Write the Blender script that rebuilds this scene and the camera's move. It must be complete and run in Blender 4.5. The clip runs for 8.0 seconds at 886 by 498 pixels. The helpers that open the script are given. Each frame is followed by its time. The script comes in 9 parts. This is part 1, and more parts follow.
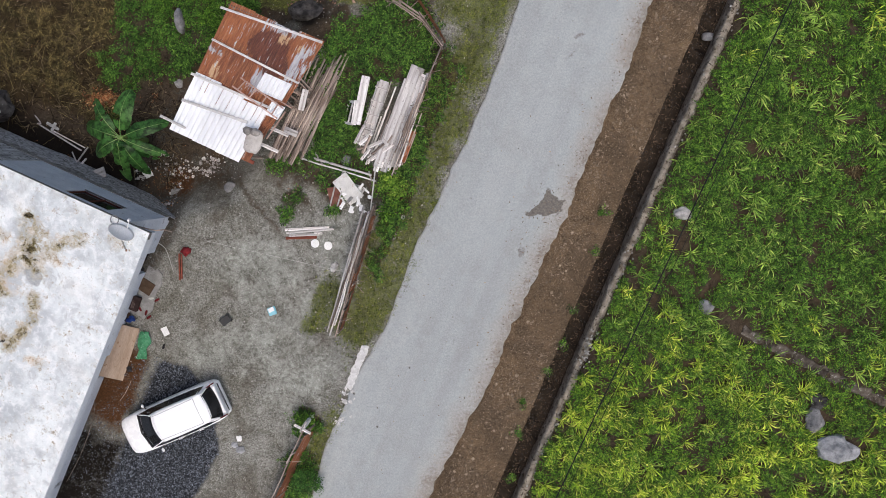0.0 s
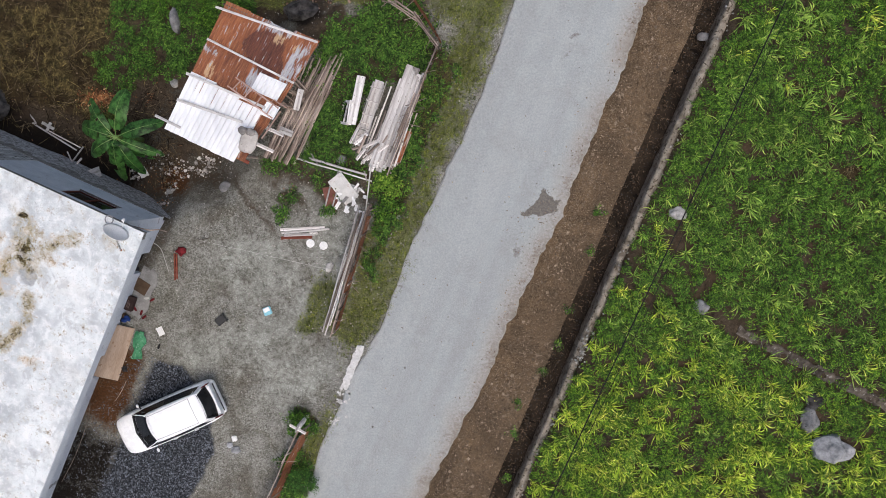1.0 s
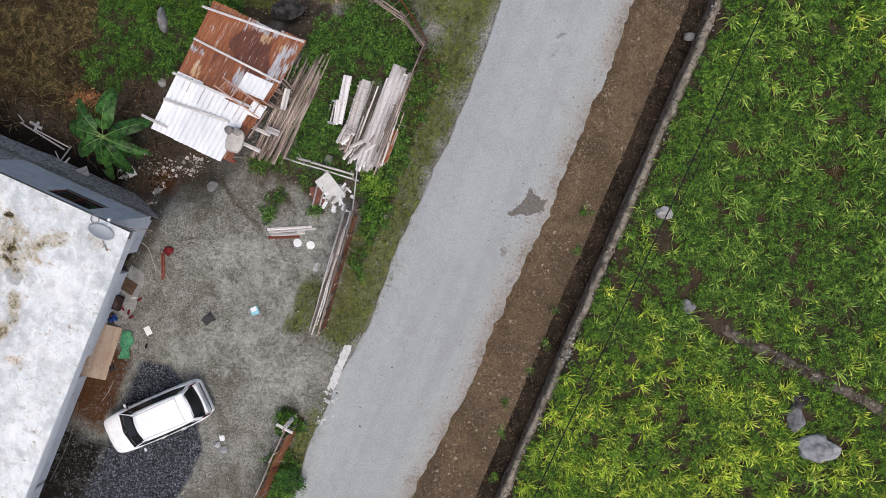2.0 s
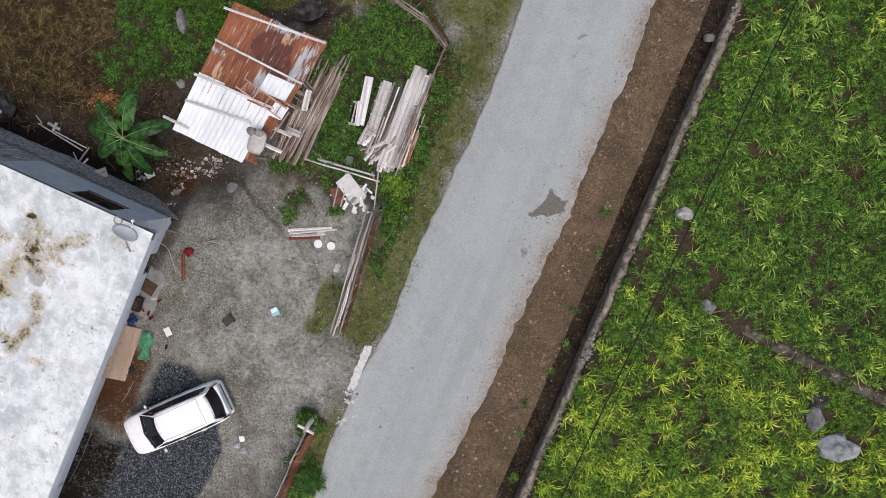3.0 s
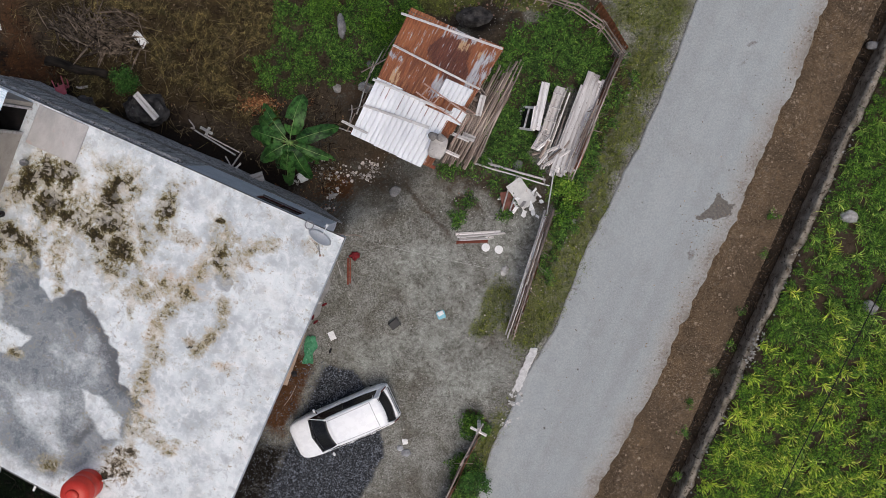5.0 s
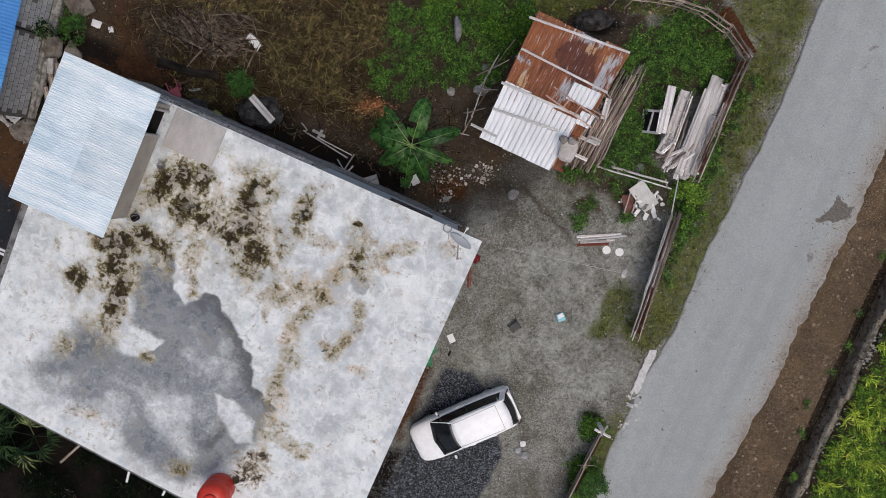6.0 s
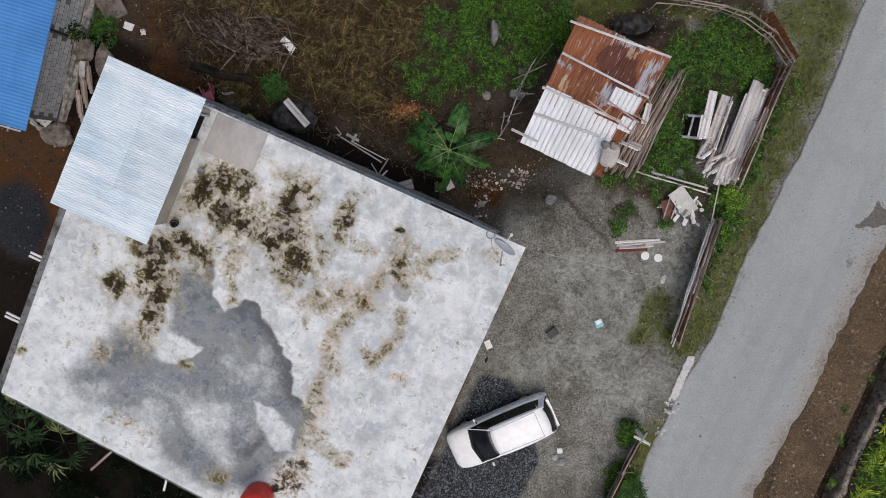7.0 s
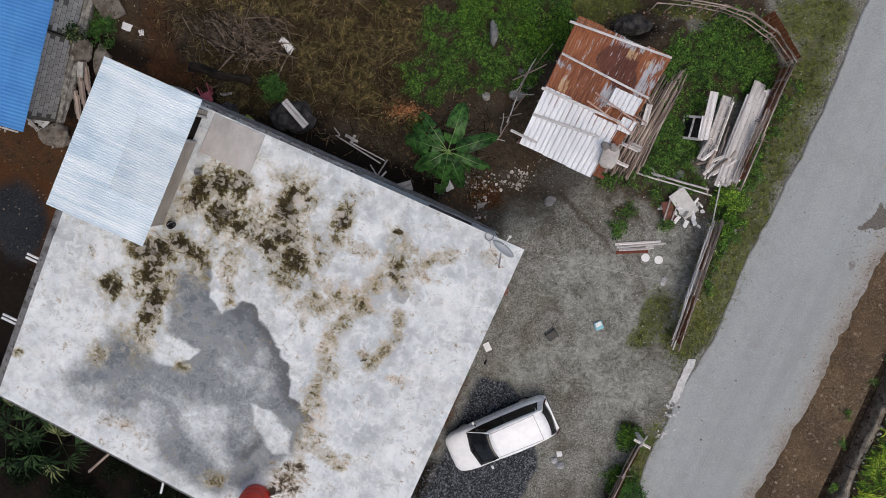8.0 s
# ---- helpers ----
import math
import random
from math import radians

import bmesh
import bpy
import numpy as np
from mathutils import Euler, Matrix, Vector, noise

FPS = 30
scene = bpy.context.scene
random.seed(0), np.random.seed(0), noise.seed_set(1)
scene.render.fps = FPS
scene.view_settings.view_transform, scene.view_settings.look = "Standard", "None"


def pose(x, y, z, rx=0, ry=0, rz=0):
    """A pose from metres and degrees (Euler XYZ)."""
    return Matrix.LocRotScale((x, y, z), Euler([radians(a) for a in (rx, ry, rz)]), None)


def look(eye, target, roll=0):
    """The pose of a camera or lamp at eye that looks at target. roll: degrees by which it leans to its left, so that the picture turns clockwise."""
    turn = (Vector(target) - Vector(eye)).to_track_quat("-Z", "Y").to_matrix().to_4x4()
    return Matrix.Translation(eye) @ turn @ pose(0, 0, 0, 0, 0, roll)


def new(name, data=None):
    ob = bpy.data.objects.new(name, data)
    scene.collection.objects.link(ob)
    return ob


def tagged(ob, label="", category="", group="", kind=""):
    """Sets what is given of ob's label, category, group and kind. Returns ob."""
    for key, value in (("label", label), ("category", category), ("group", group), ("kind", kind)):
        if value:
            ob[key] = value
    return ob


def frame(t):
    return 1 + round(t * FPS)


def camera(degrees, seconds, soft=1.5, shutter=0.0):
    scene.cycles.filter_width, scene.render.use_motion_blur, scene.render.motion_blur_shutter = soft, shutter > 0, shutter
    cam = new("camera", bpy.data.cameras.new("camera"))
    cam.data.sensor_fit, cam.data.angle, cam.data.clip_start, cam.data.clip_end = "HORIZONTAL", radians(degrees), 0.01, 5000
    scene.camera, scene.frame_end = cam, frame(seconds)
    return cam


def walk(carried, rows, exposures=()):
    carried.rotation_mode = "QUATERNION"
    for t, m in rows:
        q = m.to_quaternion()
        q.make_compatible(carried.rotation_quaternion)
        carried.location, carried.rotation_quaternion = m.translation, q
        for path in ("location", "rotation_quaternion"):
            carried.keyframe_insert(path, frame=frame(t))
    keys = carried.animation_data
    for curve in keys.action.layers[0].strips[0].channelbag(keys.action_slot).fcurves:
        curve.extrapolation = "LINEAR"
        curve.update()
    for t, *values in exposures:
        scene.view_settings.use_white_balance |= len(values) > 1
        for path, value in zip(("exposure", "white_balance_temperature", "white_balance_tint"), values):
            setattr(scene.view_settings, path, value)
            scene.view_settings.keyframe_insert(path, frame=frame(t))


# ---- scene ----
cam = camera(60.0, 8.0, soft=0.6)
# seconds, eye, and the small turns away from straight down
ROWS = [
    (0.0, 1.344, 2.716, 30.181, -5.58, 4.14, 0.86),
    (0.5, 1.426, 2.722, 30.157, -5.58, 4.02, 0.89),
    (1.0, 1.475, 2.711, 30.156, -5.57, 4.05, 0.89),
    (1.5, 1.689, 2.714, 30.111, -5.58, 4.07, 0.93),
    (1.7, 1.830, 2.715, 30.125, -5.59, 4.02, 0.92),
    (2.05, 1.93, 2.72, 30.15, -5.60, 3.93, 0.91),
    (2.8, 1.325, 2.730, 30.240, -5.61, 3.70, 0.88),
    (3.0, 0.969, 2.746, 30.271, -5.61, 3.65, 0.88),
    (3.5, -0.392, 2.859, 30.437, -5.75, 3.34, 0.86),
    (4.0, -1.986, 2.899, 30.654, -5.72, 3.20, 0.82),
    (4.2, -2.760, 2.885, 30.710, -5.69, 2.95, 0.82),
    (5.3, -8.380, 2.710, 31.070, -5.45, 1.46, 0.82),
    (5.5, -9.518, 2.697, 31.120, -5.42, 1.21, 0.82),
    (6.0, -12.109, 2.752, 31.177, -5.44, 0.93, 0.81),
    (6.5, -13.678, 2.947, 31.126, -5.51, 0.49, 0.88),
    (7.0, -13.863, 2.947, 30.911, -5.48, 0.51, 0.89),
    (7.5, -13.836, 2.953, 30.767, -5.46, 0.61, 0.89),
    (8.0, -13.655, 2.989, 30.721, -5.46, 0.82, 0.92),
]
walk(cam, [(t, pose(x, y, z, a, b, c)) for t, x, y, z, a, b, c in ROWS],
     [(0.0, 0.11), (3.0, 0.09), (4.0, -0.01), (5.5, -0.29), (8.0, -0.32)])

# ---- light: an overcast midday sky ----
world = bpy.data.worlds.new("overcast_sky")
scene.world = world
world.use_nodes = True
wn = world.node_tree.nodes
sky = wn.new("ShaderNodeTexSky")
sky.sky_type, sky.sun_disc = "NISHITA", False
sky.sun_elevation, sky.sun_rotation = radians(71), radians(150)
sky.air_density, sky.dust_density, sky.ozone_density = 1.0, 5.5, 1.0
wn["Background"].inputs["Strength"].default_value = 0.15
world.node_tree.links.new(sky.outputs[0], wn["Background"].inputs["Color"])
sun = new("sun", bpy.data.lights.new("sun", "SUN"))
sun.data.energy, sun.data.angle, sun.data.color = 0.55, radians(30), (1.0, 0.97, 0.92)
sun.matrix_world = look((5.8, -10, 33.5), (0, 0, 0))

# ---- frames of reference ----
# the road runs along D, R points across it to the field; the house lies along W (to its far end) and S
O2 = np.array([5.3, 0.0])
D2 = np.array([0.3608, 0.9326])
R2 = np.array([0.9326, -0.3608])
NE2 = np.array([-11.11, 0.42])
W2 = np.array([-0.918, 0.397])
S2 = np.array([-0.388, -0.9217])


def road_xy(u, v):
    return O2[0] + u * D2[0] + v * R2[0], O2[1] + u * D2[1] + v * R2[1]


def road_uv(x, y):
    return (x - O2[0]) * D2[0] + (y - O2[1]) * D2[1], (x - O2[0]) * R2[0] + (y - O2[1]) * R2[1]


def house_xy(a, b):
    return NE2[0] + a * W2[0] + b * S2[0], NE2[1] + a * W2[1] + b * S2[1]


def house_ab(x, y):
    return (x - NE2[0]) * W2[0] + (y - NE2[1]) * W2[1], (x - NE2[0]) * S2[0] + (y - NE2[1]) * S2[1]


HOUSE = Matrix(((W2[0], S2[0], 0, NE2[0]), (W2[1], S2[1], 0, NE2[1]), (0, 0, 1, 0), (0, 0, 0, 1)))


def smooth(e0, e1, x):
    t = np.clip((x - e0) / (e1 - e0), 0, 1)
    return t * t * (3 - 2 * t)


def vnoise(x, y, seed=0):
    """Smooth value noise in 0..1 over arrays."""
    x, y = np.asarray(x, float), np.asarray(y, float)
    xi, yi = np.floor(x).astype(np.int64), np.floor(y).astype(np.int64)
    fx, fy = x - xi, y - yi
    fx, fy = fx * fx * (3 - 2 * fx), fy * fy * (3 - 2 * fy)

    def h(i, j):
        n = (i * 374761393 + j * 668265263 + seed * 974711) & 0x7FFFFFFF
        n = ((n ^ (n >> 13)) * 1274126177) & 0x7FFFFFFF
        return ((n ^ (n >> 16)) & 0xFFFF) / 65535.0
    a = h(xi, yi) * (1 - fx) + h(xi + 1, yi) * fx
    b = h(xi, yi + 1) * (1 - fx) + h(xi + 1, yi + 1) * fx
    return a * (1 - fy) + b * fy


def fbm(x, y, seed=0, octaves=4):
    total, amp, norm = 0, 1.0, 0
    for o in range(octaves):
        total = total + amp * vnoise(x * 2 ** o, y * 2 ** o, seed + o * 17)
        norm += amp
        amp *= 0.5
    return total / norm


def blob(x, y, cx, cy, rx, ry, turn=0.0, edge=0.35):
    """1 inside a soft ellipse, 0 outside."""
    c, s = math.cos(radians(turn)), math.sin(radians(turn))
    px, py = (x - cx) * c + (y - cy) * s, -(x - cx) * s + (y - cy) * c
    return 1 - smooth(1 - edge, 1 + edge, np.sqrt((px / rx) ** 2 + (py / ry) ** 2))


def blobs(x, y, rows, edge=0.35, rough=0.0, seed=3, size=0.7):
    """The union of soft ellipses, its outline frayed by noise."""
    if rough:
        dx, dy = fbm(x / size, y / size, seed) - 0.5, fbm(x / size, y / size, seed + 50) - 0.5
        x, y = x + dx * rough, y + dy * rough
    out = np.zeros_like(x)
    for r in rows:
        out = np.maximum(out, blob(x, y, *r, edge=edge))
    return out


def trail(x, y, pts, w):
    """1 along a bent line, fading out at the distance w."""
    dist = np.full(x.shape, 1e9)
    for (x0, y0), (x1, y1) in zip(pts, pts[1:]):
        dx, dy = x1 - x0, y1 - y0
        t = np.clip(((x - x0) * dx + (y - y0) * dy) / (dx * dx + dy * dy), 0, 1)
        dist = np.minimum(dist, np.hypot(x - x0 - t * dx, y - y0 - t * dy))
    return 1 - smooth(0.1 * w, w, dist)


def poly_inside(x, y, pts, edge=0.3):
    """Soft mask of a polygon: 1 well inside it, 0 outside."""
    inside = np.zeros(x.shape, bool)
    dist = np.full(x.shape, 1e9)
    for (x0, y0), (x1, y1) in zip(pts, pts[1:] + pts[:1]):
        cross = ((y0 > y) != (y1 > y)) & (x < (x1 - x0) * (y - y0) / (y1 - y0 + 1e-12) + x0)
        inside ^= cross
        dx, dy = x1 - x0, y1 - y0
        t = np.clip(((x - x0) * dx + (y - y0) * dy) / (dx * dx + dy * dy), 0, 1)
        dist = np.minimum(dist, np.hypot(x - x0 - t * dx, y - y0 - t * dy))
    return smooth(-edge, edge, np.where(inside, dist, -dist))


BANK = [(-14.5, 0.2), (-13.3, 0.75), (-12.1, 1.25), (-11.0, 1.85), (-9.9, 2.05), (-9.0, 3.2), (-8.3, 5.5), (-7.2, 8.4), (-5.0, 10.1), (2.0, 13.0), (2.0, 60.0), (-90.0, 60.0), (-90.0, -1.0), (-24.0, -1.0)]


def ground_z(x, y):
    """Height of the earth: level by the road, falling over a short bank behind the shed and the house."""
    x, y = np.asarray(x, float), np.asarray(y, float)
    a, b = house_ab(x, y)
    u, v = road_uv(x, y)
    below = poly_inside(x, y, BANK, 1.1)
    z = -1.65 * below - 0.40 * poly_inside(x, y, BANK, 2.6)
    z = z - 0.35 * below * smooth(-19.5, -17.5, x) * smooth(-11.5, -13.0, x) + 0.30 * below * smooth(-26.0, -28.5, x)
    z = np.minimum(z, -1.75 * smooth(1.0, 8.5, a) * smooth(3.0, 8.0, b))
    z = z - 0.17 * smooth(0.6, 2.2, y) * smooth(-6.9, -7.6, v) * (1 - below)
    z = z + 0.10 * (fbm(x / 2.2, y / 2.2, 5) - 0.5) * smooth(-6.6, -8.0, v)
    z = z + 0.20 * (fbm(x / 0.9, y / 0.9, 6) - 0.5) * smooth(0.5, 5, a)
    z = z + 0.18 * (fbm(x / 1.3, y / 1.3, 7) - 0.5) * smooth(1.4, 2.2, v)
    return z


def gz(x, y):
    return float(ground_z(np.array([x]), np.array([y]))[0])


# ---- materials ----
def shader(name):
    m = bpy.data.materials.new(name)
    m.use_nodes = True
    nt = m.node_tree
    return m, nt, nt.nodes["Principled BSDF"]


class Net:
    """Short names for wiring nodes."""

    def __init__(self, nt):
        self.nt = nt
        self.coord = None

    def node(self, kind, **inputs):
        n = self.nt.nodes.new(kind)
        for k, v in inputs.items():
            self.put(n.inputs[k.replace("_", " ")], v)
        return n

    def put(self, socket, v):
        if isinstance(v, bpy.types.NodeSocket):
            self.nt.links.new(v, socket)
        elif isinstance(v, (tuple, list)) and len(v) == 3 and socket.type == "RGBA":
            socket.default_value = (*v, 1)
        else:
            socket.default_value = v

    def where(self, stretch=(1, 1, 1)):
        if self.coord is None:
            self.coord = self.node("ShaderNodeTexCoord").outputs["Object"]
        if stretch == (1, 1, 1):
            return self.coord
        return self.node("ShaderNodeMapping", Vector=self.coord, Scale=stretch).outputs[0]

    def noise(self, scale, detail=4.0, rough=0.55, stretch=(1, 1, 1), warp=0.0):
        return self.node("ShaderNodeTexNoise", Vector=self.where(stretch), Scale=scale, Detail=detail, Roughness=rough, Distortion=warp).outputs["Fac"]

    def cells(self, scale, stretch=(1, 1, 1), out="Color"):
        return self.node("ShaderNodeTexVoronoi", Vector=self.where(stretch), Scale=scale).outputs[out]

    def plates(self, scale, warp=0.5):
        """Distance to the edge of bent, uneven plates."""
        bend = self.node("ShaderNodeTexNoise", Vector=self.where(), Scale=scale * 1.3, Detail=4.0).outputs["Color"]
        v = self.nt.nodes.new("ShaderNodeVectorMath")
        v.operation = "MULTIPLY_ADD"
        self.put(v.inputs[0], bend)
        v.inputs[1].default_value = (warp, warp, 0)
        self.put(v.inputs[2], self.where())
        n = self.node("ShaderNodeTexVoronoi", Vector=v.outputs[0], Scale=scale)
        n.feature = "DISTANCE_TO_EDGE"
        return n.outputs["Distance"]

    def ramp(self, v, lo, hi):
        n = self.node("ShaderNodeMapRange", Value=v)
        n.inputs["From Min"].default_value, n.inputs["From Max"].default_value = lo, hi
        return n.outputs[0]

    def mix(self, f, a, b, kind="MIX"):
        n = self.nt.nodes.new("ShaderNodeMix")
        n.data_type, n.blend_type = "RGBA", kind
        self.put(n.inputs[0], f), self.put(n.inputs[6], a), self.put(n.inputs[7], b)
        return n.outputs[2]

    def math(self, op, a, b=0.0):
        n = self.nt.nodes.new("ShaderNodeMath")
        n.operation = op
        self.put(n.inputs[0], a), self.put(n.inputs[1], b)
        return n.outputs[0]

    def attr(self, name):
        n = self.nt.nodes.new("ShaderNodeAttribute")
        n.attribute_name = name
        s = self.node("ShaderNodeSeparateColor", Color=n.outputs["Color"])
        return s.outputs[0], s.outputs[1], s.outputs[2]

    def any_piece(self):
        """A number for each object and each loose piece in it."""
        a = self.nt.nodes.new("ShaderNodeObjectInfo").outputs["Random"]
        b = self.nt.nodes.new("ShaderNodeNewGeometry").outputs["Random Per Island"]
        return self.math("FRACT", self.math("ADD", a, b))

    def bump(self, bsdf, height, strength=0.4, dist=0.02):
        n = self.node("ShaderNodeBump", Height=height, Strength=strength, Distance=dist)
        self.put(bsdf.inputs["Normal"], n.outputs[0])


def plain(name, c1, c2, scale=6.0, rough=0.8, metal=0.0, vary=0.25, fine=60.0, bump=0.3, stretch=(1, 1, 1), spots=None, spot_at=0.62):
    """A surface of two tones at two scales, varied piece by piece, with fine relief."""
    m, nt, p = shader(name)
    n = Net(nt)
    col = n.mix(n.ramp(n.noise(scale, stretch=stretch), 0.35, 0.65), c1, c2)
    grain = n.noise(fine, 3.0, stretch=stretch)
    col = n.mix(0.35, col, n.mix(n.ramp(grain, 0.3, 0.7), (0.25, 0.25, 0.25), (1, 1, 1)), "MULTIPLY")
    if spots:
        col = n.mix(n.ramp(n.noise(scale * 2.3, 5.0, warp=0.6), spot_at, spot_at + 0.08), col, spots)
    if vary:
        tone = n.ramp(n.any_piece(), 0, 1)
        v = n.node("ShaderNodeMapRange", Value=tone)
        v.inputs["To Min"].default_value, v.inputs["To Max"].default_value = 1 - vary, 1 + vary
        h = n.node("ShaderNodeHueSaturation", Color=col, Value=v.outputs[0])
        col = h.outputs[0]
    n.put(p.inputs["Base Color"], col)
    n.put(p.inputs["Roughness"], n.math("ADD", rough - 0.08, n.math("MULTIPLY", n.noise(scale * 1.7), 0.16)))
    p.inputs["Metallic"].default_value = metal
    p.inputs["Specular IOR Level"].default_value = 0.5 if rough < 0.6 else 0.12
    if bump:
        n.bump(p, grain, bump)
    return m


def leaf_mat(name, c1, c2, c3=None, rough=0.55, share=0.2, gloss=0.22):
    """Leaves: a tone for each leaf, some of a third colour, a little light through."""
    m, nt, p = shader(name)
    n = Net(nt)
    r = nt.nodes.new("ShaderNodeNewGeometry").outputs["Random Per Island"]
    o = nt.nodes.new("ShaderNodeObjectInfo").outputs["Random"]
    t = n.math("FRACT", n.math("ADD", r, o))
    col = n.mix(t, c1, c2)
    if c3:
        t3 = n.math("FRACT", n.math("MULTIPLY", t, 7.31))
        col = n.mix(n.ramp(t3, 1 - share, 1 - share + 0.02), col, c3)
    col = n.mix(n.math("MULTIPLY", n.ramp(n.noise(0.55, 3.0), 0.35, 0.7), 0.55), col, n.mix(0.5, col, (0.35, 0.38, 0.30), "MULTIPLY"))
    # tone varies by clump; the darkest parts paint in shaded gaps between plants
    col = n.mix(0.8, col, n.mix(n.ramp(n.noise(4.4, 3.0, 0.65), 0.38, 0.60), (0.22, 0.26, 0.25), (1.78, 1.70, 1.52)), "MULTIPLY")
    n.put(p.inputs["Base Color"], col)
    p.inputs["Roughness"].default_value = rough
    p.inputs["Specular IOR Level"].default_value = gloss
    p.inputs["Subsurface Weight"].default_value = 0.0
    tr = n.node("ShaderNodeBsdfTranslucent", Color=col)
    mx = n.node("ShaderNodeMixShader")
    mx.inputs[0].default_value = 0.22
    nt.links.new(p.outputs[0], mx.inputs[1])
    nt.links.new(tr.outputs[0], mx.inputs[2])
    nt.links.new(mx.outputs[0], nt.nodes["Material Output"].inputs["Surface"])
    return m


def ground_mat():
    m, nt, p = shader("earth")
    n = Net(nt)
    green, gravel, brown = n.attr("kind_a")
    pale, mud, straw = n.attr("kind_b")
    verge, damp_shade, _b = n.attr("kind_c")
    big, mid, part_, fine, grit = n.noise(0.6, 6.0, 0.6, warp=0.5), n.noise(2.3, 7.0, 0.68, warp=0.8), n.noise(7.0, 6.0, 0.72, warp=0.4), n.noise(17.0, 4.0, 0.75, warp=0.5), n.noise(43.0, 2.0, 0.8, warp=0.6)
    mixed = n.math("ADD", n.math("MULTIPLY", mid, 0.5), n.math("MULTIPLY", part_, 0.5))
    col = n.mix(n.ramp(mixed, 0.38, 0.62), (0.124, 0.119, 0.101), (0.312, 0.310, 0.275))
    col = n.mix(n.math("MULTIPLY", n.ramp(fine, 0.51, 0.61), 0.68), col, (0.45, 0.455, 0.42))
    col = n.mix(n.math("MULTIPLY", n.ramp(fine, 0.48, 0.40), 0.62), col, (0.058, 0.054, 0.042))
    col = n.mix(n.math("MULTIPLY", n.ramp(big, 0.50, 0.60), 0.5), col, n.mix(n.ramp(part_, 0.4, 0.6), (0.085, 0.072, 0.054), (0.20, 0.18, 0.145)))
    worn = n.noise(0.95, 8.0, 0.70, warp=0.9)
    col = n.mix(n.math("MULTIPLY", n.ramp(worn, 0.53, 0.60), 0.48), col, n.mix(n.ramp(fine, 0.42, 0.60), (0.070, 0.064, 0.044), (0.175, 0.165, 0.125)))
    col = n.mix(n.math("MULTIPLY", n.ramp(worn, 0.47, 0.40), 0.55), col, n.mix(n.ramp(fine, 0.40, 0.62), (0.19, 0.188, 0.165), (0.47, 0.47, 0.44)))
    stones = n.cells(34.0, out="Distance")
    pal = n.mix(n.ramp(mixed, 0.40, 0.60), (0.15, 0.152, 0.128), (0.38, 0.39, 0.345))
    pal = n.mix(n.ramp(grit, 0.55, 0.7), pal, (0.58, 0.58, 0.56))
    frayed = lambda w, k=0.9: n.ramp(n.math("ADD", w, n.math("MULTIPLY", n.math("SUBTRACT", mixed, 0.5), k * 2)), 0.25, 0.75)
    col = n.mix(frayed(pale, 1.1), col, pal)
    brn = n.mix(n.ramp(mixed, 0.38, 0.62), (0.018, 0.014, 0.010), (0.098, 0.074, 0.051))
    brn = n.mix(n.math("MULTIPLY", n.ramp(fine, 0.55, 0.68), 0.65), brn, (0.17, 0.135, 0.095))
    brn = n.mix(n.math("MULTIPLY", n.ramp(big, 0.5, 0.62), 0.5), brn, (0.105, 0.068, 0.042))
    col = n.mix(frayed(brown), col, brn)
    # near-black soil: damp ground, plus shade below the house put into the colour
    col = n.mix(frayed(damp_shade), col, n.mix(n.ramp(mixed, 0.38, 0.62), (0.005, 0.0045, 0.004), (0.018, 0.013, 0.010)))
    col = n.mix(frayed(mud), col, n.mix(n.ramp(fine, 0.3, 0.7), (0.050, 0.021, 0.009), (0.145, 0.066, 0.026)))
    grv = n.mix(n.cells(26.0), (0.022, 0.026, 0.034), (0.105, 0.120, 0.145))
    grv = n.mix(n.ramp(stones, 0.1, 0.7), grv, (0.014, 0.015, 0.017))
    col = n.mix(frayed(gravel, 0.6), col, grv)
    col = n.mix(frayed(straw), col, n.mix(n.ramp(mixed, 0.38, 0.64), (0.018, 0.013, 0.008), (0.090, 0.064, 0.031)))
    ver = n.mix(n.ramp(mixed, 0.38, 0.62), (0.050, 0.032, 0.018), (0.180, 0.120, 0.068))
    ver = n.mix(n.math("MULTIPLY", n.ramp(fine, 0.53, 0.64), 0.7), ver, (0.31, 0.25, 0.175))
    ver = n.mix(n.math("MULTIPLY", n.ramp(grit, 0.57, 0.66), 0.7), ver, (0.36, 0.29, 0.21))
    ver = n.mix(n.math("MULTIPLY", n.ramp(big, 0.46, 0.60), 0.7), ver, n.mix(n.ramp(fine, 0.4, 0.62), (0.060, 0.043, 0.028), (0.165, 0.120, 0.078)))
    col = n.mix(verge, col, ver)
    grn = n.mix(n.ramp(mixed, 0.38, 0.62), (0.060, 0.073, 0.018), (0.160, 0.178, 0.054))
    grn = n.mix(n.math("MULTIPLY", n.ramp(fine, 0.52, 0.66), 0.6), grn, (0.205, 0.205, 0.105))
    col = n.mix(n.math("MULTIPLY", frayed(green, 1.1), 0.85), col, grn)
    col = n.mix(n.math("MULTIPLY", n.ramp(big, 0.42, 0.62), 0.55), col, n.mix(0.8, col, (0.60, 0.59, 0.57), "MULTIPLY"))
    col = n.mix(0.45, col, n.mix(n.ramp(grit, 0.25, 0.75), (0.22, 0.22, 0.22), (1.55, 1.55, 1.55)), "MULTIPLY")
    n.put(p.inputs["Base Color"], col)
    n.put(p.inputs["Roughness"], n.math("SUBTRACT", 0.95, n.math("MULTIPLY", mud, 0.2)))
    p.inputs["Specular IOR Level"].default_value = 0.10
    n.bump(p, n.math("ADD", n.math("MULTIPLY", grit, 0.6), fine), 0.8, 0.03)
    return m


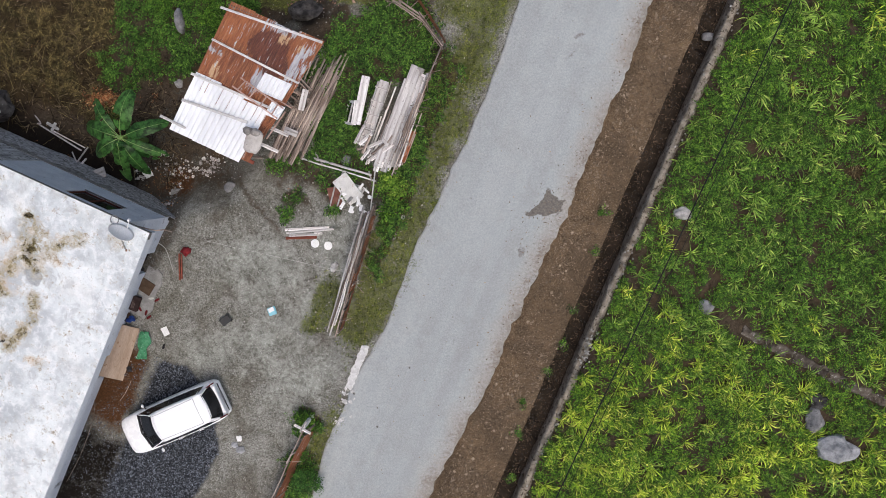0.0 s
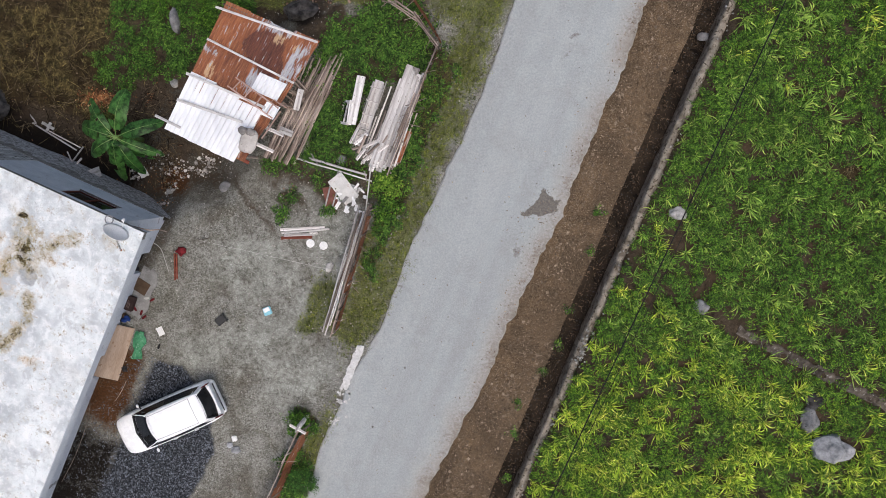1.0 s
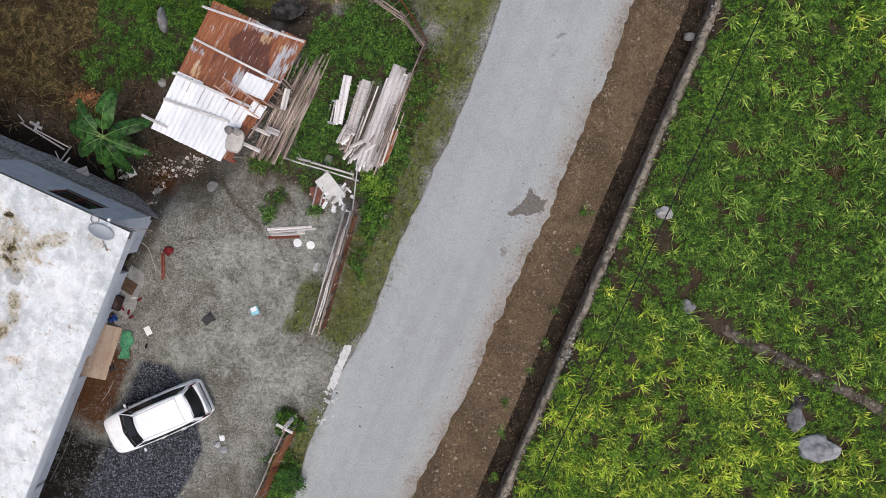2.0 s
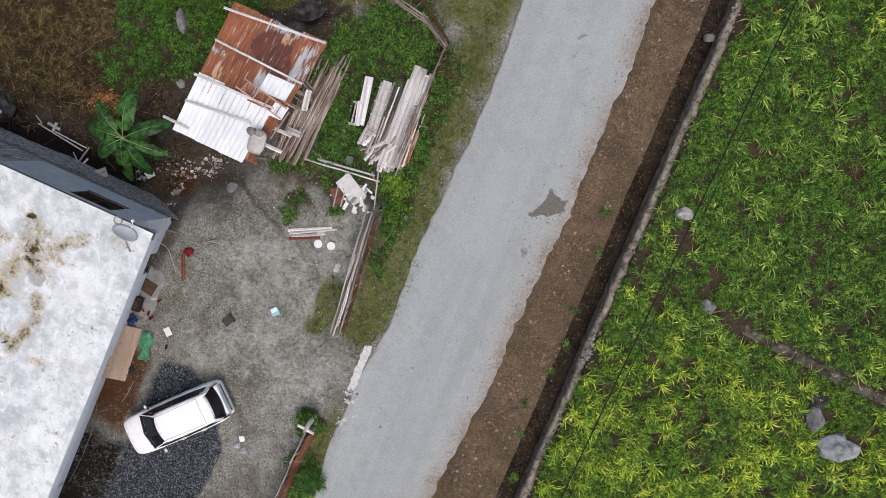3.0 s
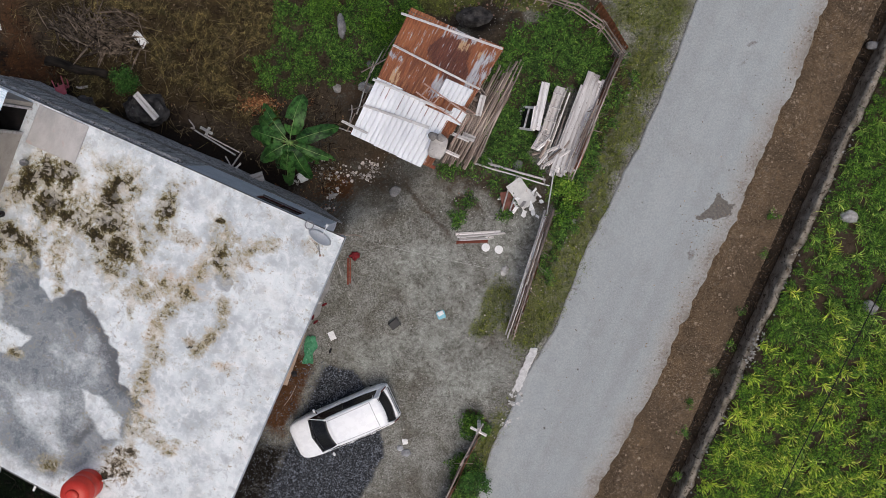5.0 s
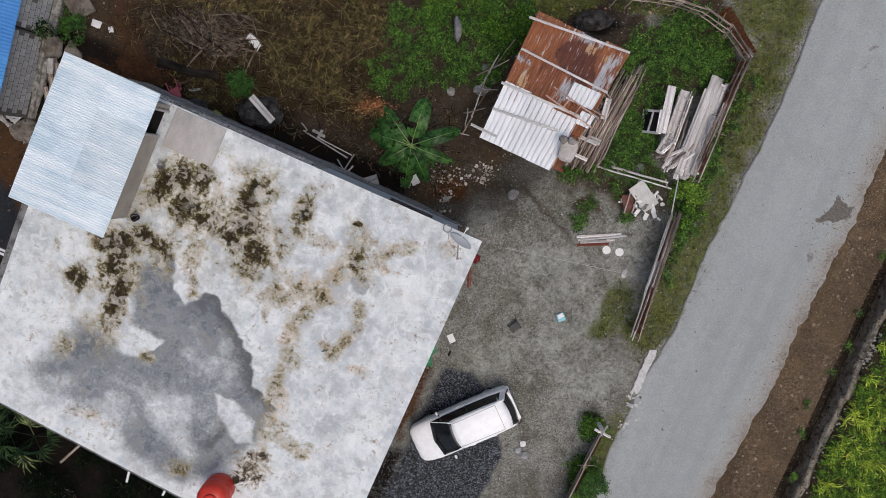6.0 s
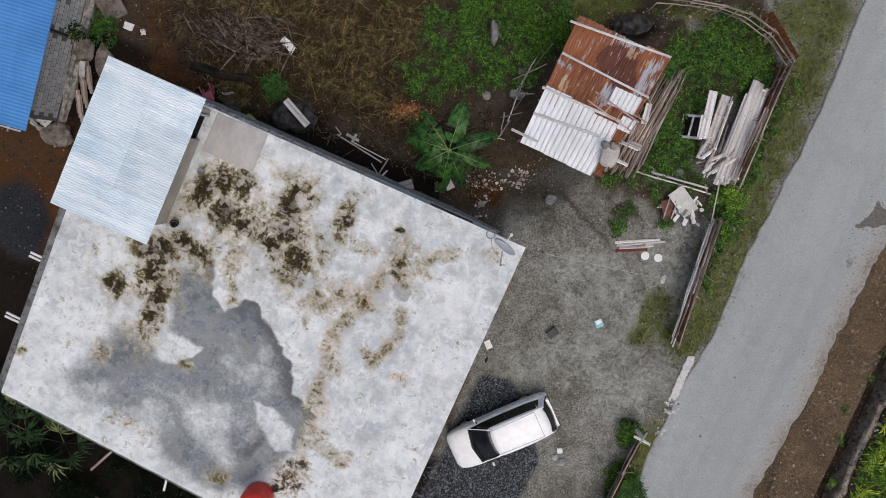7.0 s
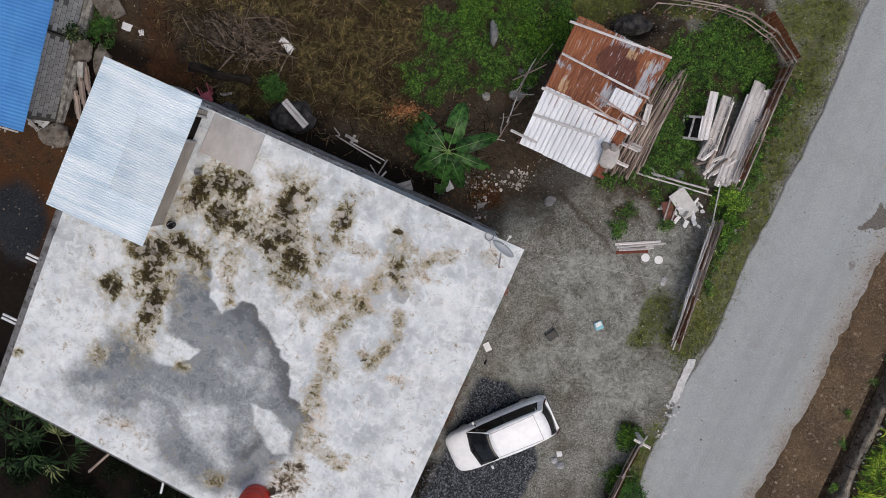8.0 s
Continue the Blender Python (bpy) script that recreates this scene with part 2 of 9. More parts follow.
def road_mat():
    m, nt, p = shader("worn_concrete_road")
    n = Net(nt)
    dust, wet, dark = n.attr("kind_a")
    big, mid, fine, grit = n.noise(0.22, 4.0), n.noise(1.6, 6.0, 0.6), n.noise(9.0, 5.0, 0.7), n.noise(38.0, 2.0, 0.7)
    flat = n.node("ShaderNodeMapping", Vector=n.where(), Rotation=(0, 0, radians(21.15))).outputs[0]
    along = n.node("ShaderNodeMapping", Vector=flat, Scale=(1, 0.06, 1)).outputs[0]
    lane = n.node("ShaderNodeTexNoise", Vector=along, Scale=0.9, Detail=5.0, Roughness=0.6).outputs["Fac"]
    sand = n.noise(15.0, 3.0, 0.75, warp=0.3)
    col = n.mix(n.ramp(mid, 0.25, 0.75), (0.315, 0.342, 0.345), (0.366, 0.392, 0.392))
    col = n.mix(n.math("MULTIPLY", n.ramp(big, 0.35, 0.65), 0.25), col, (0.30, 0.315, 0.32))
    col = n.mix(n.math("MULTIPLY", n.ramp(lane, 0.48, 0.68), 0.5), col, (0.275, 0.283, 0.283))
    col = n.mix(n.math("MULTIPLY", n.ramp(lane, 0.48, 0.34), 0.35), col, (0.40, 0.415, 0.41))
    col = n.mix(n.math("MULTIPLY", n.ramp(n.noise(0.8, 7.0, 0.7, warp=0.8), 0.50, 0.64), 0.35), col, (0.27, 0.275, 0.265))
    soft = n.ramp(n.math("ADD", dust, n.math("MULTIPLY", n.math("SUBTRACT", mid, 0.5), 0.7)), 0.05, 0.75)
    col = n.mix(n.math("MULTIPLY", soft, 0.75), col, (0.33, 0.305, 0.275))
    col = n.mix(n.math("MULTIPLY", n.ramp(fine, 0.58, 0.75), 0.35), col, (0.47, 0.47, 0.455))
    fray = n.math("MULTIPLY", n.math("SUBTRACT", fine, 0.5), 0.8)
    col = n.mix(n.ramp(n.math("ADD", dust, n.math("MULTIPLY", fray, 2.6)), 0.55, 0.90), col, n.mix(n.ramp(mid, 0.4, 0.6), (0.22, 0.195, 0.165), (0.29, 0.27, 0.24)))
    col = n.mix(n.ramp(n.math("ADD", dark, fray), 0.45, 0.7), col, (0.13, 0.11, 0.095))
    w = n.ramp(n.math("ADD", wet, n.math("ADD", n.math("MULTIPLY", fray, 1.5), n.math("MULTIPLY", n.math("SUBTRACT", grit, 0.5), 0.5))), 0.46, 0.58)
    col = n.mix(w, col, n.mix(n.ramp(sand, 0.35, 0.65), (0.080, 0.072, 0.062), (0.145, 0.130, 0.112)))
    specks = n.ramp(n.math("ADD", n.cells(1.3, out="Distance"), n.math("MULTIPLY", n.math("SUBTRACT", fine, 0.5), 0.25)), 0.085, 0.03)
    col = n.mix(n.math("MULTIPLY", specks, n.ramp(mid, 0.5, 0.6)), col, (0.09, 0.08, 0.07))
    pale = n.ramp(n.cells(6.0, (1, 0.8, 1), "Distance"), 0.07, 0.03)
    col = n.mix(n.math("MULTIPLY", n.math("MULTIPLY", pale, n.ramp(fine, 0.5, 0.62)), 0.6), col, (0.52, 0.52, 0.50))
    col = n.mix(0.45, col, n.mix(n.ramp(grit, 0.2, 0.8), (0.55, 0.55, 0.55), (1.38, 1.38, 1.38)), "MULTIPLY")
    col = n.mix(0.42, col, n.mix(n.ramp(sand, 0.30, 0.70), (0.62, 0.62, 0.62), (1.40, 1.40, 1.40)), "MULTIPLY")
    n.put(p.inputs["Base Color"], col)
    n.put(p.inputs["Roughness"], n.math("SUBTRACT", 0.88, n.math("MULTIPLY", w, 0.3)))
    n.bump(p, n.math("ADD", n.math("ADD", grit, fine), sand), 0.35, 0.012)
    return m


def roof_mat():
    m, nt, p = shader("weathered_concrete_roof")
    n = Net(nt)
    wet, moss, tan = n.attr("kind_a")
    bare, dirt, rim = n.attr("kind_b")
    half = lambda v: n.math("SUBTRACT", v, 0.5)
    mul, add = (lambda a, b: n.math("MULTIPLY", a, b)), (lambda a, b: n.math("ADD", a, b))
    cloud, mid, part_ = n.noise(0.36, 5.0, 0.55, warp=0.3), n.noise(1.0, 6.0, 0.6, warp=0.35), n.noise(3.0, 7.0, 0.66, warp=0.25)
    fine, grit = n.noise(10.0, 6.0, 0.75, warp=0.3), n.noise(48.0, 4.0, 0.8)
    swirl, brush = n.noise(2.1, 8.0, 0.72, warp=0.45), n.noise(6.0, 7.0, 0.74, warp=0.5)
    cm = add(mul(cloud, 0.5), mul(mid, 0.5))
    # lime wash: cool white, thin in places over greyer concrete
    col = n.mix(n.ramp(cm, 0.38, 0.58), (0.455, 0.498, 0.520), (0.775, 0.818, 0.824))
    col = n.mix(mul(n.ramp(part_, 0.52, 0.66), 0.6), col, (0.85, 0.865, 0.875))
    col = n.mix(mul(n.ramp(mid, 0.45, 0.36), 0.45), col, (0.50, 0.525, 0.55))
    col = n.mix(mul(n.ramp(brush, 0.46, 0.36), 0.25), col, (0.50, 0.51, 0.52))
    peel = n.noise(2.4, 9.0, 0.66, warp=0.5)
    chip = n.noise(7.0, 7.0, 0.66, warp=0.5)
    col = n.mix(mul(n.ramp(peel, 0.52, 0.62), 0.50), col, (0.90, 0.91, 0.915))
    col = n.mix(mul(n.ramp(peel, 0.455, 0.375), 0.52), col, (0.42, 0.44, 0.46))
    col = n.mix(mul(mul(n.ramp(chip, 0.615, 0.64), n.ramp(mid, 0.45, 0.55)), 0.45), col, (0.33, 0.335, 0.335))
    col = n.mix(mul(n.ramp(chip, 0.42, 0.34), 0.40), col, (0.93, 0.935, 0.94))
    warm = n.noise(0.75, 5.0, 0.6, warp=0.5)
    col = n.mix(mul(n.ramp(warm, 0.52, 0.70), 0.22), col, (0.66, 0.61, 0.54))
    rough_edge = add(mul(half(mid), 0.9), add(mul(half(part_), 1.5), mul(half(fine), 1.3)))
    wild = add(mul(half(swirl), 2.8), add(mul(half(brush), 2.2), mul(half(fine), 1.6)))
    # ochre run-off
    t = add(tan, mul(add(rough_edge, wild), 0.42))
    ochre = n.mix(n.ramp(warm, 0.46, 0.58), (0.43, 0.37, 0.28), (0.58, 0.42, 0.26))
    col = n.mix(mul(n.ramp(t, 0.26, 0.80), 0.80), col, ochre)
    col = n.mix(mul(n.ramp(add(t, mul(half(brush), 2.0)), 0.74, 1.0), 0.8), col, (0.17, 0.125, 0.07))
    # standing damp
    w = n.ramp(add(wet, add(mul(rough_edge, 0.40), mul(wild, 0.16))), 0.12, 0.80)
    wetcol = n.mix(n.ramp(add(mul(cm, 0.45), mul(swirl, 0.55)), 0.42, 0.56), (0.118, 0.136, 0.154), (0.215, 0.238, 0.258))
    wetcol = n.mix(mul(n.ramp(add(mul(brush, 0.55), mul(mid, 0.45)), 0.52, 0.66), 0.50), wetcol, (0.34, 0.355, 0.37))
    wetcol = n.mix(mul(n.ramp(n.math("ABSOLUTE", half(swirl)), 0.022, 0.004), 0.5), wetcol, (0.36, 0.37, 0.375))
    wetcol = n.mix(mul(n.ramp(peel, 0.575, 0.60), 0.35), wetcol, (0.38, 0.395, 0.41))
    wetcol = n.mix(mul(n.ramp(chip, 0.60, 0.66), 0.25), wetcol, (0.11, 0.115, 0.125))
    wetcol = n.mix(mul(n.ramp(rim, 0.05, 0.60), 0.85), wetcol, (0.085, 0.088, 0.098))
    col = n.mix(mul(w, 0.95), col, wetcol)
    b = n.ramp(add(bare, mul(rough_edge, 0.5)), 0.38, 0.66)
    col = n.mix(mul(b, 0.85), col, n.mix(n.ramp(fine, 0.35, 0.62), (0.25, 0.26, 0.275), (0.46, 0.47, 0.48)))
    # moss and lichen: ochre rims, olive fur, black hearts
    ms = add(mul(moss, 1.12), mul(wild, add(0.15, mul(n.ramp(moss, 0.04, 0.30), 0.50))))
    lich = n.mix(n.ramp(add(mul(fine, 0.5), mul(brush, 0.5)), 0.42, 0.58), (0.185, 0.145, 0.048), (0.46, 0.395, 0.25))
    col = n.mix(mul(n.ramp(ms, 0.02, 0.40), 0.88), col, lich)
    mcol = n.mix(n.ramp(fine, 0.42, 0.60), (0.013, 0.010, 0.003), (0.125, 0.095, 0.022))
    mcol = n.mix(mul(n.ramp(cloud, 0.46, 0.60), 0.55), mcol, (0.085, 0.078, 0.018))
    mcol = n.mix(n.ramp(ms, 0.50, 0.66), mcol, n.mix(n.ramp(fine, 0.44, 0.6), (0.009, 0.007, 0.003), (0.050, 0.034, 0.010)))
    col = n.mix(mul(n.ramp(ms, 0.34, 0.50), 0.97), col, mcol)
    col = n.mix(mul(mul(n.ramp(chip, 0.56, 0.59), n.ramp(ms, 0.12, 0.34)), 0.85), col, (0.030, 0.022, 0.010))
    col = n.mix(mul(mul(n.ramp(peel, 0.55, 0.575), n.ramp(moss, 0.06, 0.2)), 0.45), col, (0.66, 0.61, 0.53))
    # flakes of paint that still lie on the moss
    bend = n.node("ShaderNodeTexNoise", Vector=n.where(), Scale=3.5, Detail=5.0).outputs["Color"]
    warped = nt.nodes.new("ShaderNodeVectorMath")
    warped.operation = "MULTIPLY_ADD"
    n.put(warped.inputs[0], bend)
    warped.inputs[1].default_value = (0.55, 0.55, 0)
    n.put(warped.inputs[2], n.where())
    cell = n.node("ShaderNodeTexVoronoi", Vector=warped.outputs[0], Scale=3.4)
    rims = n.node("ShaderNodeTexVoronoi", Vector=warped.outputs[0], Scale=3.4)
    rims.feature = "DISTANCE_TO_EDGE"
    flake = mul(n.ramp(cell.outputs["Color"], 0.66, 0.70), n.ramp(add(rims.outputs["Distance"], mul(half(fine), 0.30)), 0.03, 0.15))
    col = n.mix(mul(mul(flake, n.ramp(moss, 0.06, 0.22)), 0.5), col, n.mix(n.ramp(brush, 0.4, 0.6), (0.42, 0.37, 0.30), (0.72, 0.70, 0.66)))
    d = add(dirt, mul(add(rough_edge, wild), 0.5))
    col = n.mix(mul(n.ramp(d, 0.20, 0.46), 0.7), col, (0.33, 0.275, 0.19))
    col = n.mix(n.ramp(d, 0.46, 0.60), col, n.mix(n.ramp(fine, 0.4, 0.6), (0.014, 0.012, 0.010), (0.09, 0.07, 0.045)))
    specks = mul(n.ramp(grit, 0.62, 0.70), n.ramp(part_, 0.5, 0.62))
    col = n.mix(mul(specks, 0.5), col, (0.20, 0.185, 0.16))
    col = n.mix(0.12, col, n.mix(n.ramp(grit, 0.25, 0.75), (0.4, 0.4, 0.4), (1.35, 1.35, 1.35)), "MULTIPLY")
    n.put(p.inputs["Base Color"], col)
    n.put(p.inputs["Roughness"], n.math("SUBTRACT", 0.88, mul(w, 0.30)))
    p.inputs["Specular IOR Level"].default_value = 0.18
    n.bump(p, add(ms, mul(fine, 1.3)), 0.6, 0.03)
    return m


def rust_mat(name="rusted_sheet_metal", turn=24.9):
    """Corrugated iron: orange rust, dark scale and bare zinc, streaked along the ribs."""
    m, nt, p = shader(name)
    n = Net(nt)
    dark, bare, worn = n.attr("wear")
    n.coord = n.node("ShaderNodeMapping", Vector=n.where(), Rotation=(0, 0, radians(turn))).outputs[0]
    big, mid, fine = n.noise(0.9, 5.0, 0.55, warp=0.6), n.noise(3.0, 6.0, 0.65, stretch=(2.0, 0.55, 1)), n.noise(22.0, 5.0, 0.7)
    streak = n.noise(5.0, 5.0, 0.65, stretch=(3.2, 0.22, 1))
    s0 = n.math("SUBTRACT", streak, 0.5)
    piece = n.any_piece()
    col = n.mix(n.ramp(n.math("ADD", n.math("MULTIPLY", piece, 0.25), n.math("MULTIPLY", mid, 0.75)), 0.34, 0.62), (0.165, 0.055, 0.026), (0.32, 0.112, 0.044))
    col = n.mix(n.math("MULTIPLY", n.ramp(streak, 0.52, 0.64), 0.6), col, (0.39, 0.18, 0.082))
    col = n.mix(n.math("MULTIPLY", n.ramp(streak, 0.46, 0.36), 0.6), col, (0.115, 0.038, 0.020))
    frayed = lambda a, k: n.ramp(n.math("ADD", a, n.math("ADD", n.math("MULTIPLY", s0, k), n.math("MULTIPLY", n.math("SUBTRACT", mid, 0.5), k))), 0.42, 0.58)
    col = n.mix(n.math("MULTIPLY", frayed(dark, 2.6), 0.92), col, n.mix(n.ramp(streak, 0.4, 0.6), (0.060, 0.020, 0.014), (0.135, 0.042, 0.026)))
    col = n.mix(n.math("MULTIPLY", frayed(worn, 2.0), 0.8), col, (0.52, 0.36, 0.21))
    col = n.mix(n.math("MULTIPLY", frayed(bare, 2.6), 0.9), col, n.mix(n.ramp(mid, 0.4, 0.6), (0.27, 0.29, 0.325), (0.47, 0.50, 0.54)))
    col = n.mix(n.math("MULTIPLY", n.ramp(fine, 0.56, 0.7), 0.35), col, (0.42, 0.22, 0.10))
    n.put(p.inputs["Base Color"], col)
    n.put(p.inputs["Roughness"], n.math("ADD", 0.6, n.math("MULTIPLY", fine, 0.3)))
    n.bump(p, fine, 0.25, 0.01)
    return m


def sheet_mat(name, c1, c2, metal, rough, streak=(0.5, 0.5, 0.52), along=(1, 0.12, 1), patch=0.35):
    m, nt, p = shader(name)
    n = Net(nt)
    long, mid, fine = n.noise(1.8, 4.0, 0.6, stretch=along), n.noise(0.7, 4.0), n.noise(30.0, 4.0)
    col = n.mix(n.ramp(mid, 0.35, 0.65), c1, c2)
    col = n.mix(n.math("MULTIPLY", n.ramp(long, 0.48, 0.68), patch), col, streak)
    col = n.mix(n.math("MULTIPLY", n.ramp(fine, 0.6, 0.8), 0.25), col, (0.3, 0.28, 0.25))
    v = n.node("ShaderNodeMapRange", Value=n.any_piece())
    v.inputs["To Min"].default_value, v.inputs["To Max"].default_value = 0.9, 1.08
    col = n.node("ShaderNodeHueSaturation", Color=col, Value=v.outputs[0]).outputs[0]
    n.put(p.inputs["Base Color"], col)
    p.inputs["Metallic"].default_value = metal
    n.put(p.inputs["Roughness"], n.math("ADD", rough, n.math("MULTIPLY", mid, 0.15)))
    n.bump(p, fine, 0.08, 0.005)
    return m


def glass_mat():
    m, nt, p = shader("dark_car_glass")
    n = Net(nt)
    n.put(p.inputs["Base Color"], n.mix(n.ramp(n.noise(3.0), 0.3, 0.7), (0.008, 0.009, 0.011), (0.016, 0.017, 0.02)))
    n.put(p.inputs["Roughness"], n.math("MULTIPLY", n.noise(12.0), 0.22))
    p.inputs["Specular IOR Level"].default_value = 0.36
    return m


EARTH, ROAD, ROOF, RUST, GLASS = ground_mat(), road_mat(), roof_mat(), rust_mat(), glass_mat()
WHITE_SHEET = sheet_mat("white_painted_roof_sheet", (0.80, 0.82, 0.84), (0.90, 0.915, 0.93), 0.0, 0.42, (0.55, 0.57, 0.60))
ZINC = sheet_mat("new_zinc_roof_sheet", (0.52, 0.64, 0.73), (0.72, 0.81, 0.87), 0.0, 0.40, (0.90, 0.93, 0.95), (0.10, 1.6, 1), 0.75)
BLUE_SHEET = sheet_mat("blue_roof_sheet", (0.045, 0.20, 0.52), (0.065, 0.26, 0.60), 0.0, 0.4, (0.10, 0.33, 0.66), (0.12, 1, 1))
PLASTER = plain("blue_grey_plaster", (0.57, 0.615, 0.68), (0.68, 0.72, 0.775), 1.5, 0.85, fine=40, spots=(0.36, 0.38, 0.41), vary=0.0)
CREAM = plain("buff_render", (0.42, 0.375, 0.325), (0.51, 0.46, 0.40), 1.8, 0.88, fine=40, spots=(0.22, 0.2, 0.17), vary=0.0)
CONCRETE = plain("rough_concrete", (0.25, 0.245, 0.235), (0.37, 0.36, 0.345), 3.0, 0.9, fine=30, bump=0.6, spots=(0.15, 0.145, 0.13))
STAINED = plain("rain_streaked_concrete", (0.24, 0.238, 0.235), (0.66, 0.665, 0.66), 3.5, 0.92, fine=18, bump=0.9, stretch=(1, 1, 0.18), spots=(0.045, 0.042, 0.040), spot_at=0.56, vary=0.0)
LEDGE = plain("stained_ledge", (0.13, 0.13, 0.132), (0.26, 0.262, 0.265), 2.5, 0.9, fine=30, bump=0.6, spots=(0.07, 0.068, 0.065), spot_at=0.56, vary=0.0)
STONEWALL = plain("mortared_rubble", (0.16, 0.150, 0.135), (0.44, 0.425, 0.40), 5.0, 0.9, fine=26, bump=0.9, spots=(0.07, 0.07, 0.06))
BROWNROCK = plain("earthy_rock", (0.13, 0.105, 0.085), (0.31, 0.28, 0.245), 3.5, 0.9, fine=26, bump=0.9, spots=(0.06, 0.045, 0.035), spot_at=0.60)
BRICK = plain("broken_brick", (0.24, 0.12, 0.085), (0.42, 0.29, 0.23), 6.0, 0.9, vary=0.35)
BLOCK = plain("concrete_block", (0.60, 0.60, 0.605), (0.72, 0.72, 0.72), 5.0, 0.9, fine=70, bump=0.4, vary=0.14)
MORTAR = plain("mortar", (0.17, 0.165, 0.155), (0.24, 0.235, 0.22), 6.0, 0.95)
ROCK = plain("grey_rock", (0.15, 0.15, 0.155), (0.33, 0.33, 0.335), 4.0, 0.85, fine=30, bump=0.8, spots=(0.06, 0.06, 0.06))
PALEROCK = plain("pale_grey_rock", (0.24, 0.25, 0.265), (0.52, 0.525, 0.54), 3.0, 0.8, fine=24, bump=0.9, spots=(0.09, 0.09, 0.09), spot_at=0.66)
DARKROCK = plain("dark_wet_boulder", (0.016, 0.015, 0.015), (0.085, 0.080, 0.078), 3.2, 0.6, fine=14, bump=1.0, spots=(0.24, 0.24, 0.24), spot_at=0.66)
PEBBLE = plain("pale_pebbles", (0.26, 0.24, 0.21), (0.46, 0.44, 0.41), 8.0, 0.9, vary=0.4)
SOILSTONE = plain("brown_pebbles", (0.11, 0.080, 0.055), (0.33, 0.26, 0.19), 8.0, 0.9, vary=0.55)
GRAVEL = plain("crushed_gravel", (0.022, 0.027, 0.038), (0.175, 0.198, 0.240), 9.0, 0.55, vary=0.7, bump=0.2)
RUBBLE = plain("broken_plaster", (0.33, 0.32, 0.31), (0.58, 0.57, 0.55), 7.0, 0.9, vary=0.4, spots=(0.25, 0.2, 0.16))
WHITE = plain("white_plastic", (0.90, 0.90, 0.89), (0.95, 0.95, 0.94), 5.0, 0.5, vary=0.0, bump=0.05)
BOARD = plain("weathered_board", (0.47, 0.43, 0.405), (0.88, 0.85, 0.83), 5.0, 0.9, fine=34, stretch=(0.10, 1.4, 1.4), vary=0.36, bump=0.5, spots=(0.20, 0.17, 0.15))
POLE = plain("dry_pole", (0.16, 0.118, 0.096), (0.49, 0.405, 0.35), 6.0, 0.85, fine=40, stretch=(0.15, 1, 1), vary=0.55)
PLYWOOD = plain("plywood", (0.43, 0.31, 0.225), (0.56, 0.43, 0.33), 3.0, 0.7, fine=30, stretch=(0.2, 1.4, 1), vary=0.05, spots=(0.30, 0.19, 0.12))
REDWOOD = plain("red_stained_wood", (0.17, 0.045, 0.03), (0.27, 0.085, 0.055), 5.0, 0.7, fine=40, stretch=(0.15, 1, 1))
CARPAINT, _nt, _p = shader("white_car_paint")
_n = Net(_nt)
_n.put(_p.inputs["Base Color"], _n.mix(_n.ramp(_n.noise(1.4), 0.35, 0.65), (0.90, 0.905, 0.92), (0.93, 0.935, 0.94)))
_n.put(_p.inputs["Roughness"], _n.math("ADD", 0.2, _n.math("MULTIPLY", _n.noise(5.0), 0.15)))
CARTRIM = plain("black_plastic_trim", (0.012, 0.012, 0.013), (0.02, 0.02, 0.021), 9.0, 0.5, vary=0.0, bump=0.05)
SEAM = plain("grey_seam_sealer", (0.42, 0.42, 0.43), (0.48, 0.48, 0.49), 4.0, 0.5, vary=0.0, bump=0.0)
GREYTRIM = plain("grey_bumper", (0.25, 0.25, 0.26), (0.30, 0.30, 0.31), 4.0, 0.4, vary=0.0, bump=0.0)
TYRE = plain("tyre_rubber", (0.015, 0.015, 0.015), (0.025, 0.025, 0.024), 12.0, 0.85, vary=0.0)
CHROME = plain("alloy", (0.5, 0.5, 0.52), (0.6, 0.6, 0.62), 6.0, 0.3, 0.9, vary=0.0, bump=0.0)
LAMPRED = plain("red_lamp_plastic", (0.10, 0.006, 0.010), (0.15, 0.010, 0.014), 6.0, 0.25, vary=0.0, bump=0.0)
TANKRED = plain("red_tank_plastic", (0.62, 0.030, 0.016), (0.72, 0.05, 0.025), 2.0, 0.42, vary=0.0, bump=0.03)
REDCLOTH = plain("red_cloth", (0.11, 0.012, 0.016), (0.24, 0.03, 0.035), 9.0, 0.9)
PINK = plain("faded_red_plastic", (0.42, 0.085, 0.115), (0.54, 0.15, 0.18), 4.0, 0.6)
GREENTARP = plain("green_netting", (0.035, 0.16, 0.075), (0.09, 0.28, 0.15), 7.0, 0.7, spots=(0.25, 0.35, 0.28))
AQUA = plain("aqua_plastic", (0.22, 0.55, 0.66), (0.30, 0.63, 0.72), 5.0, 0.5)
BLUECLOTH = plain("blue_cloth", (0.02, 0.05, 0.22), (0.04, 0.09, 0.32), 6.0, 0.9)
DARKCLOTH = plain("dark_cloth", (0.018, 0.018, 0.022), (0.05, 0.045, 0.045), 6.0, 0.9)
CARDBOARD = plain("brown_mat", (0.105, 0.065, 0.04), (0.15, 0.10, 0.065), 4.0, 0.85)
DARKBROWN = plain("dark_brown_mat", (0.045, 0.028, 0.025), (0.07, 0.045, 0.04), 5.0, 0.85)
SACK = plain("pale_woven_sack", (0.55, 0.51, 0.47), (0.74, 0.70, 0.66), 4.0, 0.9, fine=90, spots=(0.30, 0.27, 0.25))
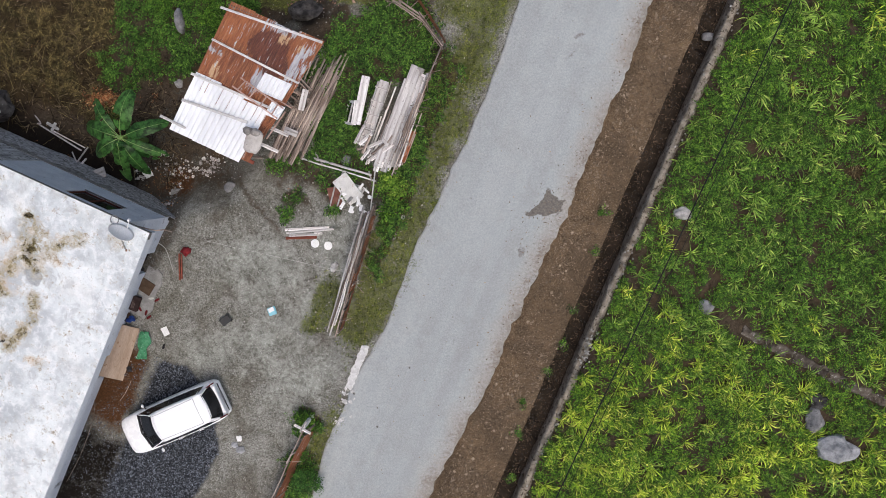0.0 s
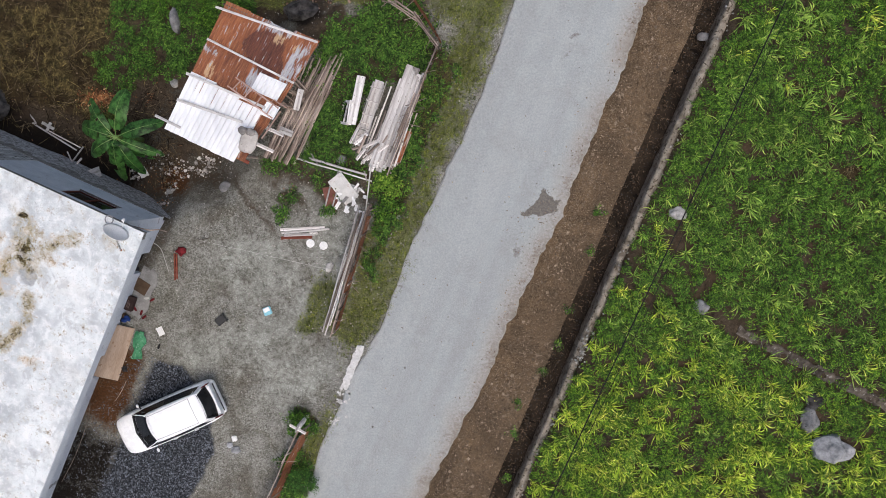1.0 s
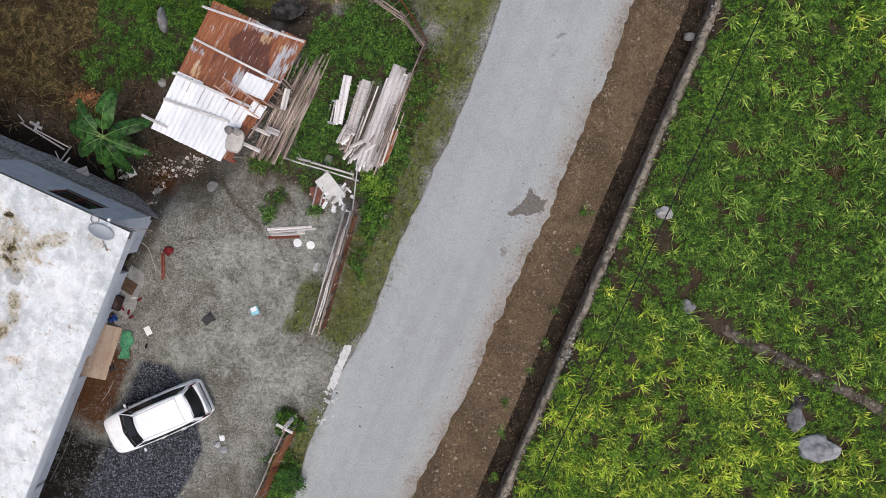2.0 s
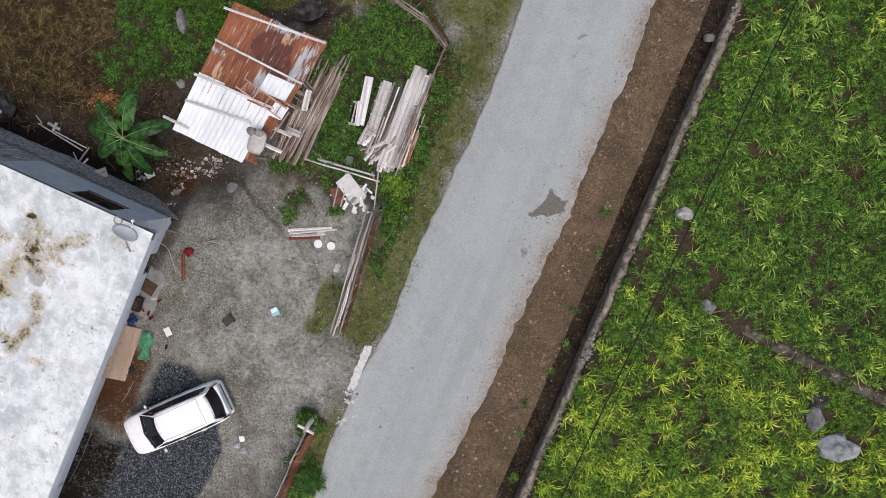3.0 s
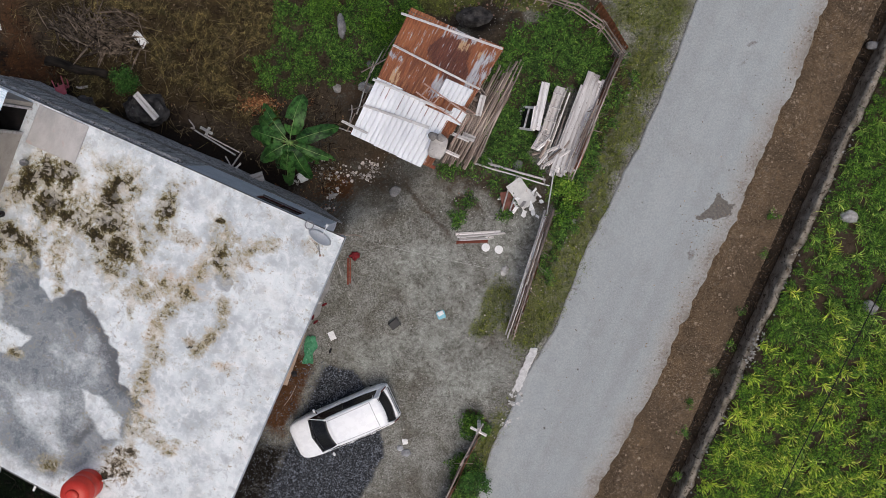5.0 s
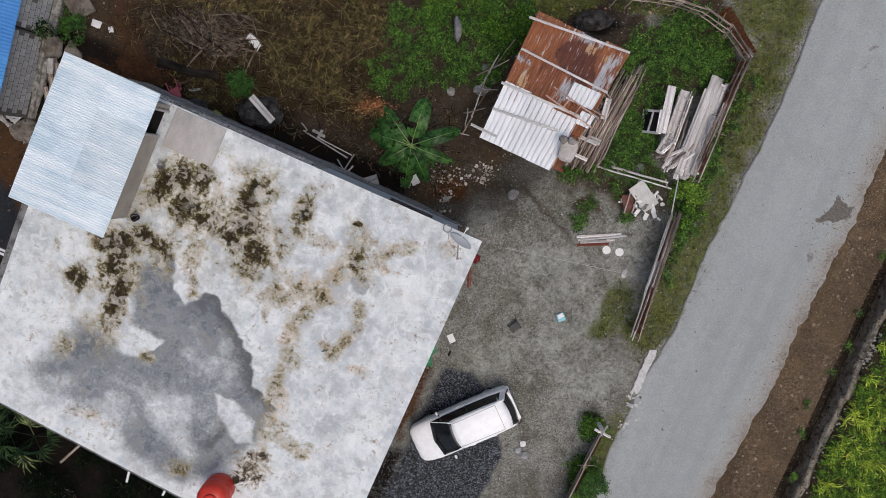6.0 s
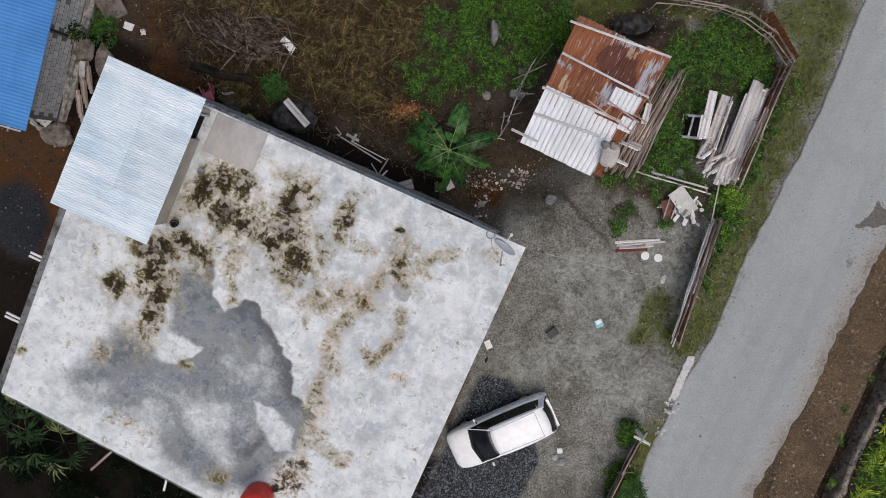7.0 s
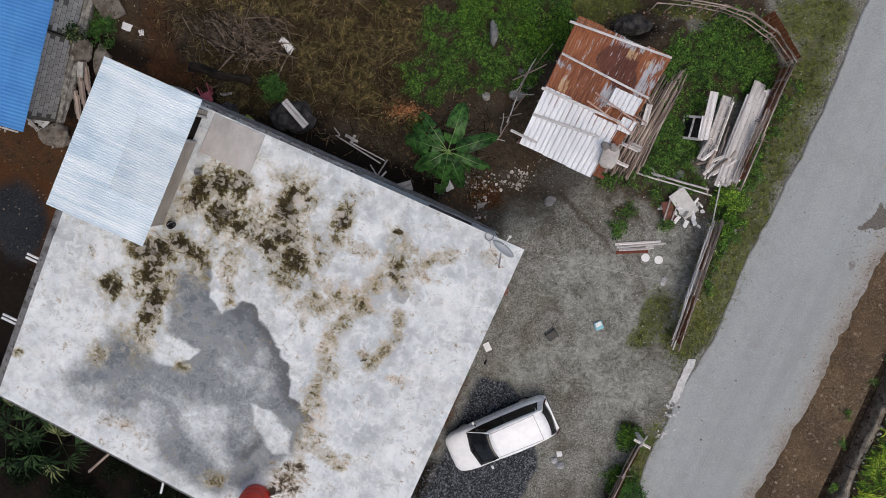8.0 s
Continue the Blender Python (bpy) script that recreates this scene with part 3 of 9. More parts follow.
CABLE = plain("black_cable", (0.012, 0.012, 0.013), (0.02, 0.02, 0.02), 9.0, 0.6, vary=0.0, bump=0.0)
CORD = plain("white_cord", (0.55, 0.54, 0.5), (0.66, 0.65, 0.62), 9.0, 0.8, vary=0.0, bump=0.0)
DARKROOM = plain("dark_interior", (0.02, 0.018, 0.017), (0.035, 0.03, 0.028), 3.0, 0.95, vary=0.0)
WINFRAME = plain("brown_window_timber", (0.10, 0.035, 0.025), (0.16, 0.06, 0.04), 5.0, 0.7)
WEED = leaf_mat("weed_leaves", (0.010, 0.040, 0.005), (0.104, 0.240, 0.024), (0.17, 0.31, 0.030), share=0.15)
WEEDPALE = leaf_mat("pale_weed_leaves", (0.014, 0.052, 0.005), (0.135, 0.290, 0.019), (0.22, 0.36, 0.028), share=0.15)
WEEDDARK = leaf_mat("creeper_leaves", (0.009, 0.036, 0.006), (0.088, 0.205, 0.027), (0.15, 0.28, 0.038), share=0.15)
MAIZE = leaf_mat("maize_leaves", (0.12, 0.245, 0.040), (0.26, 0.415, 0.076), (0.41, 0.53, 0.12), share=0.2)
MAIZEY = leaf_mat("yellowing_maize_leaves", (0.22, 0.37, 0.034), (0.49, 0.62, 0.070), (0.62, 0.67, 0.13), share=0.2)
SHRUB = leaf_mat("bright_shrub_leaves", (0.075, 0.18, 0.018), (0.16, 0.29, 0.032), (0.24, 0.36, 0.05))
GRASS = leaf_mat("short_grass", (0.085, 0.120, 0.018), (0.18, 0.215, 0.036), (0.24, 0.25, 0.08), share=0.25)
STRAW = leaf_mat("dry_grass", (0.045, 0.036, 0.017), (0.185, 0.148, 0.068), (0.36, 0.30, 0.13), rough=0.9, share=0.12)
BANANA = leaf_mat("banana_leaves", (0.020, 0.072, 0.018), (0.050, 0.135, 0.032), rough=0.4)
BANANARIB = plain("pale_leaf_rib", (0.16, 0.27, 0.07), (0.22, 0.34, 0.10), 6.0, 0.5, vary=0.1)
PALM = leaf_mat("palm_leaves", (0.012, 0.030, 0.012), (0.036, 0.075, 0.028), (0.19, 0.23, 0.10), share=0.2, gloss=0.12)
# leaves below the house: their deep shade is put into a near-black colour
SHADE = leaf_mat("shade_painted_leaves", (0.002, 0.005, 0.002), (0.006, 0.013, 0.005), (0.016, 0.028, 0.010), share=0.1, gloss=0.05)
DEADLEAF = leaf_mat("dead_leaves", (0.13, 0.052, 0.026), (0.34, 0.17, 0.080), (0.40, 0.31, 0.17), rough=0.9)


# ---- mesh helpers ----
def mesh_np(name, verts, faces, material, soft=False):
    """A mesh from arrays; faces all have the same number of corners."""
    verts, faces = np.asarray(verts, np.float32), np.asarray(faces, np.int32)
    me = bpy.data.meshes.new(name)
    me.vertices.add(len(verts))
    me.vertices.foreach_set("co", verts.ravel())
    k = faces.shape[1]
    me.loops.add(faces.size)
    me.loops.foreach_set("vertex_index", faces.ravel())
    me.polygons.add(len(faces))
    me.polygons.foreach_set("loop_start", np.arange(0, faces.size, k, dtype=np.int32))
    me.polygons.foreach_set("loop_total", np.full(len(faces), k, np.int32))
    me.polygons.foreach_set("use_smooth", np.full(len(faces), soft, bool))
    me.materials.append(material)
    me.update(calc_edges=True)
    return me


def paint(me, name, r, g, b):
    """Store three surface weights at the vertices."""
    at = me.color_attributes.new(name, "FLOAT_COLOR", "POINT")
    at.data.foreach_set("color", np.stack([r, g, b, np.ones_like(r)], -1).astype(np.float32).ravel())


def grid_faces(nx, ny):
    i = np.arange(nx * ny).reshape(ny, nx)
    return np.stack([i[:-1, :-1], i[:-1, 1:], i[1:, 1:], i[1:, :-1]], -1).reshape(-1, 4)


LAID = {}


def part(name, bm, material, parent=None, label="", soft=False, m=None):
    """Link a bmesh as one mesh object under a thing or a part."""
    laid = LAID.pop(id(bm), None)
    if laid is not None:
        m = laid if m is None else m @ laid
    me = bpy.data.meshes.new(name)
    bm.to_mesh(me)
    bm.free()
    me.materials.append(material)
    if soft:
        me.polygons.foreach_set("use_smooth", np.ones(len(me.polygons), bool))
    return attach(name, me, parent, label, m)


def attach(name, me, parent=None, label="", m=None):
    ob = new(name, me)
    if parent is not None:
        ob.parent = parent
    if m is not None:
        ob.matrix_basis = m
    return tagged(ob, label)


def thing(name, m, label, category, group="", kind=""):
    ob = new(name)
    ob.empty_display_size = 0.2
    ob.matrix_basis = m
    return tagged(ob, label, category, group, kind)


def box(bm, x0, x1, y0, y1, z0, z1, bevel=0.0, m=None):
    r = bmesh.ops.create_cube(bm, size=1.0)
    vs = r["verts"]
    bmesh.ops.transform(bm, matrix=Matrix.LocRotScale(((x0 + x1) / 2, (y0 + y1) / 2, (z0 + z1) / 2), None, (x1 - x0, y1 - y0, z1 - z0)), verts=vs)
    if bevel:
        es = list({e for v in vs for e in v.link_edges})
        out = bmesh.ops.bevel(bm, geom=es, offset=bevel, segments=1, affect="EDGES")
        vs = list({v for f in out["faces"] for v in f.verts} | {v for v in vs if v.is_valid})
    if m is not None:
        bmesh.ops.transform(bm, matrix=m, verts=vs)
    return bm


def box_bm(*a, **k):
    return box(bmesh.new(), *a, **k)


def tube_bm(p, q, r0, r1=None, sides=8, bend=0.0, steps=1, seed=0):
    """A round stick from p to q, tapered, a little crooked."""
    bm = bmesh.new()
    p, q = Vector(p), Vector(q)
    r1 = r0 if r1 is None else r1
    d = q - p
    LAID[id(bm)] = Matrix.Translation(p) @ d.to_track_quat("X", "Z").to_matrix().to_4x4()
    p, q = Vector((0, 0, 0)), Vector((d.length, 0, 0))
    side, up = Vector((0, 1, 0)), Vector((0, 0, 1))
    rnd = random.Random(seed)
    rings = []
    for i in range(steps + 1):
        t = i / steps
        c = p.lerp(q, t)
        if 0 < i < steps:
            c = c + side * rnd.uniform(-bend, bend) + up * rnd.uniform(-bend, bend)
        r = r0 + (r1 - r0) * t
        rings.append([bm.verts.new(c + (side * math.cos(a) + up * math.sin(a)) * r) for a in [2 * math.pi * k / sides for k in range(sides)]])
    for a, b in zip(rings, rings[1:]):
        for k in range(sides):
            bm.faces.new((a[k], a[(k + 1) % sides], b[(k + 1) % sides], b[k]))
    bm.faces.new(rings[0][::-1])
    bm.faces.new(rings[-1])
    return bm


def stone_bm(sx, sy, sz, seed, cuts=2, rough=0.22):
    bm = bmesh.new()
    bmesh.ops.create_icosphere(bm, subdivisions=cuts, radius=1.0)
    off = Vector((seed * 3.7, seed * 1.3, seed * 7.1))
    for v in bm.verts:
        d = v.co.normalized()
        k = 1 + rough * noise.noise(d * 1.3 + off) * 2 + rough * 0.6 * noise.noise(d * 3.1 + off)
        v.co = Vector((d.x * sx * k, d.y * sy * k, max(d.z * sz * k, -sz * 0.6)))
    return bm


def scatter(name, tv, tf, x, y, z, turn, size, material, lean=None, soft=False):
    """Many copies of a small template joined into one mesh: arrays of places, turns about z and sizes."""
    n, k = len(x), len(tv)
    c, s = np.cos(turn)[:, None], np.sin(turn)[:, None]
    size = np.asarray(size)[:, None]
    vx, vy, vz = tv[None, :, 0] * size, tv[None, :, 1] * size, tv[None, :, 2] * size
    if lean is not None:
        cl, sl = np.cos(lean)[:, None], np.sin(lean)[:, None]
        vy, vz = vy * cl - vz * sl, vy * sl + vz * cl
    px, py = vx * c - vy * s + x[:, None], vx * s + vy * c + y[:, None]
    verts = np.stack([px, py, vz + z[:, None]], -1).reshape(-1, 3)
    faces = (tf[None] + (np.arange(n) * k)[:, None, None]).reshape(-1, tf.shape[1])
    return mesh_np(name, verts, faces, material, soft)


rng = np.random.default_rng(11)


def strew(n, x0, x1, y0, y1, density):
    """Random places in a rectangle, kept by a density in 0..1."""
    x, y = rng.uniform(x0, x1, n), rng.uniform(y0, y1, n)
    keep = rng.random(n) < density(x, y)
    return x[keep], y[keep]


def rosette(leaves, spread, width, lift, seed, notch=0.5):
    """A clump of leaves, each one bent diamond."""
    r = random.Random(seed)
    vs, fs = [], []
    for i in range(leaves):
        a = 2 * math.pi * (i + r.random() * 0.7) / leaves
        l, w = spread * r.uniform(0.6, 1.1), width * r.uniform(0.7, 1.15)
        z0, z1 = lift * r.uniform(0.3, 1.0), lift * r.uniform(0.5, 1.3)
        root = spread * r.uniform(0.15, 0.55)
        ca, sa = math.cos(a), math.sin(a)
        for d, e, z in ((root, 0, z0), (root + (l - root) * notch, w, z1), (l, 0, z1 * r.uniform(0.5, 1.0)), (root + (l - root) * notch, -w, z1 * r.uniform(0.7, 1.0))):
            vs.append((d * ca - e * sa, d * sa + e * ca, z))
        fs.append([4 * i, 4 * i + 1, 4 * i + 2, 4 * i + 3])
    return np.array(vs), np.array(fs)


def blades(count, length, width, rise, droop, seed, steps=4, even=True):
    """Long arching leaves from one root, two edges each."""
    r = random.Random(seed)
    vs, fs = [], []
    for i in range(count):
        a = 2 * math.pi * (i / count) + r.uniform(-0.5, 0.5) if even else r.uniform(0, 6.28)
        l, w, up, dr = length * r.uniform(0.55, 1.1), width * r.uniform(0.7, 1.2), rise * r.uniform(0.6, 1.2), droop * r.uniform(0.6, 1.4)
        curl = r.uniform(-0.5, 0.5)
        base = len(vs)
        for k in range(steps + 1):
            t = k / steps
            an = a + curl * t * t
            d = l * (t * 0.95)
            z = up * math.sin(min(1.0, t * 1.3) * 1.57) - dr * t * t
            ww = w * (0.45 + 1.1 * t) if t < 0.4 else w * 0.9 * (1.02 - t) / 0.6
            px, py = d * math.cos(an), d * math.sin(an)
            nx, ny = -math.sin(an), math.cos(an)
            vs.append((px + nx * ww, py + ny * ww, z + ww * 0.35))
            vs.append((px - nx * ww, py - ny * ww, z))
        for k in range(steps):
            b = base + 2 * k
            fs.append([b, b + 1, b + 3, b + 2])
    return np.array(vs), np.array(fs)


# ---- the ground: one sheet, its lines along the road ----
def zone_green(x, y):
    """Where low plants and weeds grow on the house's side of the road."""
    sparse = 1 - 0.60 * blobs(x, y, [(-5.5, 2.0, 0.8, 1.1, 0), (-6.85, 1.8, 0.7, 0.8, 0)], 0.4, 0.5, 32)
    wx, wy = x + 0.9 * (fbm(x / 0.7, y / 0.7, 34) - 0.5), y + 0.9 * (fbm(x / 0.7, y / 0.7, 35) - 0.5)
    patch = poly_inside(wx, wy, [(-16.3, 7.2), (-15.2, 8.3), (-14.8, 9.5), (-13.5, 10.0), (-13.2, 13), (-8.6, 13), (-8.8, 9.0), (-10.2, 7.6), (-10.9, 6.6), (-12.6, 6.7), (-13.9, 6.2), (-15.3, 6.5)], 0.3)
    return np.maximum(0.85 * patch, sparse * blobs(x, y, [(-3.2, 7.6, 2.3, 1.5, 0),
                        (-4.7, 6.5, 1.6, 1.3, 0), (-1.25, 6.9, 0.75, 1.2, 0), (-5.0, 4.6, 0.9, 2.0, -20), (-1.7, 4.6, 0.75, 2.8, -22),
                        (-5.5, 3.0, 0.9, 0.6, 0), (-6.9, 1.6, 0.30, 0.35, 0), (-2.75, 1.6, 0.65, 1.5, -18), (-3.1, -0.2, 0.4, 1.5, -18),
                        (-4.6, 2.9, 0.7, 0.5, 0), (-5.7, 2.5, 0.45, 0.4, 0), (-6.85, 1.65, 0.32, 0.36, 0), (-6.5, 2.85, 0.6, 0.25, 0), (-7.6, 2.9, 0.35, 0.3, 0), (-5.2, 1.4, 0.3, 0.4, 0), (-6.3, -7.5, 0.55, 0.5, 0), (-6.55, -9.9, 0.6, 1.0, -18), (-2.6, 9.0, 1.3, 0.6, -10), (-7.35, 2.85, 0.3, 0.35, 0), (-7.0, 1.1, 0.25, 0.25, 0), (-4.4, 3.3, 0.5, 0.5, 0)], 0.22, 1.0, 31))


def zone_turf(x, y):
    """Short grass and moss on the verges."""
    return blobs(x, y, [(-1.1, 4.2, 0.85, 5.2, -21), (-3.4, -1.0, 0.7, 3.6, -18), (-5.5, -2.6, 0.75, 1.1, -15), (-4.3, -3.5, 0.9, 0.9, 0),
                        (-6.0, -8.8, 0.5, 2.0, -20), (-5.9, -3.4, 0.6, 0.5, 0), (0.1, 6.8, 0.7, 1.8, -21), (-8.3, 9.9, 2.4, 0.5, 0), (-4.4, 9.7, 1.0, 0.5, 0), (-0.6, 5.6, 1.0, 4.0, -21), (0.2, 7.2, 0.9, 3.2, -21), (0.3, 9.4, 1.6, 0.9, 0), (-2.3, 0.3, 0.8, 3.6, -21), (-3.7, -3.0, 0.7, 1.4, -20)], 0.45, 0.8, 71)


def zone_gravel(x, y):
    return poly_inside(x + 0.6 * (fbm(x, y, 81) - 0.5), y + 0.6 * (fbm(x, y, 82) - 0.5),
                       [(-13.4, -5.0), (-11.3, -5.3), (-10.0, -7.6), (-10.1, -8.9), (-11.4, -11.6), (-12.5, -16), (-20, -16), (-16.5, -8.6), (-14.6, -6.9)], 0.25)


def zone_straw(x, y):
    return blobs(x, y, [(-19.5, 7.6, 4.2, 2.0, 10), (-17.2, 6.8, 1.8, 1.6, 0), (-20.5, 10.5, 5.0, 2.0, 0), (-22.8, 8.0, 1.8, 1.4, 0), (-16.4, 9.6, 1.4, 1.3, 0)], 0.3, 1.4, 91)


def zone_dry_field(x, y):
    return blobs(x, y, [(17.2, 5.3, 0.6, 0.45, 0), (17.4, 3.0, 0.5, 0.5, 0), (14.8, 3.1, 0.45, 0.35, 0), (17.6, 0.3, 0.6, 0.4, 0), (12.7, 6.1, 0.35, 0.3, 0), (11.6, -5.3, 0.4, 0.25, 30)], 0.4, 0.5, 131)


fine_u = np.arange(-17.0, 17.01, 0.12)
us = np.array([-900, -400, -200, -110, -70, -45, -30, -22, *fine_u, 22, 30, 45, 70, 110, 200, 400, 900])
fine_v = np.concatenate([np.arange(-40.0, -6.0, 0.12), np.arange(-6.0, -2.0, 0.4), np.arange(-2.6, -0.05, 0.09), [0.0, 0.06, 0.12, 0.15, 0.4, 0.7, 1.03, 1.06], np.arange(1.3, 18.0, 0.14)])
vs_ = np.unique(np.concatenate([[-900, -400, -200, -110, -70, -50], fine_v, [21, 26, 34, 45, 70, 110, 200, 400, 900]]))
U, V = np.meshgrid(us, vs_)
U, V = U.ravel(), V.ravel()
wob = 0.10 * (fbm(U / 1.1, 0 * U, 41) - 0.5) * np.exp(-((V - 0.12) / 0.5) ** 2)
GX, GY = road_xy(U, V + wob)
GZ = ground_z(GX, GY)
under_road = smooth(-6.75, -6.2, V) * smooth(-1.5, -1.9, V)
GZ = GZ - 0.05 * under_road
in_drain = ((V > 0.13) & (V < 1.045)).astype(float)
GZ = np.where(in_drain > 0, -1.05 + 0.12 * (fbm(GX / 0.5, GY / 0.5, 44) - 0.5), GZ)
GZ = np.where((V > 1.04) & (V < 1.38), GZ - 0.3, GZ)
ga, gb = house_ab(GX, GY)
weedy = zone_green(GX, GY)
green = np.maximum((0.55 + 0.4 * fbm(GX / 0.9, GY / 0.9, 67)) * zone_turf(GX, GY) * (1 - 0.7 * weedy), 0.25 * weedy)
lost = smooth(1.2, 5.0, ga) * (1 - smooth(-6.0, -2.0, V))
brown = np.clip(np.maximum.reduce([0.9 * weedy, 0.72 * poly_inside(GX, GY, BANK, 1.0), 0.62 * trail(GX, GY, [(-9.3, 2.3), (-8.75, 1.75), (-8.6, 1.4), (-8.1, 1.1), (-7.95, 0.8), (-7.6, 0.62), (-7.4, 0.3)], 0.20), smooth(-2.4, -2.0, V), lost * 1.0, 0.85 * blobs(GX, GY, [(-8.2, 9.9, 3.8, 1.3, 0), (-3.6, 9.9, 2.4, 0.8, -5), (-11.6, 4.6, 1.2, 1.8, 0), (-5.6, 8.4, 1.2, 0.8, 0), (-10.7, 5.4, 1.0, 3.0, 0),], 0.4, 1.0, 61),
                                   0.72 * blobs(GX, GY, [(-11.0, 2.7, 1.7, 0.8, -10), (-7.4, 2.7, 0.7, 0.5, 0)], 0.7, 0.8, 62),
                                   0.75 * blobs(GX, GY, [(-6.0, 2.4, 1.1, 0.5, 0), (-6.8, 1.75, 0.5, 0.4, 0), (-5.4, 2.1, 0.5, 0.5, 0)], 0.5, 0.8, 72), 0.6 * blobs(GX, GY, [(-3.7, 2.2, 0.9, 0.7, 0), (-12.6, 0.2, 0.8, 3.0, -20)], 0.4, 0.8, 62)]), 0, 1)
mud = 0.50 * smooth(-2.5, -2.2, V) * (V < 0) + blobs(GX, GY, [(-14.9, -6.3, 0.8, 0.8, 0), (-14.4, -5.2, 0.8, 1.0, 0), (-31.0, 3.6, 1.8, 2.0, 0), (-32.5, 5.0, 2.0, 2.0, 0), (-26.1, 8.2, 0.9, 2.4, 10), (-25.4, 7.0, 1.6, 0.7, -15), (-27.5, 6.6, 1.2, 0.8, 0), (-12.4, 2.1, 0.8, 0.7, 0)], 0.6, 0.8, 63) * np.where(GX < -20, 0.55, 0.8)
pale = np.clip(blobs(GX, GY, [(-5.0, -0.9, 1.0, 1.8, -15), (-5.6, -2.6, 1.2, 1.0, 0), (-8.2, -1.3, 2.0, 1.5, -10), (-7.5, -4.3, 1.7, 1.2, 30), (-6.2, -5.6, 2.2, 0.9, 35), (-4.8, 0.5, 1.1, 0.8, 0), (-10.2, -4.6, 1.6, 0.9, 20)], 0.6, 1.2, 64)
               * (0.32 + 0.85 * fbm(GX / 0.5, GY / 0.5, 65)), 0, 1)
by_wall = smooth(-0.95, -0.45, ga + 0.6 * (fbm(GX / 0.7, GY / 0.7, 68) - 0.5)) * smooth(5.0, 6.0, gb) * smooth(10.0, 8.6, gb)
mud = np.maximum(mud * (V < -3), 0.75 * by_wall)
gravel = np.maximum(zone_gravel(GX, GY) * (1 - 0.6 * by_wall) * (1 - 0.8 * smooth(-1.3, -0.7, ga)), np.maximum(0.8 * blobs(GX, GY, [(-32.2, 0.8, 1.3, 1.8, 0)], 0.4, 0.6, 66), 0.9 * smooth(12.4, 13.2, gb) * smooth(1.5, 3.0, ga) * smooth(8.0, 5.5, ga)))
straw = np.maximum(zone_straw(GX, GY), zone_dry_field(GX, GY))
verge = np.maximum(smooth(-2.5, -2.2, V) * (V < 0.135), 0.75 * in_drain)
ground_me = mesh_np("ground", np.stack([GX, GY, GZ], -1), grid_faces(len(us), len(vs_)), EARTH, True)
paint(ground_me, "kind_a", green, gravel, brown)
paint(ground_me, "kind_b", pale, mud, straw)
# damp by rocks and log; shade beside and below the house painted in too
damp_shade = np.maximum.reduce([0.75 * smooth(-1.35, -0.7, ga + 0.7 * (fbm(GX / 0.8, GY / 0.8, 73) - 0.5)) * smooth(8.8, 10.2, gb) * (ga < 1.2), 0.7 * smooth(5.0, 8.0, gb) * smooth(15.4, 16.4, ga), smooth(11.6, 12.4, gb) * smooth(4.0, 6.0, ga), 0.75 * smooth(2.5, 4.0, ga) * smooth(-1.5, -0.6, gb) * (gb < 1), 0.8 * blobs(GX, GY, [(-24.0, 6.9, 2.0, 0.6, -12), (-20.6, 5.5, 1.7, 1.0, -20), (-6.5, 8.9, 1.0, 0.5, 0), (-29.6, 6.2, 0.6, 2.0, -15)], 0.5, 0.8, 69)])
paint(ground_me, "kind_c", verge, damp_shade, 0 * V)
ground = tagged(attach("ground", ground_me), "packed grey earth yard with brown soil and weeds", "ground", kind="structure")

# ---- the road ----
ru = np.arange(-60, 60.1, 0.12)
cross = np.array([-7.0, -6.99, *np.linspace(-6.9, -1.8, 58), -1.72, -1.71])
RU, RV = np.meshgrid(ru, np.arange(len(cross)))
RU, RI = RU.ravel(), RV.ravel().astype(int)
frac = (cross[RI] - cross[0]) / (cross[-1] - cross[0])
left = np.interp(RU, [-14, -11.9, -9.2, -5.8, -2.6, 0.6, 3.8, 7.5], [-6.75, -7.0, -6.93, -6.56, -6.62, -6.45, -6.30, -6.45]) + 0.22 * (fbm(RU / 1.4, RU * 0, 21) - 0.5) + 0.10 * (fbm(RU / 0.3, RU * 0, 22) - 0.5)
right = np.interp(RU, [-12.2, -10, -7.6, -5.3, -2.5, -0.3, 1.6, 3.6, 6.5, 9.3], [-2.36, -2.14, -1.90, -1.85, -1.76, -1.62, -1.62, -1.74, -1.60, -1.78]) + 0.28 * (fbm(RU / 1.2, RU * 0 + 3, 23, 5) - 0.5) + 0.22 * (fbm(RU / 0.28, RU * 0, 24) - 0.5)
RVV = left + (right - left) * frac
RX, RY = road_xy(RU, RVV)
RZ = np.where((RI == 0) | (RI == len(cross) - 1), -0.06, 0.035 + 0.03 * np.sin(frac * np.pi)) + 0.012 * (fbm(RX / 1.5, RY / 1.5, 25) - 0.5)
road_me = mesh_np("road", np.stack([RX, RY, RZ], -1), grid_faces(len(ru), len(cross)), ROAD, True)
dust = np.clip(smooth(0.74, 1.0, frac) * (0.35 + 0.9 * fbm(RU / 1.5, frac * 2, 26)) + 0.28 * smooth(0.06, 0.0, frac), 0, 1)
wet = poly_inside(RX + 0.45 * (fbm(RX * 3.5, RY * 3.5, 27) - 0.5), RY + 0.45 * (fbm(RX * 3.5, RY * 3.5, 28) - 0.5), [(2.36, 1.25), (2.75, 1.44), (3.02, 1.84), (3.10, 2.17), (3.38, 2.24), (3.60, 1.96), (3.83, 1.74), (3.82, 1.30), (3.63, 1.10), (3.19, 1.09), (2.75, 1.13)], 0.12)
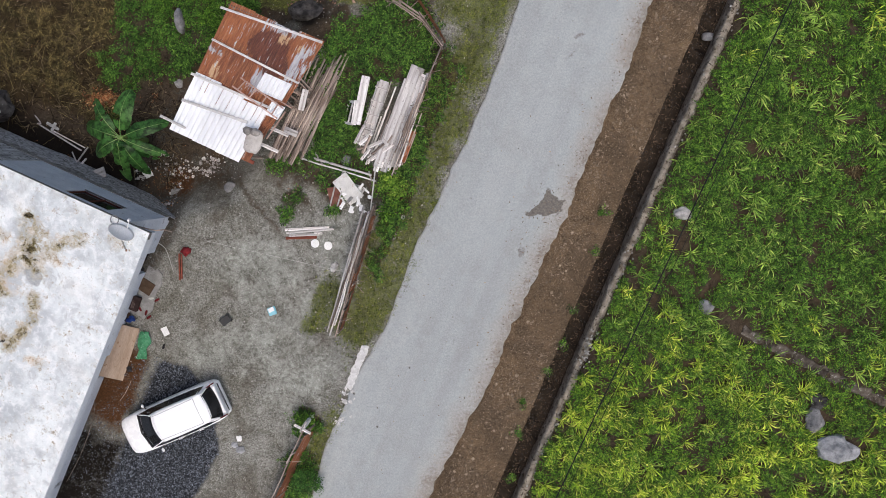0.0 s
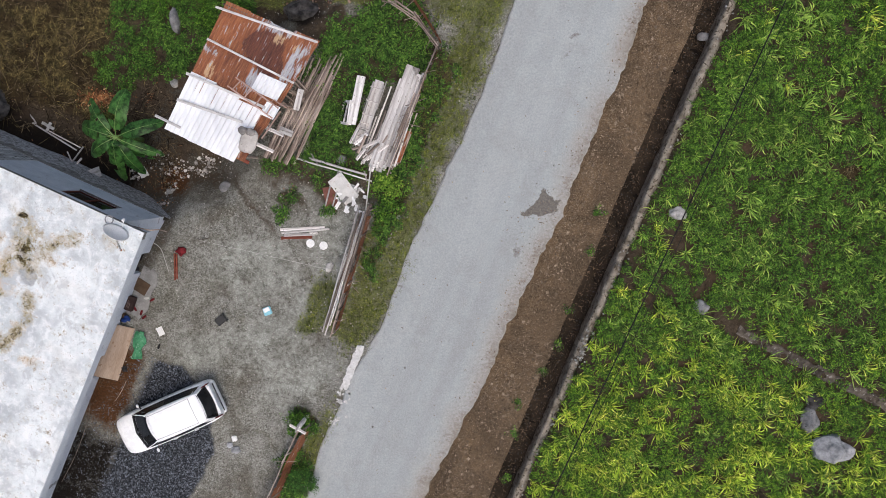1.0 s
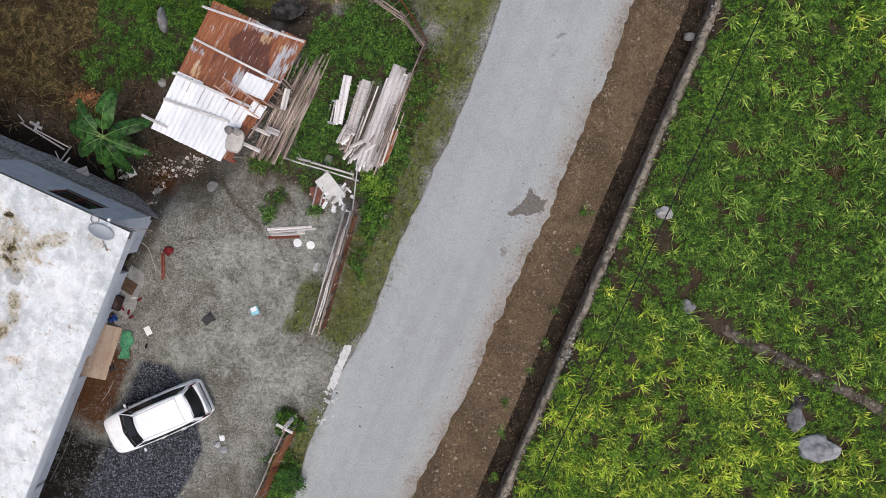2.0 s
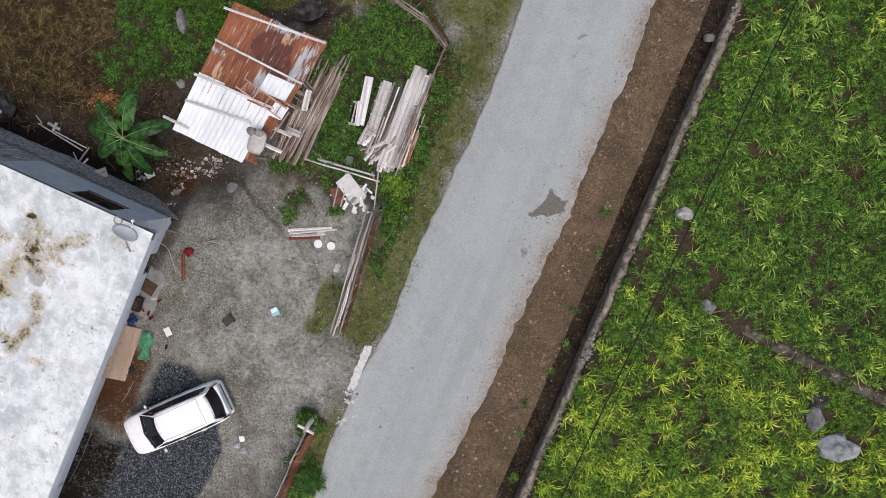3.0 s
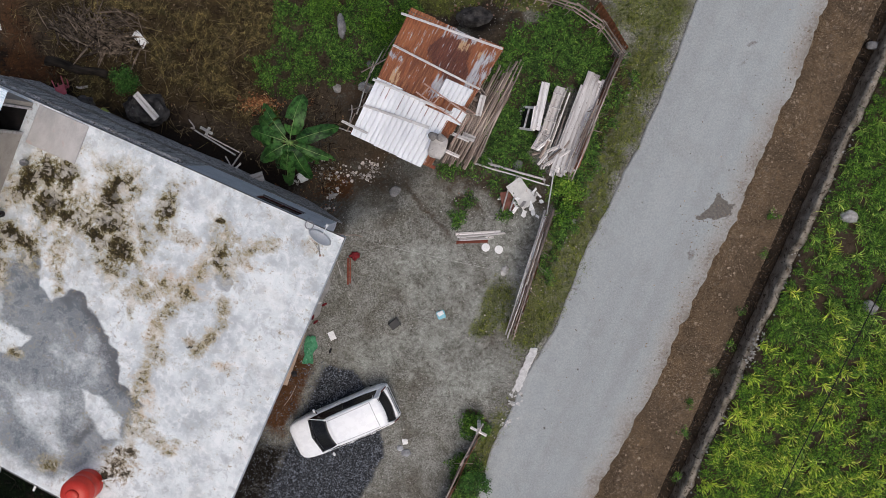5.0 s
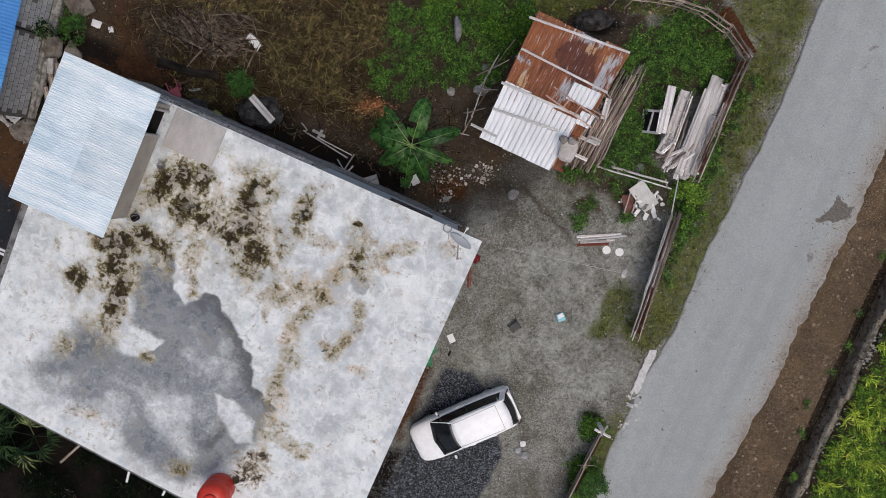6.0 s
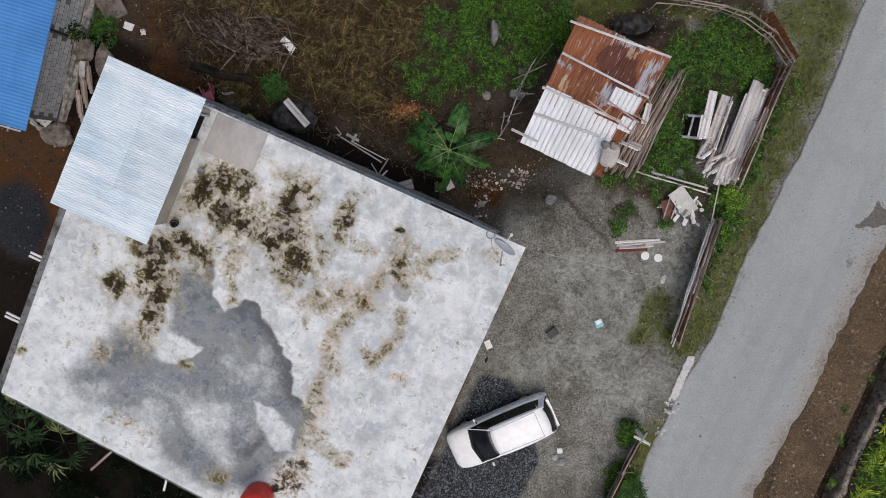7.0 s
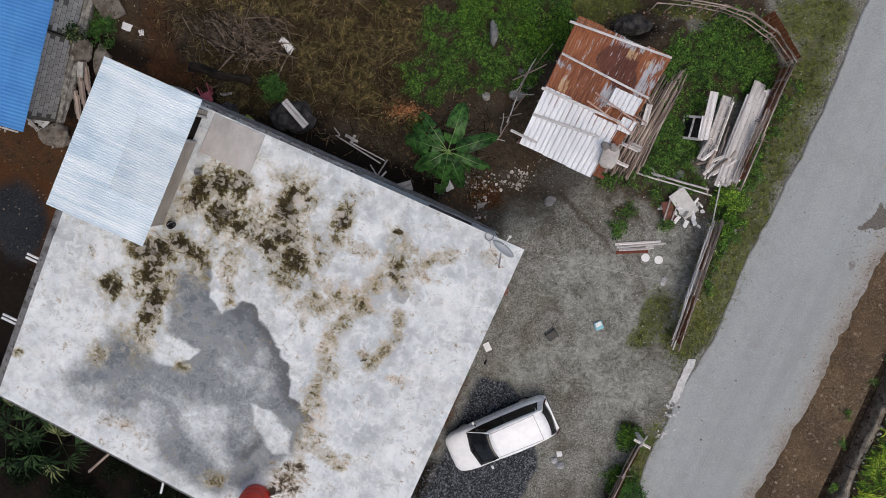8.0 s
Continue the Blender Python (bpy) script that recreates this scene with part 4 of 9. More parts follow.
dark = 0.6 * blobs(RX, RY, [(4.3, 8.0, 0.12, 0.35, -70), (4.0, 7.3, 0.10, 0.25, -60), (-2.55, -2.2, 0.22, 0.1, 0), (-2.3, -1.8, 0.2, 0.1, 10), (2.3, -0.3, 0.2, 0.3, 0)], 0.5, 0.2, 29, 0.2)
paint(road_me, "kind_a", dust, wet, dark)
tagged(attach("road", road_me), "pale grey worn concrete road with ragged edges", "road", kind="structure")

# pale concrete strip poured along the road's edge
bm = bmesh.new()
strip = bmesh.ops.create_grid(bm, x_segments=4, y_segments=44, size=0.5)
for v in bm.verts:
    u = -8.25 + v.co.y * 1.95
    w = max(0.03, 0.15 + 0.05 * noise.noise(Vector((u * 3.6, v.co.x * 3, 0.3))) + 0.06 * noise.noise(Vector((u * 11, v.co.x * 4, 1.3)))) * (1 - 0.6 * max(0.0, abs(v.co.y) * 2 - 0.75))
    px, py = road_xy(u + 0.1 * noise.noise(Vector((v.co.x * 9, 4, u))), -7.02 + v.co.x * 2 * w)
    v.co = (px, py, 0.055 + 0.012 * noise.noise(Vector((px * 4, py * 4, 0))))
r = bmesh.ops.extrude_face_region(bm, geom=bm.faces[:])
bmesh.ops.translate(bm, vec=(0, 0, -0.12), verts=[e for e in r["geom"] if isinstance(e, bmesh.types.BMVert)])
bmesh.ops.recalc_face_normals(bm, faces=bm.faces[:])
kerb = part("kerb", bm, plain("white_lime_concrete", (0.56, 0.555, 0.54), (0.76, 0.755, 0.74), 6.0, 0.9, spots=(0.3, 0.27, 0.23), vary=0.0))
tagged(kerb, "low broken strip of pale concrete along the road edge", "kerb", kind="structure")

g7 = random.Random(31)
LIME = plain("splashed_lime", (0.50, 0.495, 0.48), (0.74, 0.735, 0.72), 6.0, 0.9, vary=0.1)
for k in range(22):
    u, v = -9.25 - 1.7 * g7.random() ** 1.3, -7.05 + g7.uniform(-0.12, 0.14) + (0.45 * g7.random() if k > 12 else 0)
    bm = bmesh.new()
    r0, n_ = g7.uniform(0.025, 0.10), 9
    rim_ = [bm.verts.new((r0 * g7.uniform(0.4, 1.1) * math.cos(6.283 * i / n_), 1.5 * r0 * g7.uniform(0.4, 1.1) * math.sin(6.283 * i / n_), 0.0)) for i in range(n_)]
    bm.faces.new(rim_)
    r = bmesh.ops.extrude_face_region(bm, geom=bm.faces[:])
    bmesh.ops.translate(bm, vec=(0, 0, 0.008), verts=[e for e in r["geom"] if isinstance(e, bmesh.types.BMVert)])
    bmesh.ops.recalc_face_normals(bm, faces=bm.faces[:])
    px, py = road_xy(u, v)
    tagged(part("lime_fleck", bm, LIME, m=pose(px, py, 0.056 if v > -6.95 else 0.004, 0, 0, g7.uniform(0, 360))), "thin splash of dried white lime by the road edge", "lime", "lime splashes")

# ---- the drain: a wet dark bed, a thin concrete lip and a masonry wall on the field side ----
du, dv = np.meshgrid(np.arange(-60, 60.1, 0.15), np.linspace(0.14, 1.06, 9))
du, dv = du.ravel(), dv.ravel()
dx, dy = road_xy(du, dv)
dz = -0.92 + 0.10 * (fbm(dx / 0.35, dy / 0.35, 45) - 0.5) + 0.12 * smooth(0.24, 0.12, dv)
BED = plain("wet_black_silt", (0.020, 0.015, 0.011), (0.050, 0.037, 0.026), 1.3, 0.85, fine=34, bump=0.8, vary=0.0, spots=(0.010, 0.008, 0.007), spot_at=0.58)
tagged(attach("drain_bed", mesh_np("drain_bed", np.stack([dx, dy, dz], -1), grid_faces(len(np.arange(-60, 60.1, 0.15)), 9), BED, True)), "dark wet silted bed of the roadside drain", "drain", kind="structure")

wu = np.arange(-60, 60.1, 0.07)
prof = [(0.84, -1.0), (0.88, -0.5), (0.90, -0.10), (0.94, -0.01), (1.00, 0.02), (1.06, 0.015), (1.12, 0.02), (1.18, 0.0), (1.24, -0.05), (1.30, -0.14), (1.31, -0.5)]
WU, WI = np.meshgrid(wu, np.arange(len(prof)))
WU, WI = WU.ravel(), WI.ravel().astype(int)
pv, pz = np.array([p[0] for p in prof])[WI], np.array([p[1] for p in prof])[WI]
bite = smooth(0.60, 0.70, fbm(WU / 1.6, WU * 0 + 2, 51)) + blob(WU, WU * 0, -4.0, 0, 1.3, 1.0) + blob(WU, WU * 0, -8.4, 0, 1.4, 1.0)
pv = pv + 0.11 + 0.09 * (fbm(WU / 0.45, pz * 2 + WI * 0.25, 52) - 0.5) + 0.08 * (fbm(WU / 2.0, WU * 0, 54) - 0.5) - 0.12 * (WI > 6) * fbm(WU / 0.5, WU * 0, 55)
pz = pz + (0.06 * (fbm(WU / 0.35, WI * 0.6, 53) - 0.5) - 0.16 * np.clip(bite, 0, 1)) * (pz > -0.4)
WX, WY = road_xy(WU, pv)
RUBBLETOP = plain("rough_rubble_crest", (0.180, 0.150, 0.115), (0.40, 0.355, 0.290), 3.0, 0.92, fine=16, bump=0.9, spots=(0.075, 0.060, 0.043), spot_at=0.56, vary=0.0)
tagged(attach("drain_wall", mesh_np("drain_wall", np.stack([WX, WY, pz], -1), grid_faces(len(wu), len(prof))[:, ::-1], RUBBLETOP)),
       "rough grey mortared wall edging the roadside drain", "wall", kind="structure")


# ---- the house ----
house = thing("house", HOUSE, "single-storey grey rendered house with a flat stained concrete roof", "house")
ZR = 3.55
# the roof slab: not quite square, its far side shorter
RC = [(0.0, 0.0), (15.75, 0.0), (15.3, 12.65), (0.0, 13.9)]


def roof_ab(i, j):
    return ((1 - i) * (1 - j) * RC[0][0] + i * (1 - j) * RC[1][0] + i * j * RC[2][0] + (1 - i) * j * RC[3][0],
            (1 - i) * (1 - j) * RC[0][1] + i * (1 - j) * RC[1][1] + i * j * RC[2][1] + (1 - i) * j * RC[3][1])


ni, nj = 330, 280
I, J = np.meshgrid(np.linspace(0, 1, ni), np.linspace(0, 1, nj))
I, J = I.ravel(), J.ravel()
RA, RB = roof_ab(I, J)
qx, qy = RA + 0.7 * (fbm(RA / 0.9, RB / 0.9, 101, 5) - 0.5), RB + 0.7 * (fbm(RA / 0.9, RB / 0.9, 102, 5) - 0.5)
ex, ey = RA + 0.42 * (fbm(RA / 0.45, RB / 0.45, 103, 5) - 0.5), RB + 0.42 * (fbm(RA / 0.45, RB / 0.45, 104, 5) - 0.5)
POND = [(11.1, 6.2), (10.7, 5.3), (10.0, 5.1), (9.6, 6.2), (9.0, 6.5), (8.4, 5.9), (7.9, 5.9), (7.2, 6.5), (6.4, 7.0), (6.0, 7.2), (5.6, 8.4), (5.1, 8.4), (4.4, 8.8), (4.6, 9.4), (4.5, 10.1), (5.3, 11.6), (6.5, 12.9), (7.6, 12.9), (9.1, 12.6), (9.4, 12.1), (10.1, 11.4), (11.0, 11.6), (12.4, 11.6), (13.1, 11.4), (13.4, 11.0), (12.7, 9.9), (12.4, 8.8), (11.3, 8.8), (10.6, 9.2), (9.8, 9.0), (9.1, 8.1), (10.5, 7.9), (10.9, 7.0)]
wet0 = poly_inside(ex, ey, POND, 0.10 + 0.45 * smooth(9.5, 11.5, RA) + 0.35 * smooth(9.5, 11.0, RB))
isle = np.maximum.reduce([0.26 * poly_inside(qx, qy, [(9.6, 11.6), (9.2, 9.9), (7.6, 9.3), (6.2, 10.6), (5.8, 11.9), (7.0, 12.7), (8.4, 12.4)], 0.8),
                          0.72 * poly_inside(ex, ey, [(9.0, 10.9), (8.8, 10.2), (7.5, 9.7), (6.8, 11.2), (6.2, 11.6), (6.7, 12.3), (7.8, 11.6)], 0.35),
                          0.95 * poly_inside(ex, ey, [(6.7, 9.2), (5.7, 9.2), (4.9, 9.6), (4.8, 10.3), (5.4, 10.7), (6.1, 9.9)], 0.12),
                          0.55 * poly_inside(qx, qy, [(8.5, 8.1), (7.5, 7.6), (6.4, 7.7), (6.2, 8.2), (7.0, 8.7), (8.1, 8.7)], 0.3),
                          0.36 * poly_inside(qx, qy, [(8.6, 7.2), (7.2, 7.3), (6.5, 8.0), (6.2, 9.0), (6.8, 9.4), (8.4, 9.2)], 0.6),
                          0.45 * blobs(qx, qy, [(9.6, 11.2, 0.7, 0.5, 0), (11.8, 10.9, 0.8, 0.3, 10), (6.9, 7.4, 0.7, 0.3, -30)], 0.8)])
wet_r = np.clip(wet0 * np.clip(0.50 + 1.10 * fbm(qx / 1.7, qy / 1.7, 109, 5), 0, 1) - isle * (0.45 + 0.9 * fbm(RA / 0.4, RB / 0.4, 108)), 0, 1)
inner = poly_inside(ex, ey, POND, 0.7)
rim = np.clip(2 - 2 * inner, 0, 1) * (inner > 0.45) * smooth(9.2, 8.0, RA) * smooth(9.4, 8.4, RB)
rim = np.maximum(rim, 0.8 * blobs(qx, qy, [(5.9, 10.5, 0.25, 0.9, -15), (6.3, 7.6, 0.3, 0.6, 30)], 0.6))
MOSS = [(11.2, 2.8, 0.40, 0.80), (10.8, 2.3, 0.50, 0.60), (10.3, 3.2, 0.50, 0.60), (10.1, 2.0, 0.45, 0.45), (9.6, 3.4, 0.35, 0.30), (8.4, 3.7, 0.50, 0.35), (7.3, 3.7, 0.55, 0.55), (12.0, 5.4, 0.70, 0.50), (11.0, 4.9, 0.75, 0.35), (11.9, 6.3, 0.36, 0.55),
        (11.3, 7.3, 0.33, 0.80), (13.0, 7.2, 0.33, 0.50), (8.3, 2.2, 0.50, 0.55), (8.2, 1.6, 0.40, 0.40), (8.2, 3.0, 0.45, 0.45), (6.2, 1.6, 0.24, 0.37), (4.5, 1.3, 0.22, 0.16), (3.8, 2.5, 0.30, 0.24)]
MOSS2 = [(14.0, 6.5, 0.15, 0.16), (5.5, 4.3, 0.36, 0.16), (4.4, 4.2, 0.35, 0.22), (4.5, 6.8, 0.30, 0.38), (4.7, 8.4, 0.22, 0.36), (3.9, 9.3, 0.24, 0.42), (3.3, 9.8, 0.25, 0.25), (6.8, 12.4, 0.42, 0.25), (9.6, 8.8, 0.38, 0.25),
         (12.6, 9.7, 0.40, 0.50), (15.3, 11.0, 0.22, 0.20), (6.1, 5.5, 0.16, 0.33), (2.7, 9.6, 0.16, 0.12), (9.0, 3.0, 0.41, 0.24), (6.8, 2.7, 0.24, 0.16), (6.3, 4.7, 0.16, 0.30)]
moss_r = np.maximum(0.62 * blobs(qx, qy, MOSS, 0.8), 0.31 * blobs(qx, qy, MOSS2, 0.75)) + 0.04 * blobs(RA, RB, [(9.6, 3.0, 3.4, 2.4), (12.0, 6.0, 1.6, 1.8)], 0.6)
tan_r = 0.66 * blobs(qx, qy, [(4.3, 3.3, 0.45, 0.85), (2.9, 2.1, 0.60, 0.30), (3.6, 6.0, 0.50, 0.25), (2.2, 6.3, 0.50, 0.25), (11.1, 11.9, 0.70, 0.33), (8.2, 2.3, 0.85, 1.0), (10.4, 2.7, 0.95, 1.05), (11.1, 6.8, 0.50, 1.05),
                              (5.3, 4.2, 0.95, 0.55), (4.4, 4.0, 0.7, 0.6), (6.3, 4.9, 0.5, 0.6), (5.0, 5.9, 0.45, 1.0), (11.5, 5.2, 1.25, 0.5), (4.4, 11.3, 0.75, 0.65), (4.4, 9.0, 0.33, 1.0), (5.2, 2.4, 0.6, 0.37), (1.0, 0.9, 0.35, 0.5)], 0.8)
RUNS = [[(4.0, 1.5), (4.2, 2.9), (4.6, 4.2), (5.0, 5.8), (4.7, 6.9), (4.9, 8.4), (4.4, 9.6), (4.3, 11.2)], [(7.0, 3.7), (6.4, 4.3), (6.1, 5.2), (5.2, 4.4), (4.3, 3.5)], [(2.3, 1.4), (3.9, 2.3)], [(2.9, 10.0), (4.3, 9.5)],
        [(9.5, 4.2), (9.4, 5.2), (8.9, 6.0)], [(3.4, 6.2), (2.9, 4.8), (3.2, 4.0)]]
for run in RUNS:
    tan_r = np.maximum(tan_r, 0.50 * trail(qx, qy, run, 0.65))
    moss_r = np.maximum(moss_r, 0.24 * trail(ex, ey, run, 0.4))
halo = blobs(qx, qy, [(a, b, 1.8 * c + 0.15, 1.8 * d + 0.15) for a, b, c, d in MOSS], 1.0) * smooth(0.35, 0.62, fbm(RA / 0.8, RB / 0.8, 105, 5))
moss_r, tan_r = np.maximum(moss_r, 0.40 * halo), np.maximum(tan_r, 0.62 * halo)
bare_r = blobs(ex, ey, [(3.4, 3.2, 0.38, 0.40, 0)], 0.5)
dirt_r = 0.56 * blobs(qx, qy, [(4.5, 11.3, 0.50, 0.55), (4.6, 11.9, 0.45, 0.33), (4.3, 10.7, 0.33, 0.30), (4.1, 11.6, 0.3, 0.3)], 0.8)
rz = ZR + 0.035 * (fbm(RA / 1.6, RB / 1.6, 107) - 0.5) - 0.03 * wet0
edge = np.minimum.reduce([I * 15.5, (1 - I) * 15.5, J * 13.2, (1 - J) * 13.2])
rz = rz + 0.04 * (1 - smooth(0.10, 0.22, edge)) * (J > 0.5) + 0.03 * (1 - smooth(0.08, 0.2, edge)) * (I > 0.97)
roof_me = mesh_np("roof", np.stack([RA, RB, rz], -1), grid_faces(ni, nj), ROOF, True)
paint(roof_me, "kind_a", wet_r, moss_r, tan_r)
paint(roof_me, "kind_b", bare_r, dirt_r, rim)
roof_me.flip_normals()
roof = attach("roof", roof_me, house, "stained pale concrete roof with dark damp patches")


def slab_edge(name, c0, c1, z0, z1, thick, mat, label=""):
    """A straight upright band between two corners, its outer face on the line."""
    (a0, b0), (a1, b1) = c0, c1
    d = Vector((a1 - a0, b1 - b0, 0))
    ln = d.length
    bm = box_bm(0, ln, 0, thick, z0, z1, bevel=0.02)
    return part(name, bm, mat, house, label, m=Matrix.Translation((a0, b0, 0)) @ Matrix.Rotation(math.atan2(d.y, d.x), 4, "Z"))


slab_edge("fascia", RC[0], RC[1], 3.30, 3.525, 0.3, CONCRETE)
slab_edge("fascia", RC[1], RC[2], 3.10, 3.525, 0.3, CONCRETE)
slab_edge("fascia", RC[2], RC[3], 3.20, 3.525, 0.3, CONCRETE)
slab_edge("fascia", RC[3], RC[0], 3.02, 3.525, 0.25, PLASTER, "blue-grey plastered deep roof edge")
bm = box_bm(0.0, 12.66, -0.30, -0.004, 3.22, 3.50, bevel=0.02)
part("ledge", bm, LEDGE, house, "stained grey drip ledge", m=Matrix.Translation((RC[1][0], RC[1][1], 0)) @ Matrix.Rotation(math.atan2(RC[2][1] - RC[1][1], RC[2][0] - RC[1][0]), 4, "Z"))
bm = box_bm(0.0, 15.3, -0.13, -0.004, 3.24, 3.49, bevel=0.02)
part("ledge", bm, LEDGE, house, "stained grey drip ledge", m=Matrix.Translation((RC[2][0], RC[2][1], 0)) @ Matrix.Rotation(math.atan2(RC[3][1] - RC[2][1], RC[3][0] - RC[2][0]), 4, "Z"))
bm = box_bm(0.3, 15.2, 0.3, 12.5, 3.30, 3.47)
part("roof_underside", bm, CONCRETE, house)
# outer walls; the long front wall stands back under the overhang
WIN_A0, WIN_A1, WIN_Z0, WIN_Z1 = 2.0, 3.75, 1.55, 2.95
bm = bmesh.new()
box(bm, 0.95, WIN_A0, 0.02, 0.2, -0.1, 3.30), box(bm, WIN_A1, 6.5, 0.02, 0.2, -0.1, 3.30)
box(bm, WIN_A0, WIN_A1, 0.02, 0.2, -0.1, WIN_Z0), box(bm, WIN_A0, WIN_A1, 0.02, 0.2, WIN_Z1, 3.30)
part("wall", bm, PLASTER, house, "blue-grey plastered end wall")
part("wall", box_bm(6.5, 15.3, 0.02, 0.2, -0.1, 3.30), STAINED, house, "bare end wall with black rain streaks")
part("wall_base", box_bm(0.96, 15.35, -0.012, 0.019, -2.9, 0.12), STONEWALL, house, "rubble foot of the end wall")
bm = bmesh.new()
box(bm, 0.95, 1.13, 0.2, 1.6, -0.3, 3.30), box(bm, 0.95, 1.13, 2.5, 6.2, -0.3, 3.30), box(bm, 0.95, 1.13, 7.2, 13.2, -0.3, 3.30)
box(bm, 0.95, 1.13, 1.6, 2.5, 2.05, 3.30), box(bm, 0.95, 1.13, 6.2, 7.2, 2.05, 3.30)
part("wall", bm, PLASTER, house)
part("wall", box_bm(15.0, 15.2, 0.2, 12.3, -2.9, 3.30), CONCRETE, house)
part("wall", box_bm(0.95, 15.0, 12.2, 12.4, -2.0, 3.30), CONCRETE, house)
part("inner_wall", box_bm(5.6, 5.75, 0.2, 12.2, -0.1, 3.30), DARKROOM, house)
part("inner_floor", box_bm(1.13, 15.0, 0.2, 12.2, -0.2, -0.02), DARKROOM, house)
win = part("window", box_bm(WIN_A0 - 0.03, WIN_A1 + 0.03, 0.0, 0.07, WIN_Z0 - 0.05, WIN_Z0, bevel=0.008), CONCRETE, house, "unglazed window with a brown timber frame")
for a in (WIN_A0, (WIN_A0 + WIN_A1) / 2 - 0.03, WIN_A1 - 0.06):
    part("frame", box_bm(a, a + 0.06, 0.06, 0.14, WIN_Z0, WIN_Z1, bevel=0.006), WINFRAME, win)
for z in (WIN_Z0, WIN_Z1 - 0.06):
    part("frame", box_bm(WIN_A0 + 0.06, WIN_A1 - 0.06, 0.07, 0.13, z, z + 0.06, bevel=0.006), WINFRAME, win)
part("pane", box_bm(WIN_A0 + 0.06, WIN_A1 - 0.06, 0.095, 0.10, WIN_Z0 + 0.06, WIN_Z1 - 0.06), GLASS, win)
# stone footing that the end wall stands on
bm = bmesh.new()
bmesh.ops.create_grid(bm, x_segments=220, y_segments=12, size=0.5)
for v in bm.verts:
    a, t = 0.75 + (v.co.x + 0.5) * 14.6, v.co.y + 0.5
    jag = noise.noise(Vector((a * 1.7, t * 3, 2))) * 0.12 + noise.noise(Vector((a * 5, t * 9, 1))) * 0.07
    led = 0.13 + 0.05 * noise.noise(Vector((a * 0.8, 3, 1)))
    if t < 0.4:
        v.co = (a, 0.03 - t * 0.8 * led + 0.3 * jag * led, -0.20 + jag * 0.5)
    else:
        v.co = (a, 0.03 - 0.32 * led - (t - 0.4) * 0.10 + jag * led, -0.20 - (t - 0.4) * 4.6 + jag * 0.4)
bmesh.ops.recalc_face_normals(bm, faces=bm.faces[:])
FOOTING = plain("pale_rubble_footing", (0.26, 0.252, 0.245), (0.62, 0.615, 0.61), 6.0, 0.92, fine=20, bump=0.9, spots=(0.06, 0.055, 0.05), spot_at=0.56, vary=0.0)
part("footing", bm, FOOTING, house, "rough rubble footing with broken edge")
# broken course of concrete that stands out below the slab along the back of the end wall
bm = bmesh.new()
bmesh.ops.create_grid(bm, x_segments=170, y_segments=3, size=0.5)
for v in bm.verts:
    a, t = 6.7 + (v.co.x + 0.5) * 8.5, v.co.y + 0.5
    out = 0.10 + 0.06 * noise.noise(Vector((a * 1.1, 5, 1))) + 0.07 * noise.noise(Vector((a * 4.3, 2, 6)))
    v.co = (a, 0.018 - t * max(0.02, out), 2.95 + 0.05 * noise.noise(Vector((a * 3, t * 4, 3))) - 0.05 * t)
r = bmesh.ops.extrude_face_region(bm, geom=bm.faces[:])
bmesh.ops.translate(bm, vec=(0, 0, -0.28), verts=[e for e in r["geom"] if isinstance(e, bmesh.types.BMVert)])
bmesh.ops.recalc_face_normals(bm, faces=bm.faces[:])
part("course", bm, FOOTING, house, "broken rough concrete course below the roof slab")
# low concrete apron in front of the door
bm = bmesh.new()
bmesh.ops.create_grid(bm, x_segments=10, y_segments=14, size=0.5)
for v in bm.verts:
    rag = noise.noise(Vector((v.co.x * 5, v.co.y * 6, 8))) * 0.16
    v.co = (0.93 - (v.co.x + 0.5) * (0.72 + rag), 2.2 + (v.co.y + 0.5) * 2.1 + rag, 0.045)
r = bmesh.ops.extrude_face_region(bm, geom=bm.faces[:])
bmesh.ops.translate(bm, vec=(0, 0, -0.25), verts=[e for e in r["geom"] if isinstance(e, bmesh.types.BMVert)])
bmesh.ops.recalc_face_normals(bm, faces=bm.faces[:])
apron = part("pavement", bm, CONCRETE, m=HOUSE.copy())
tagged(apron, "small dirty concrete apron before the house door", "pavement", kind="structure")


def corrugated(bm, corner, across, along, n_waves, depth, rows=2, up=Vector((0, 0, 1)), sharp=False, thick=0.0):
    """A corrugated sheet from a corner: waves across, straight ribs along."""
    per = 4 if sharp else 6
    n = n_waves * per
    grid = []
    for j in range(rows + 1):
        line = []
        for i in range(n + 1):
            k = i % per
            h = (0.0, 0.15, 1.0, 0.15)[k] if sharp else 0.5 - 0.5 * math.cos(2 * math.pi * k / per)
            p = corner + across * (i / n) + along * (j / rows) + up * (h * depth)
            line.append(bm.verts.new(p))
        grid.append(line)
    for j in range(rows):
        for i in range(n):
            bm.faces.new((grid[j][i], grid[j][i + 1], grid[j + 1][i + 1], grid[j + 1][i]))
    return bm


def beam_bm(p, q, w, h, bevel=0.008):
    """A squared timber from p to q."""
    p, q = Vector(p), Vector(q)
    d = q - p
    bm = box_bm(0, d.length, -w / 2, w / 2, -h / 2, h / 2, bevel=bevel)
    LAID[id(bm)] = Matrix.Translation(p) @ d.to_track_quat("X", "Z").to_matrix().to_4x4()
    return bm


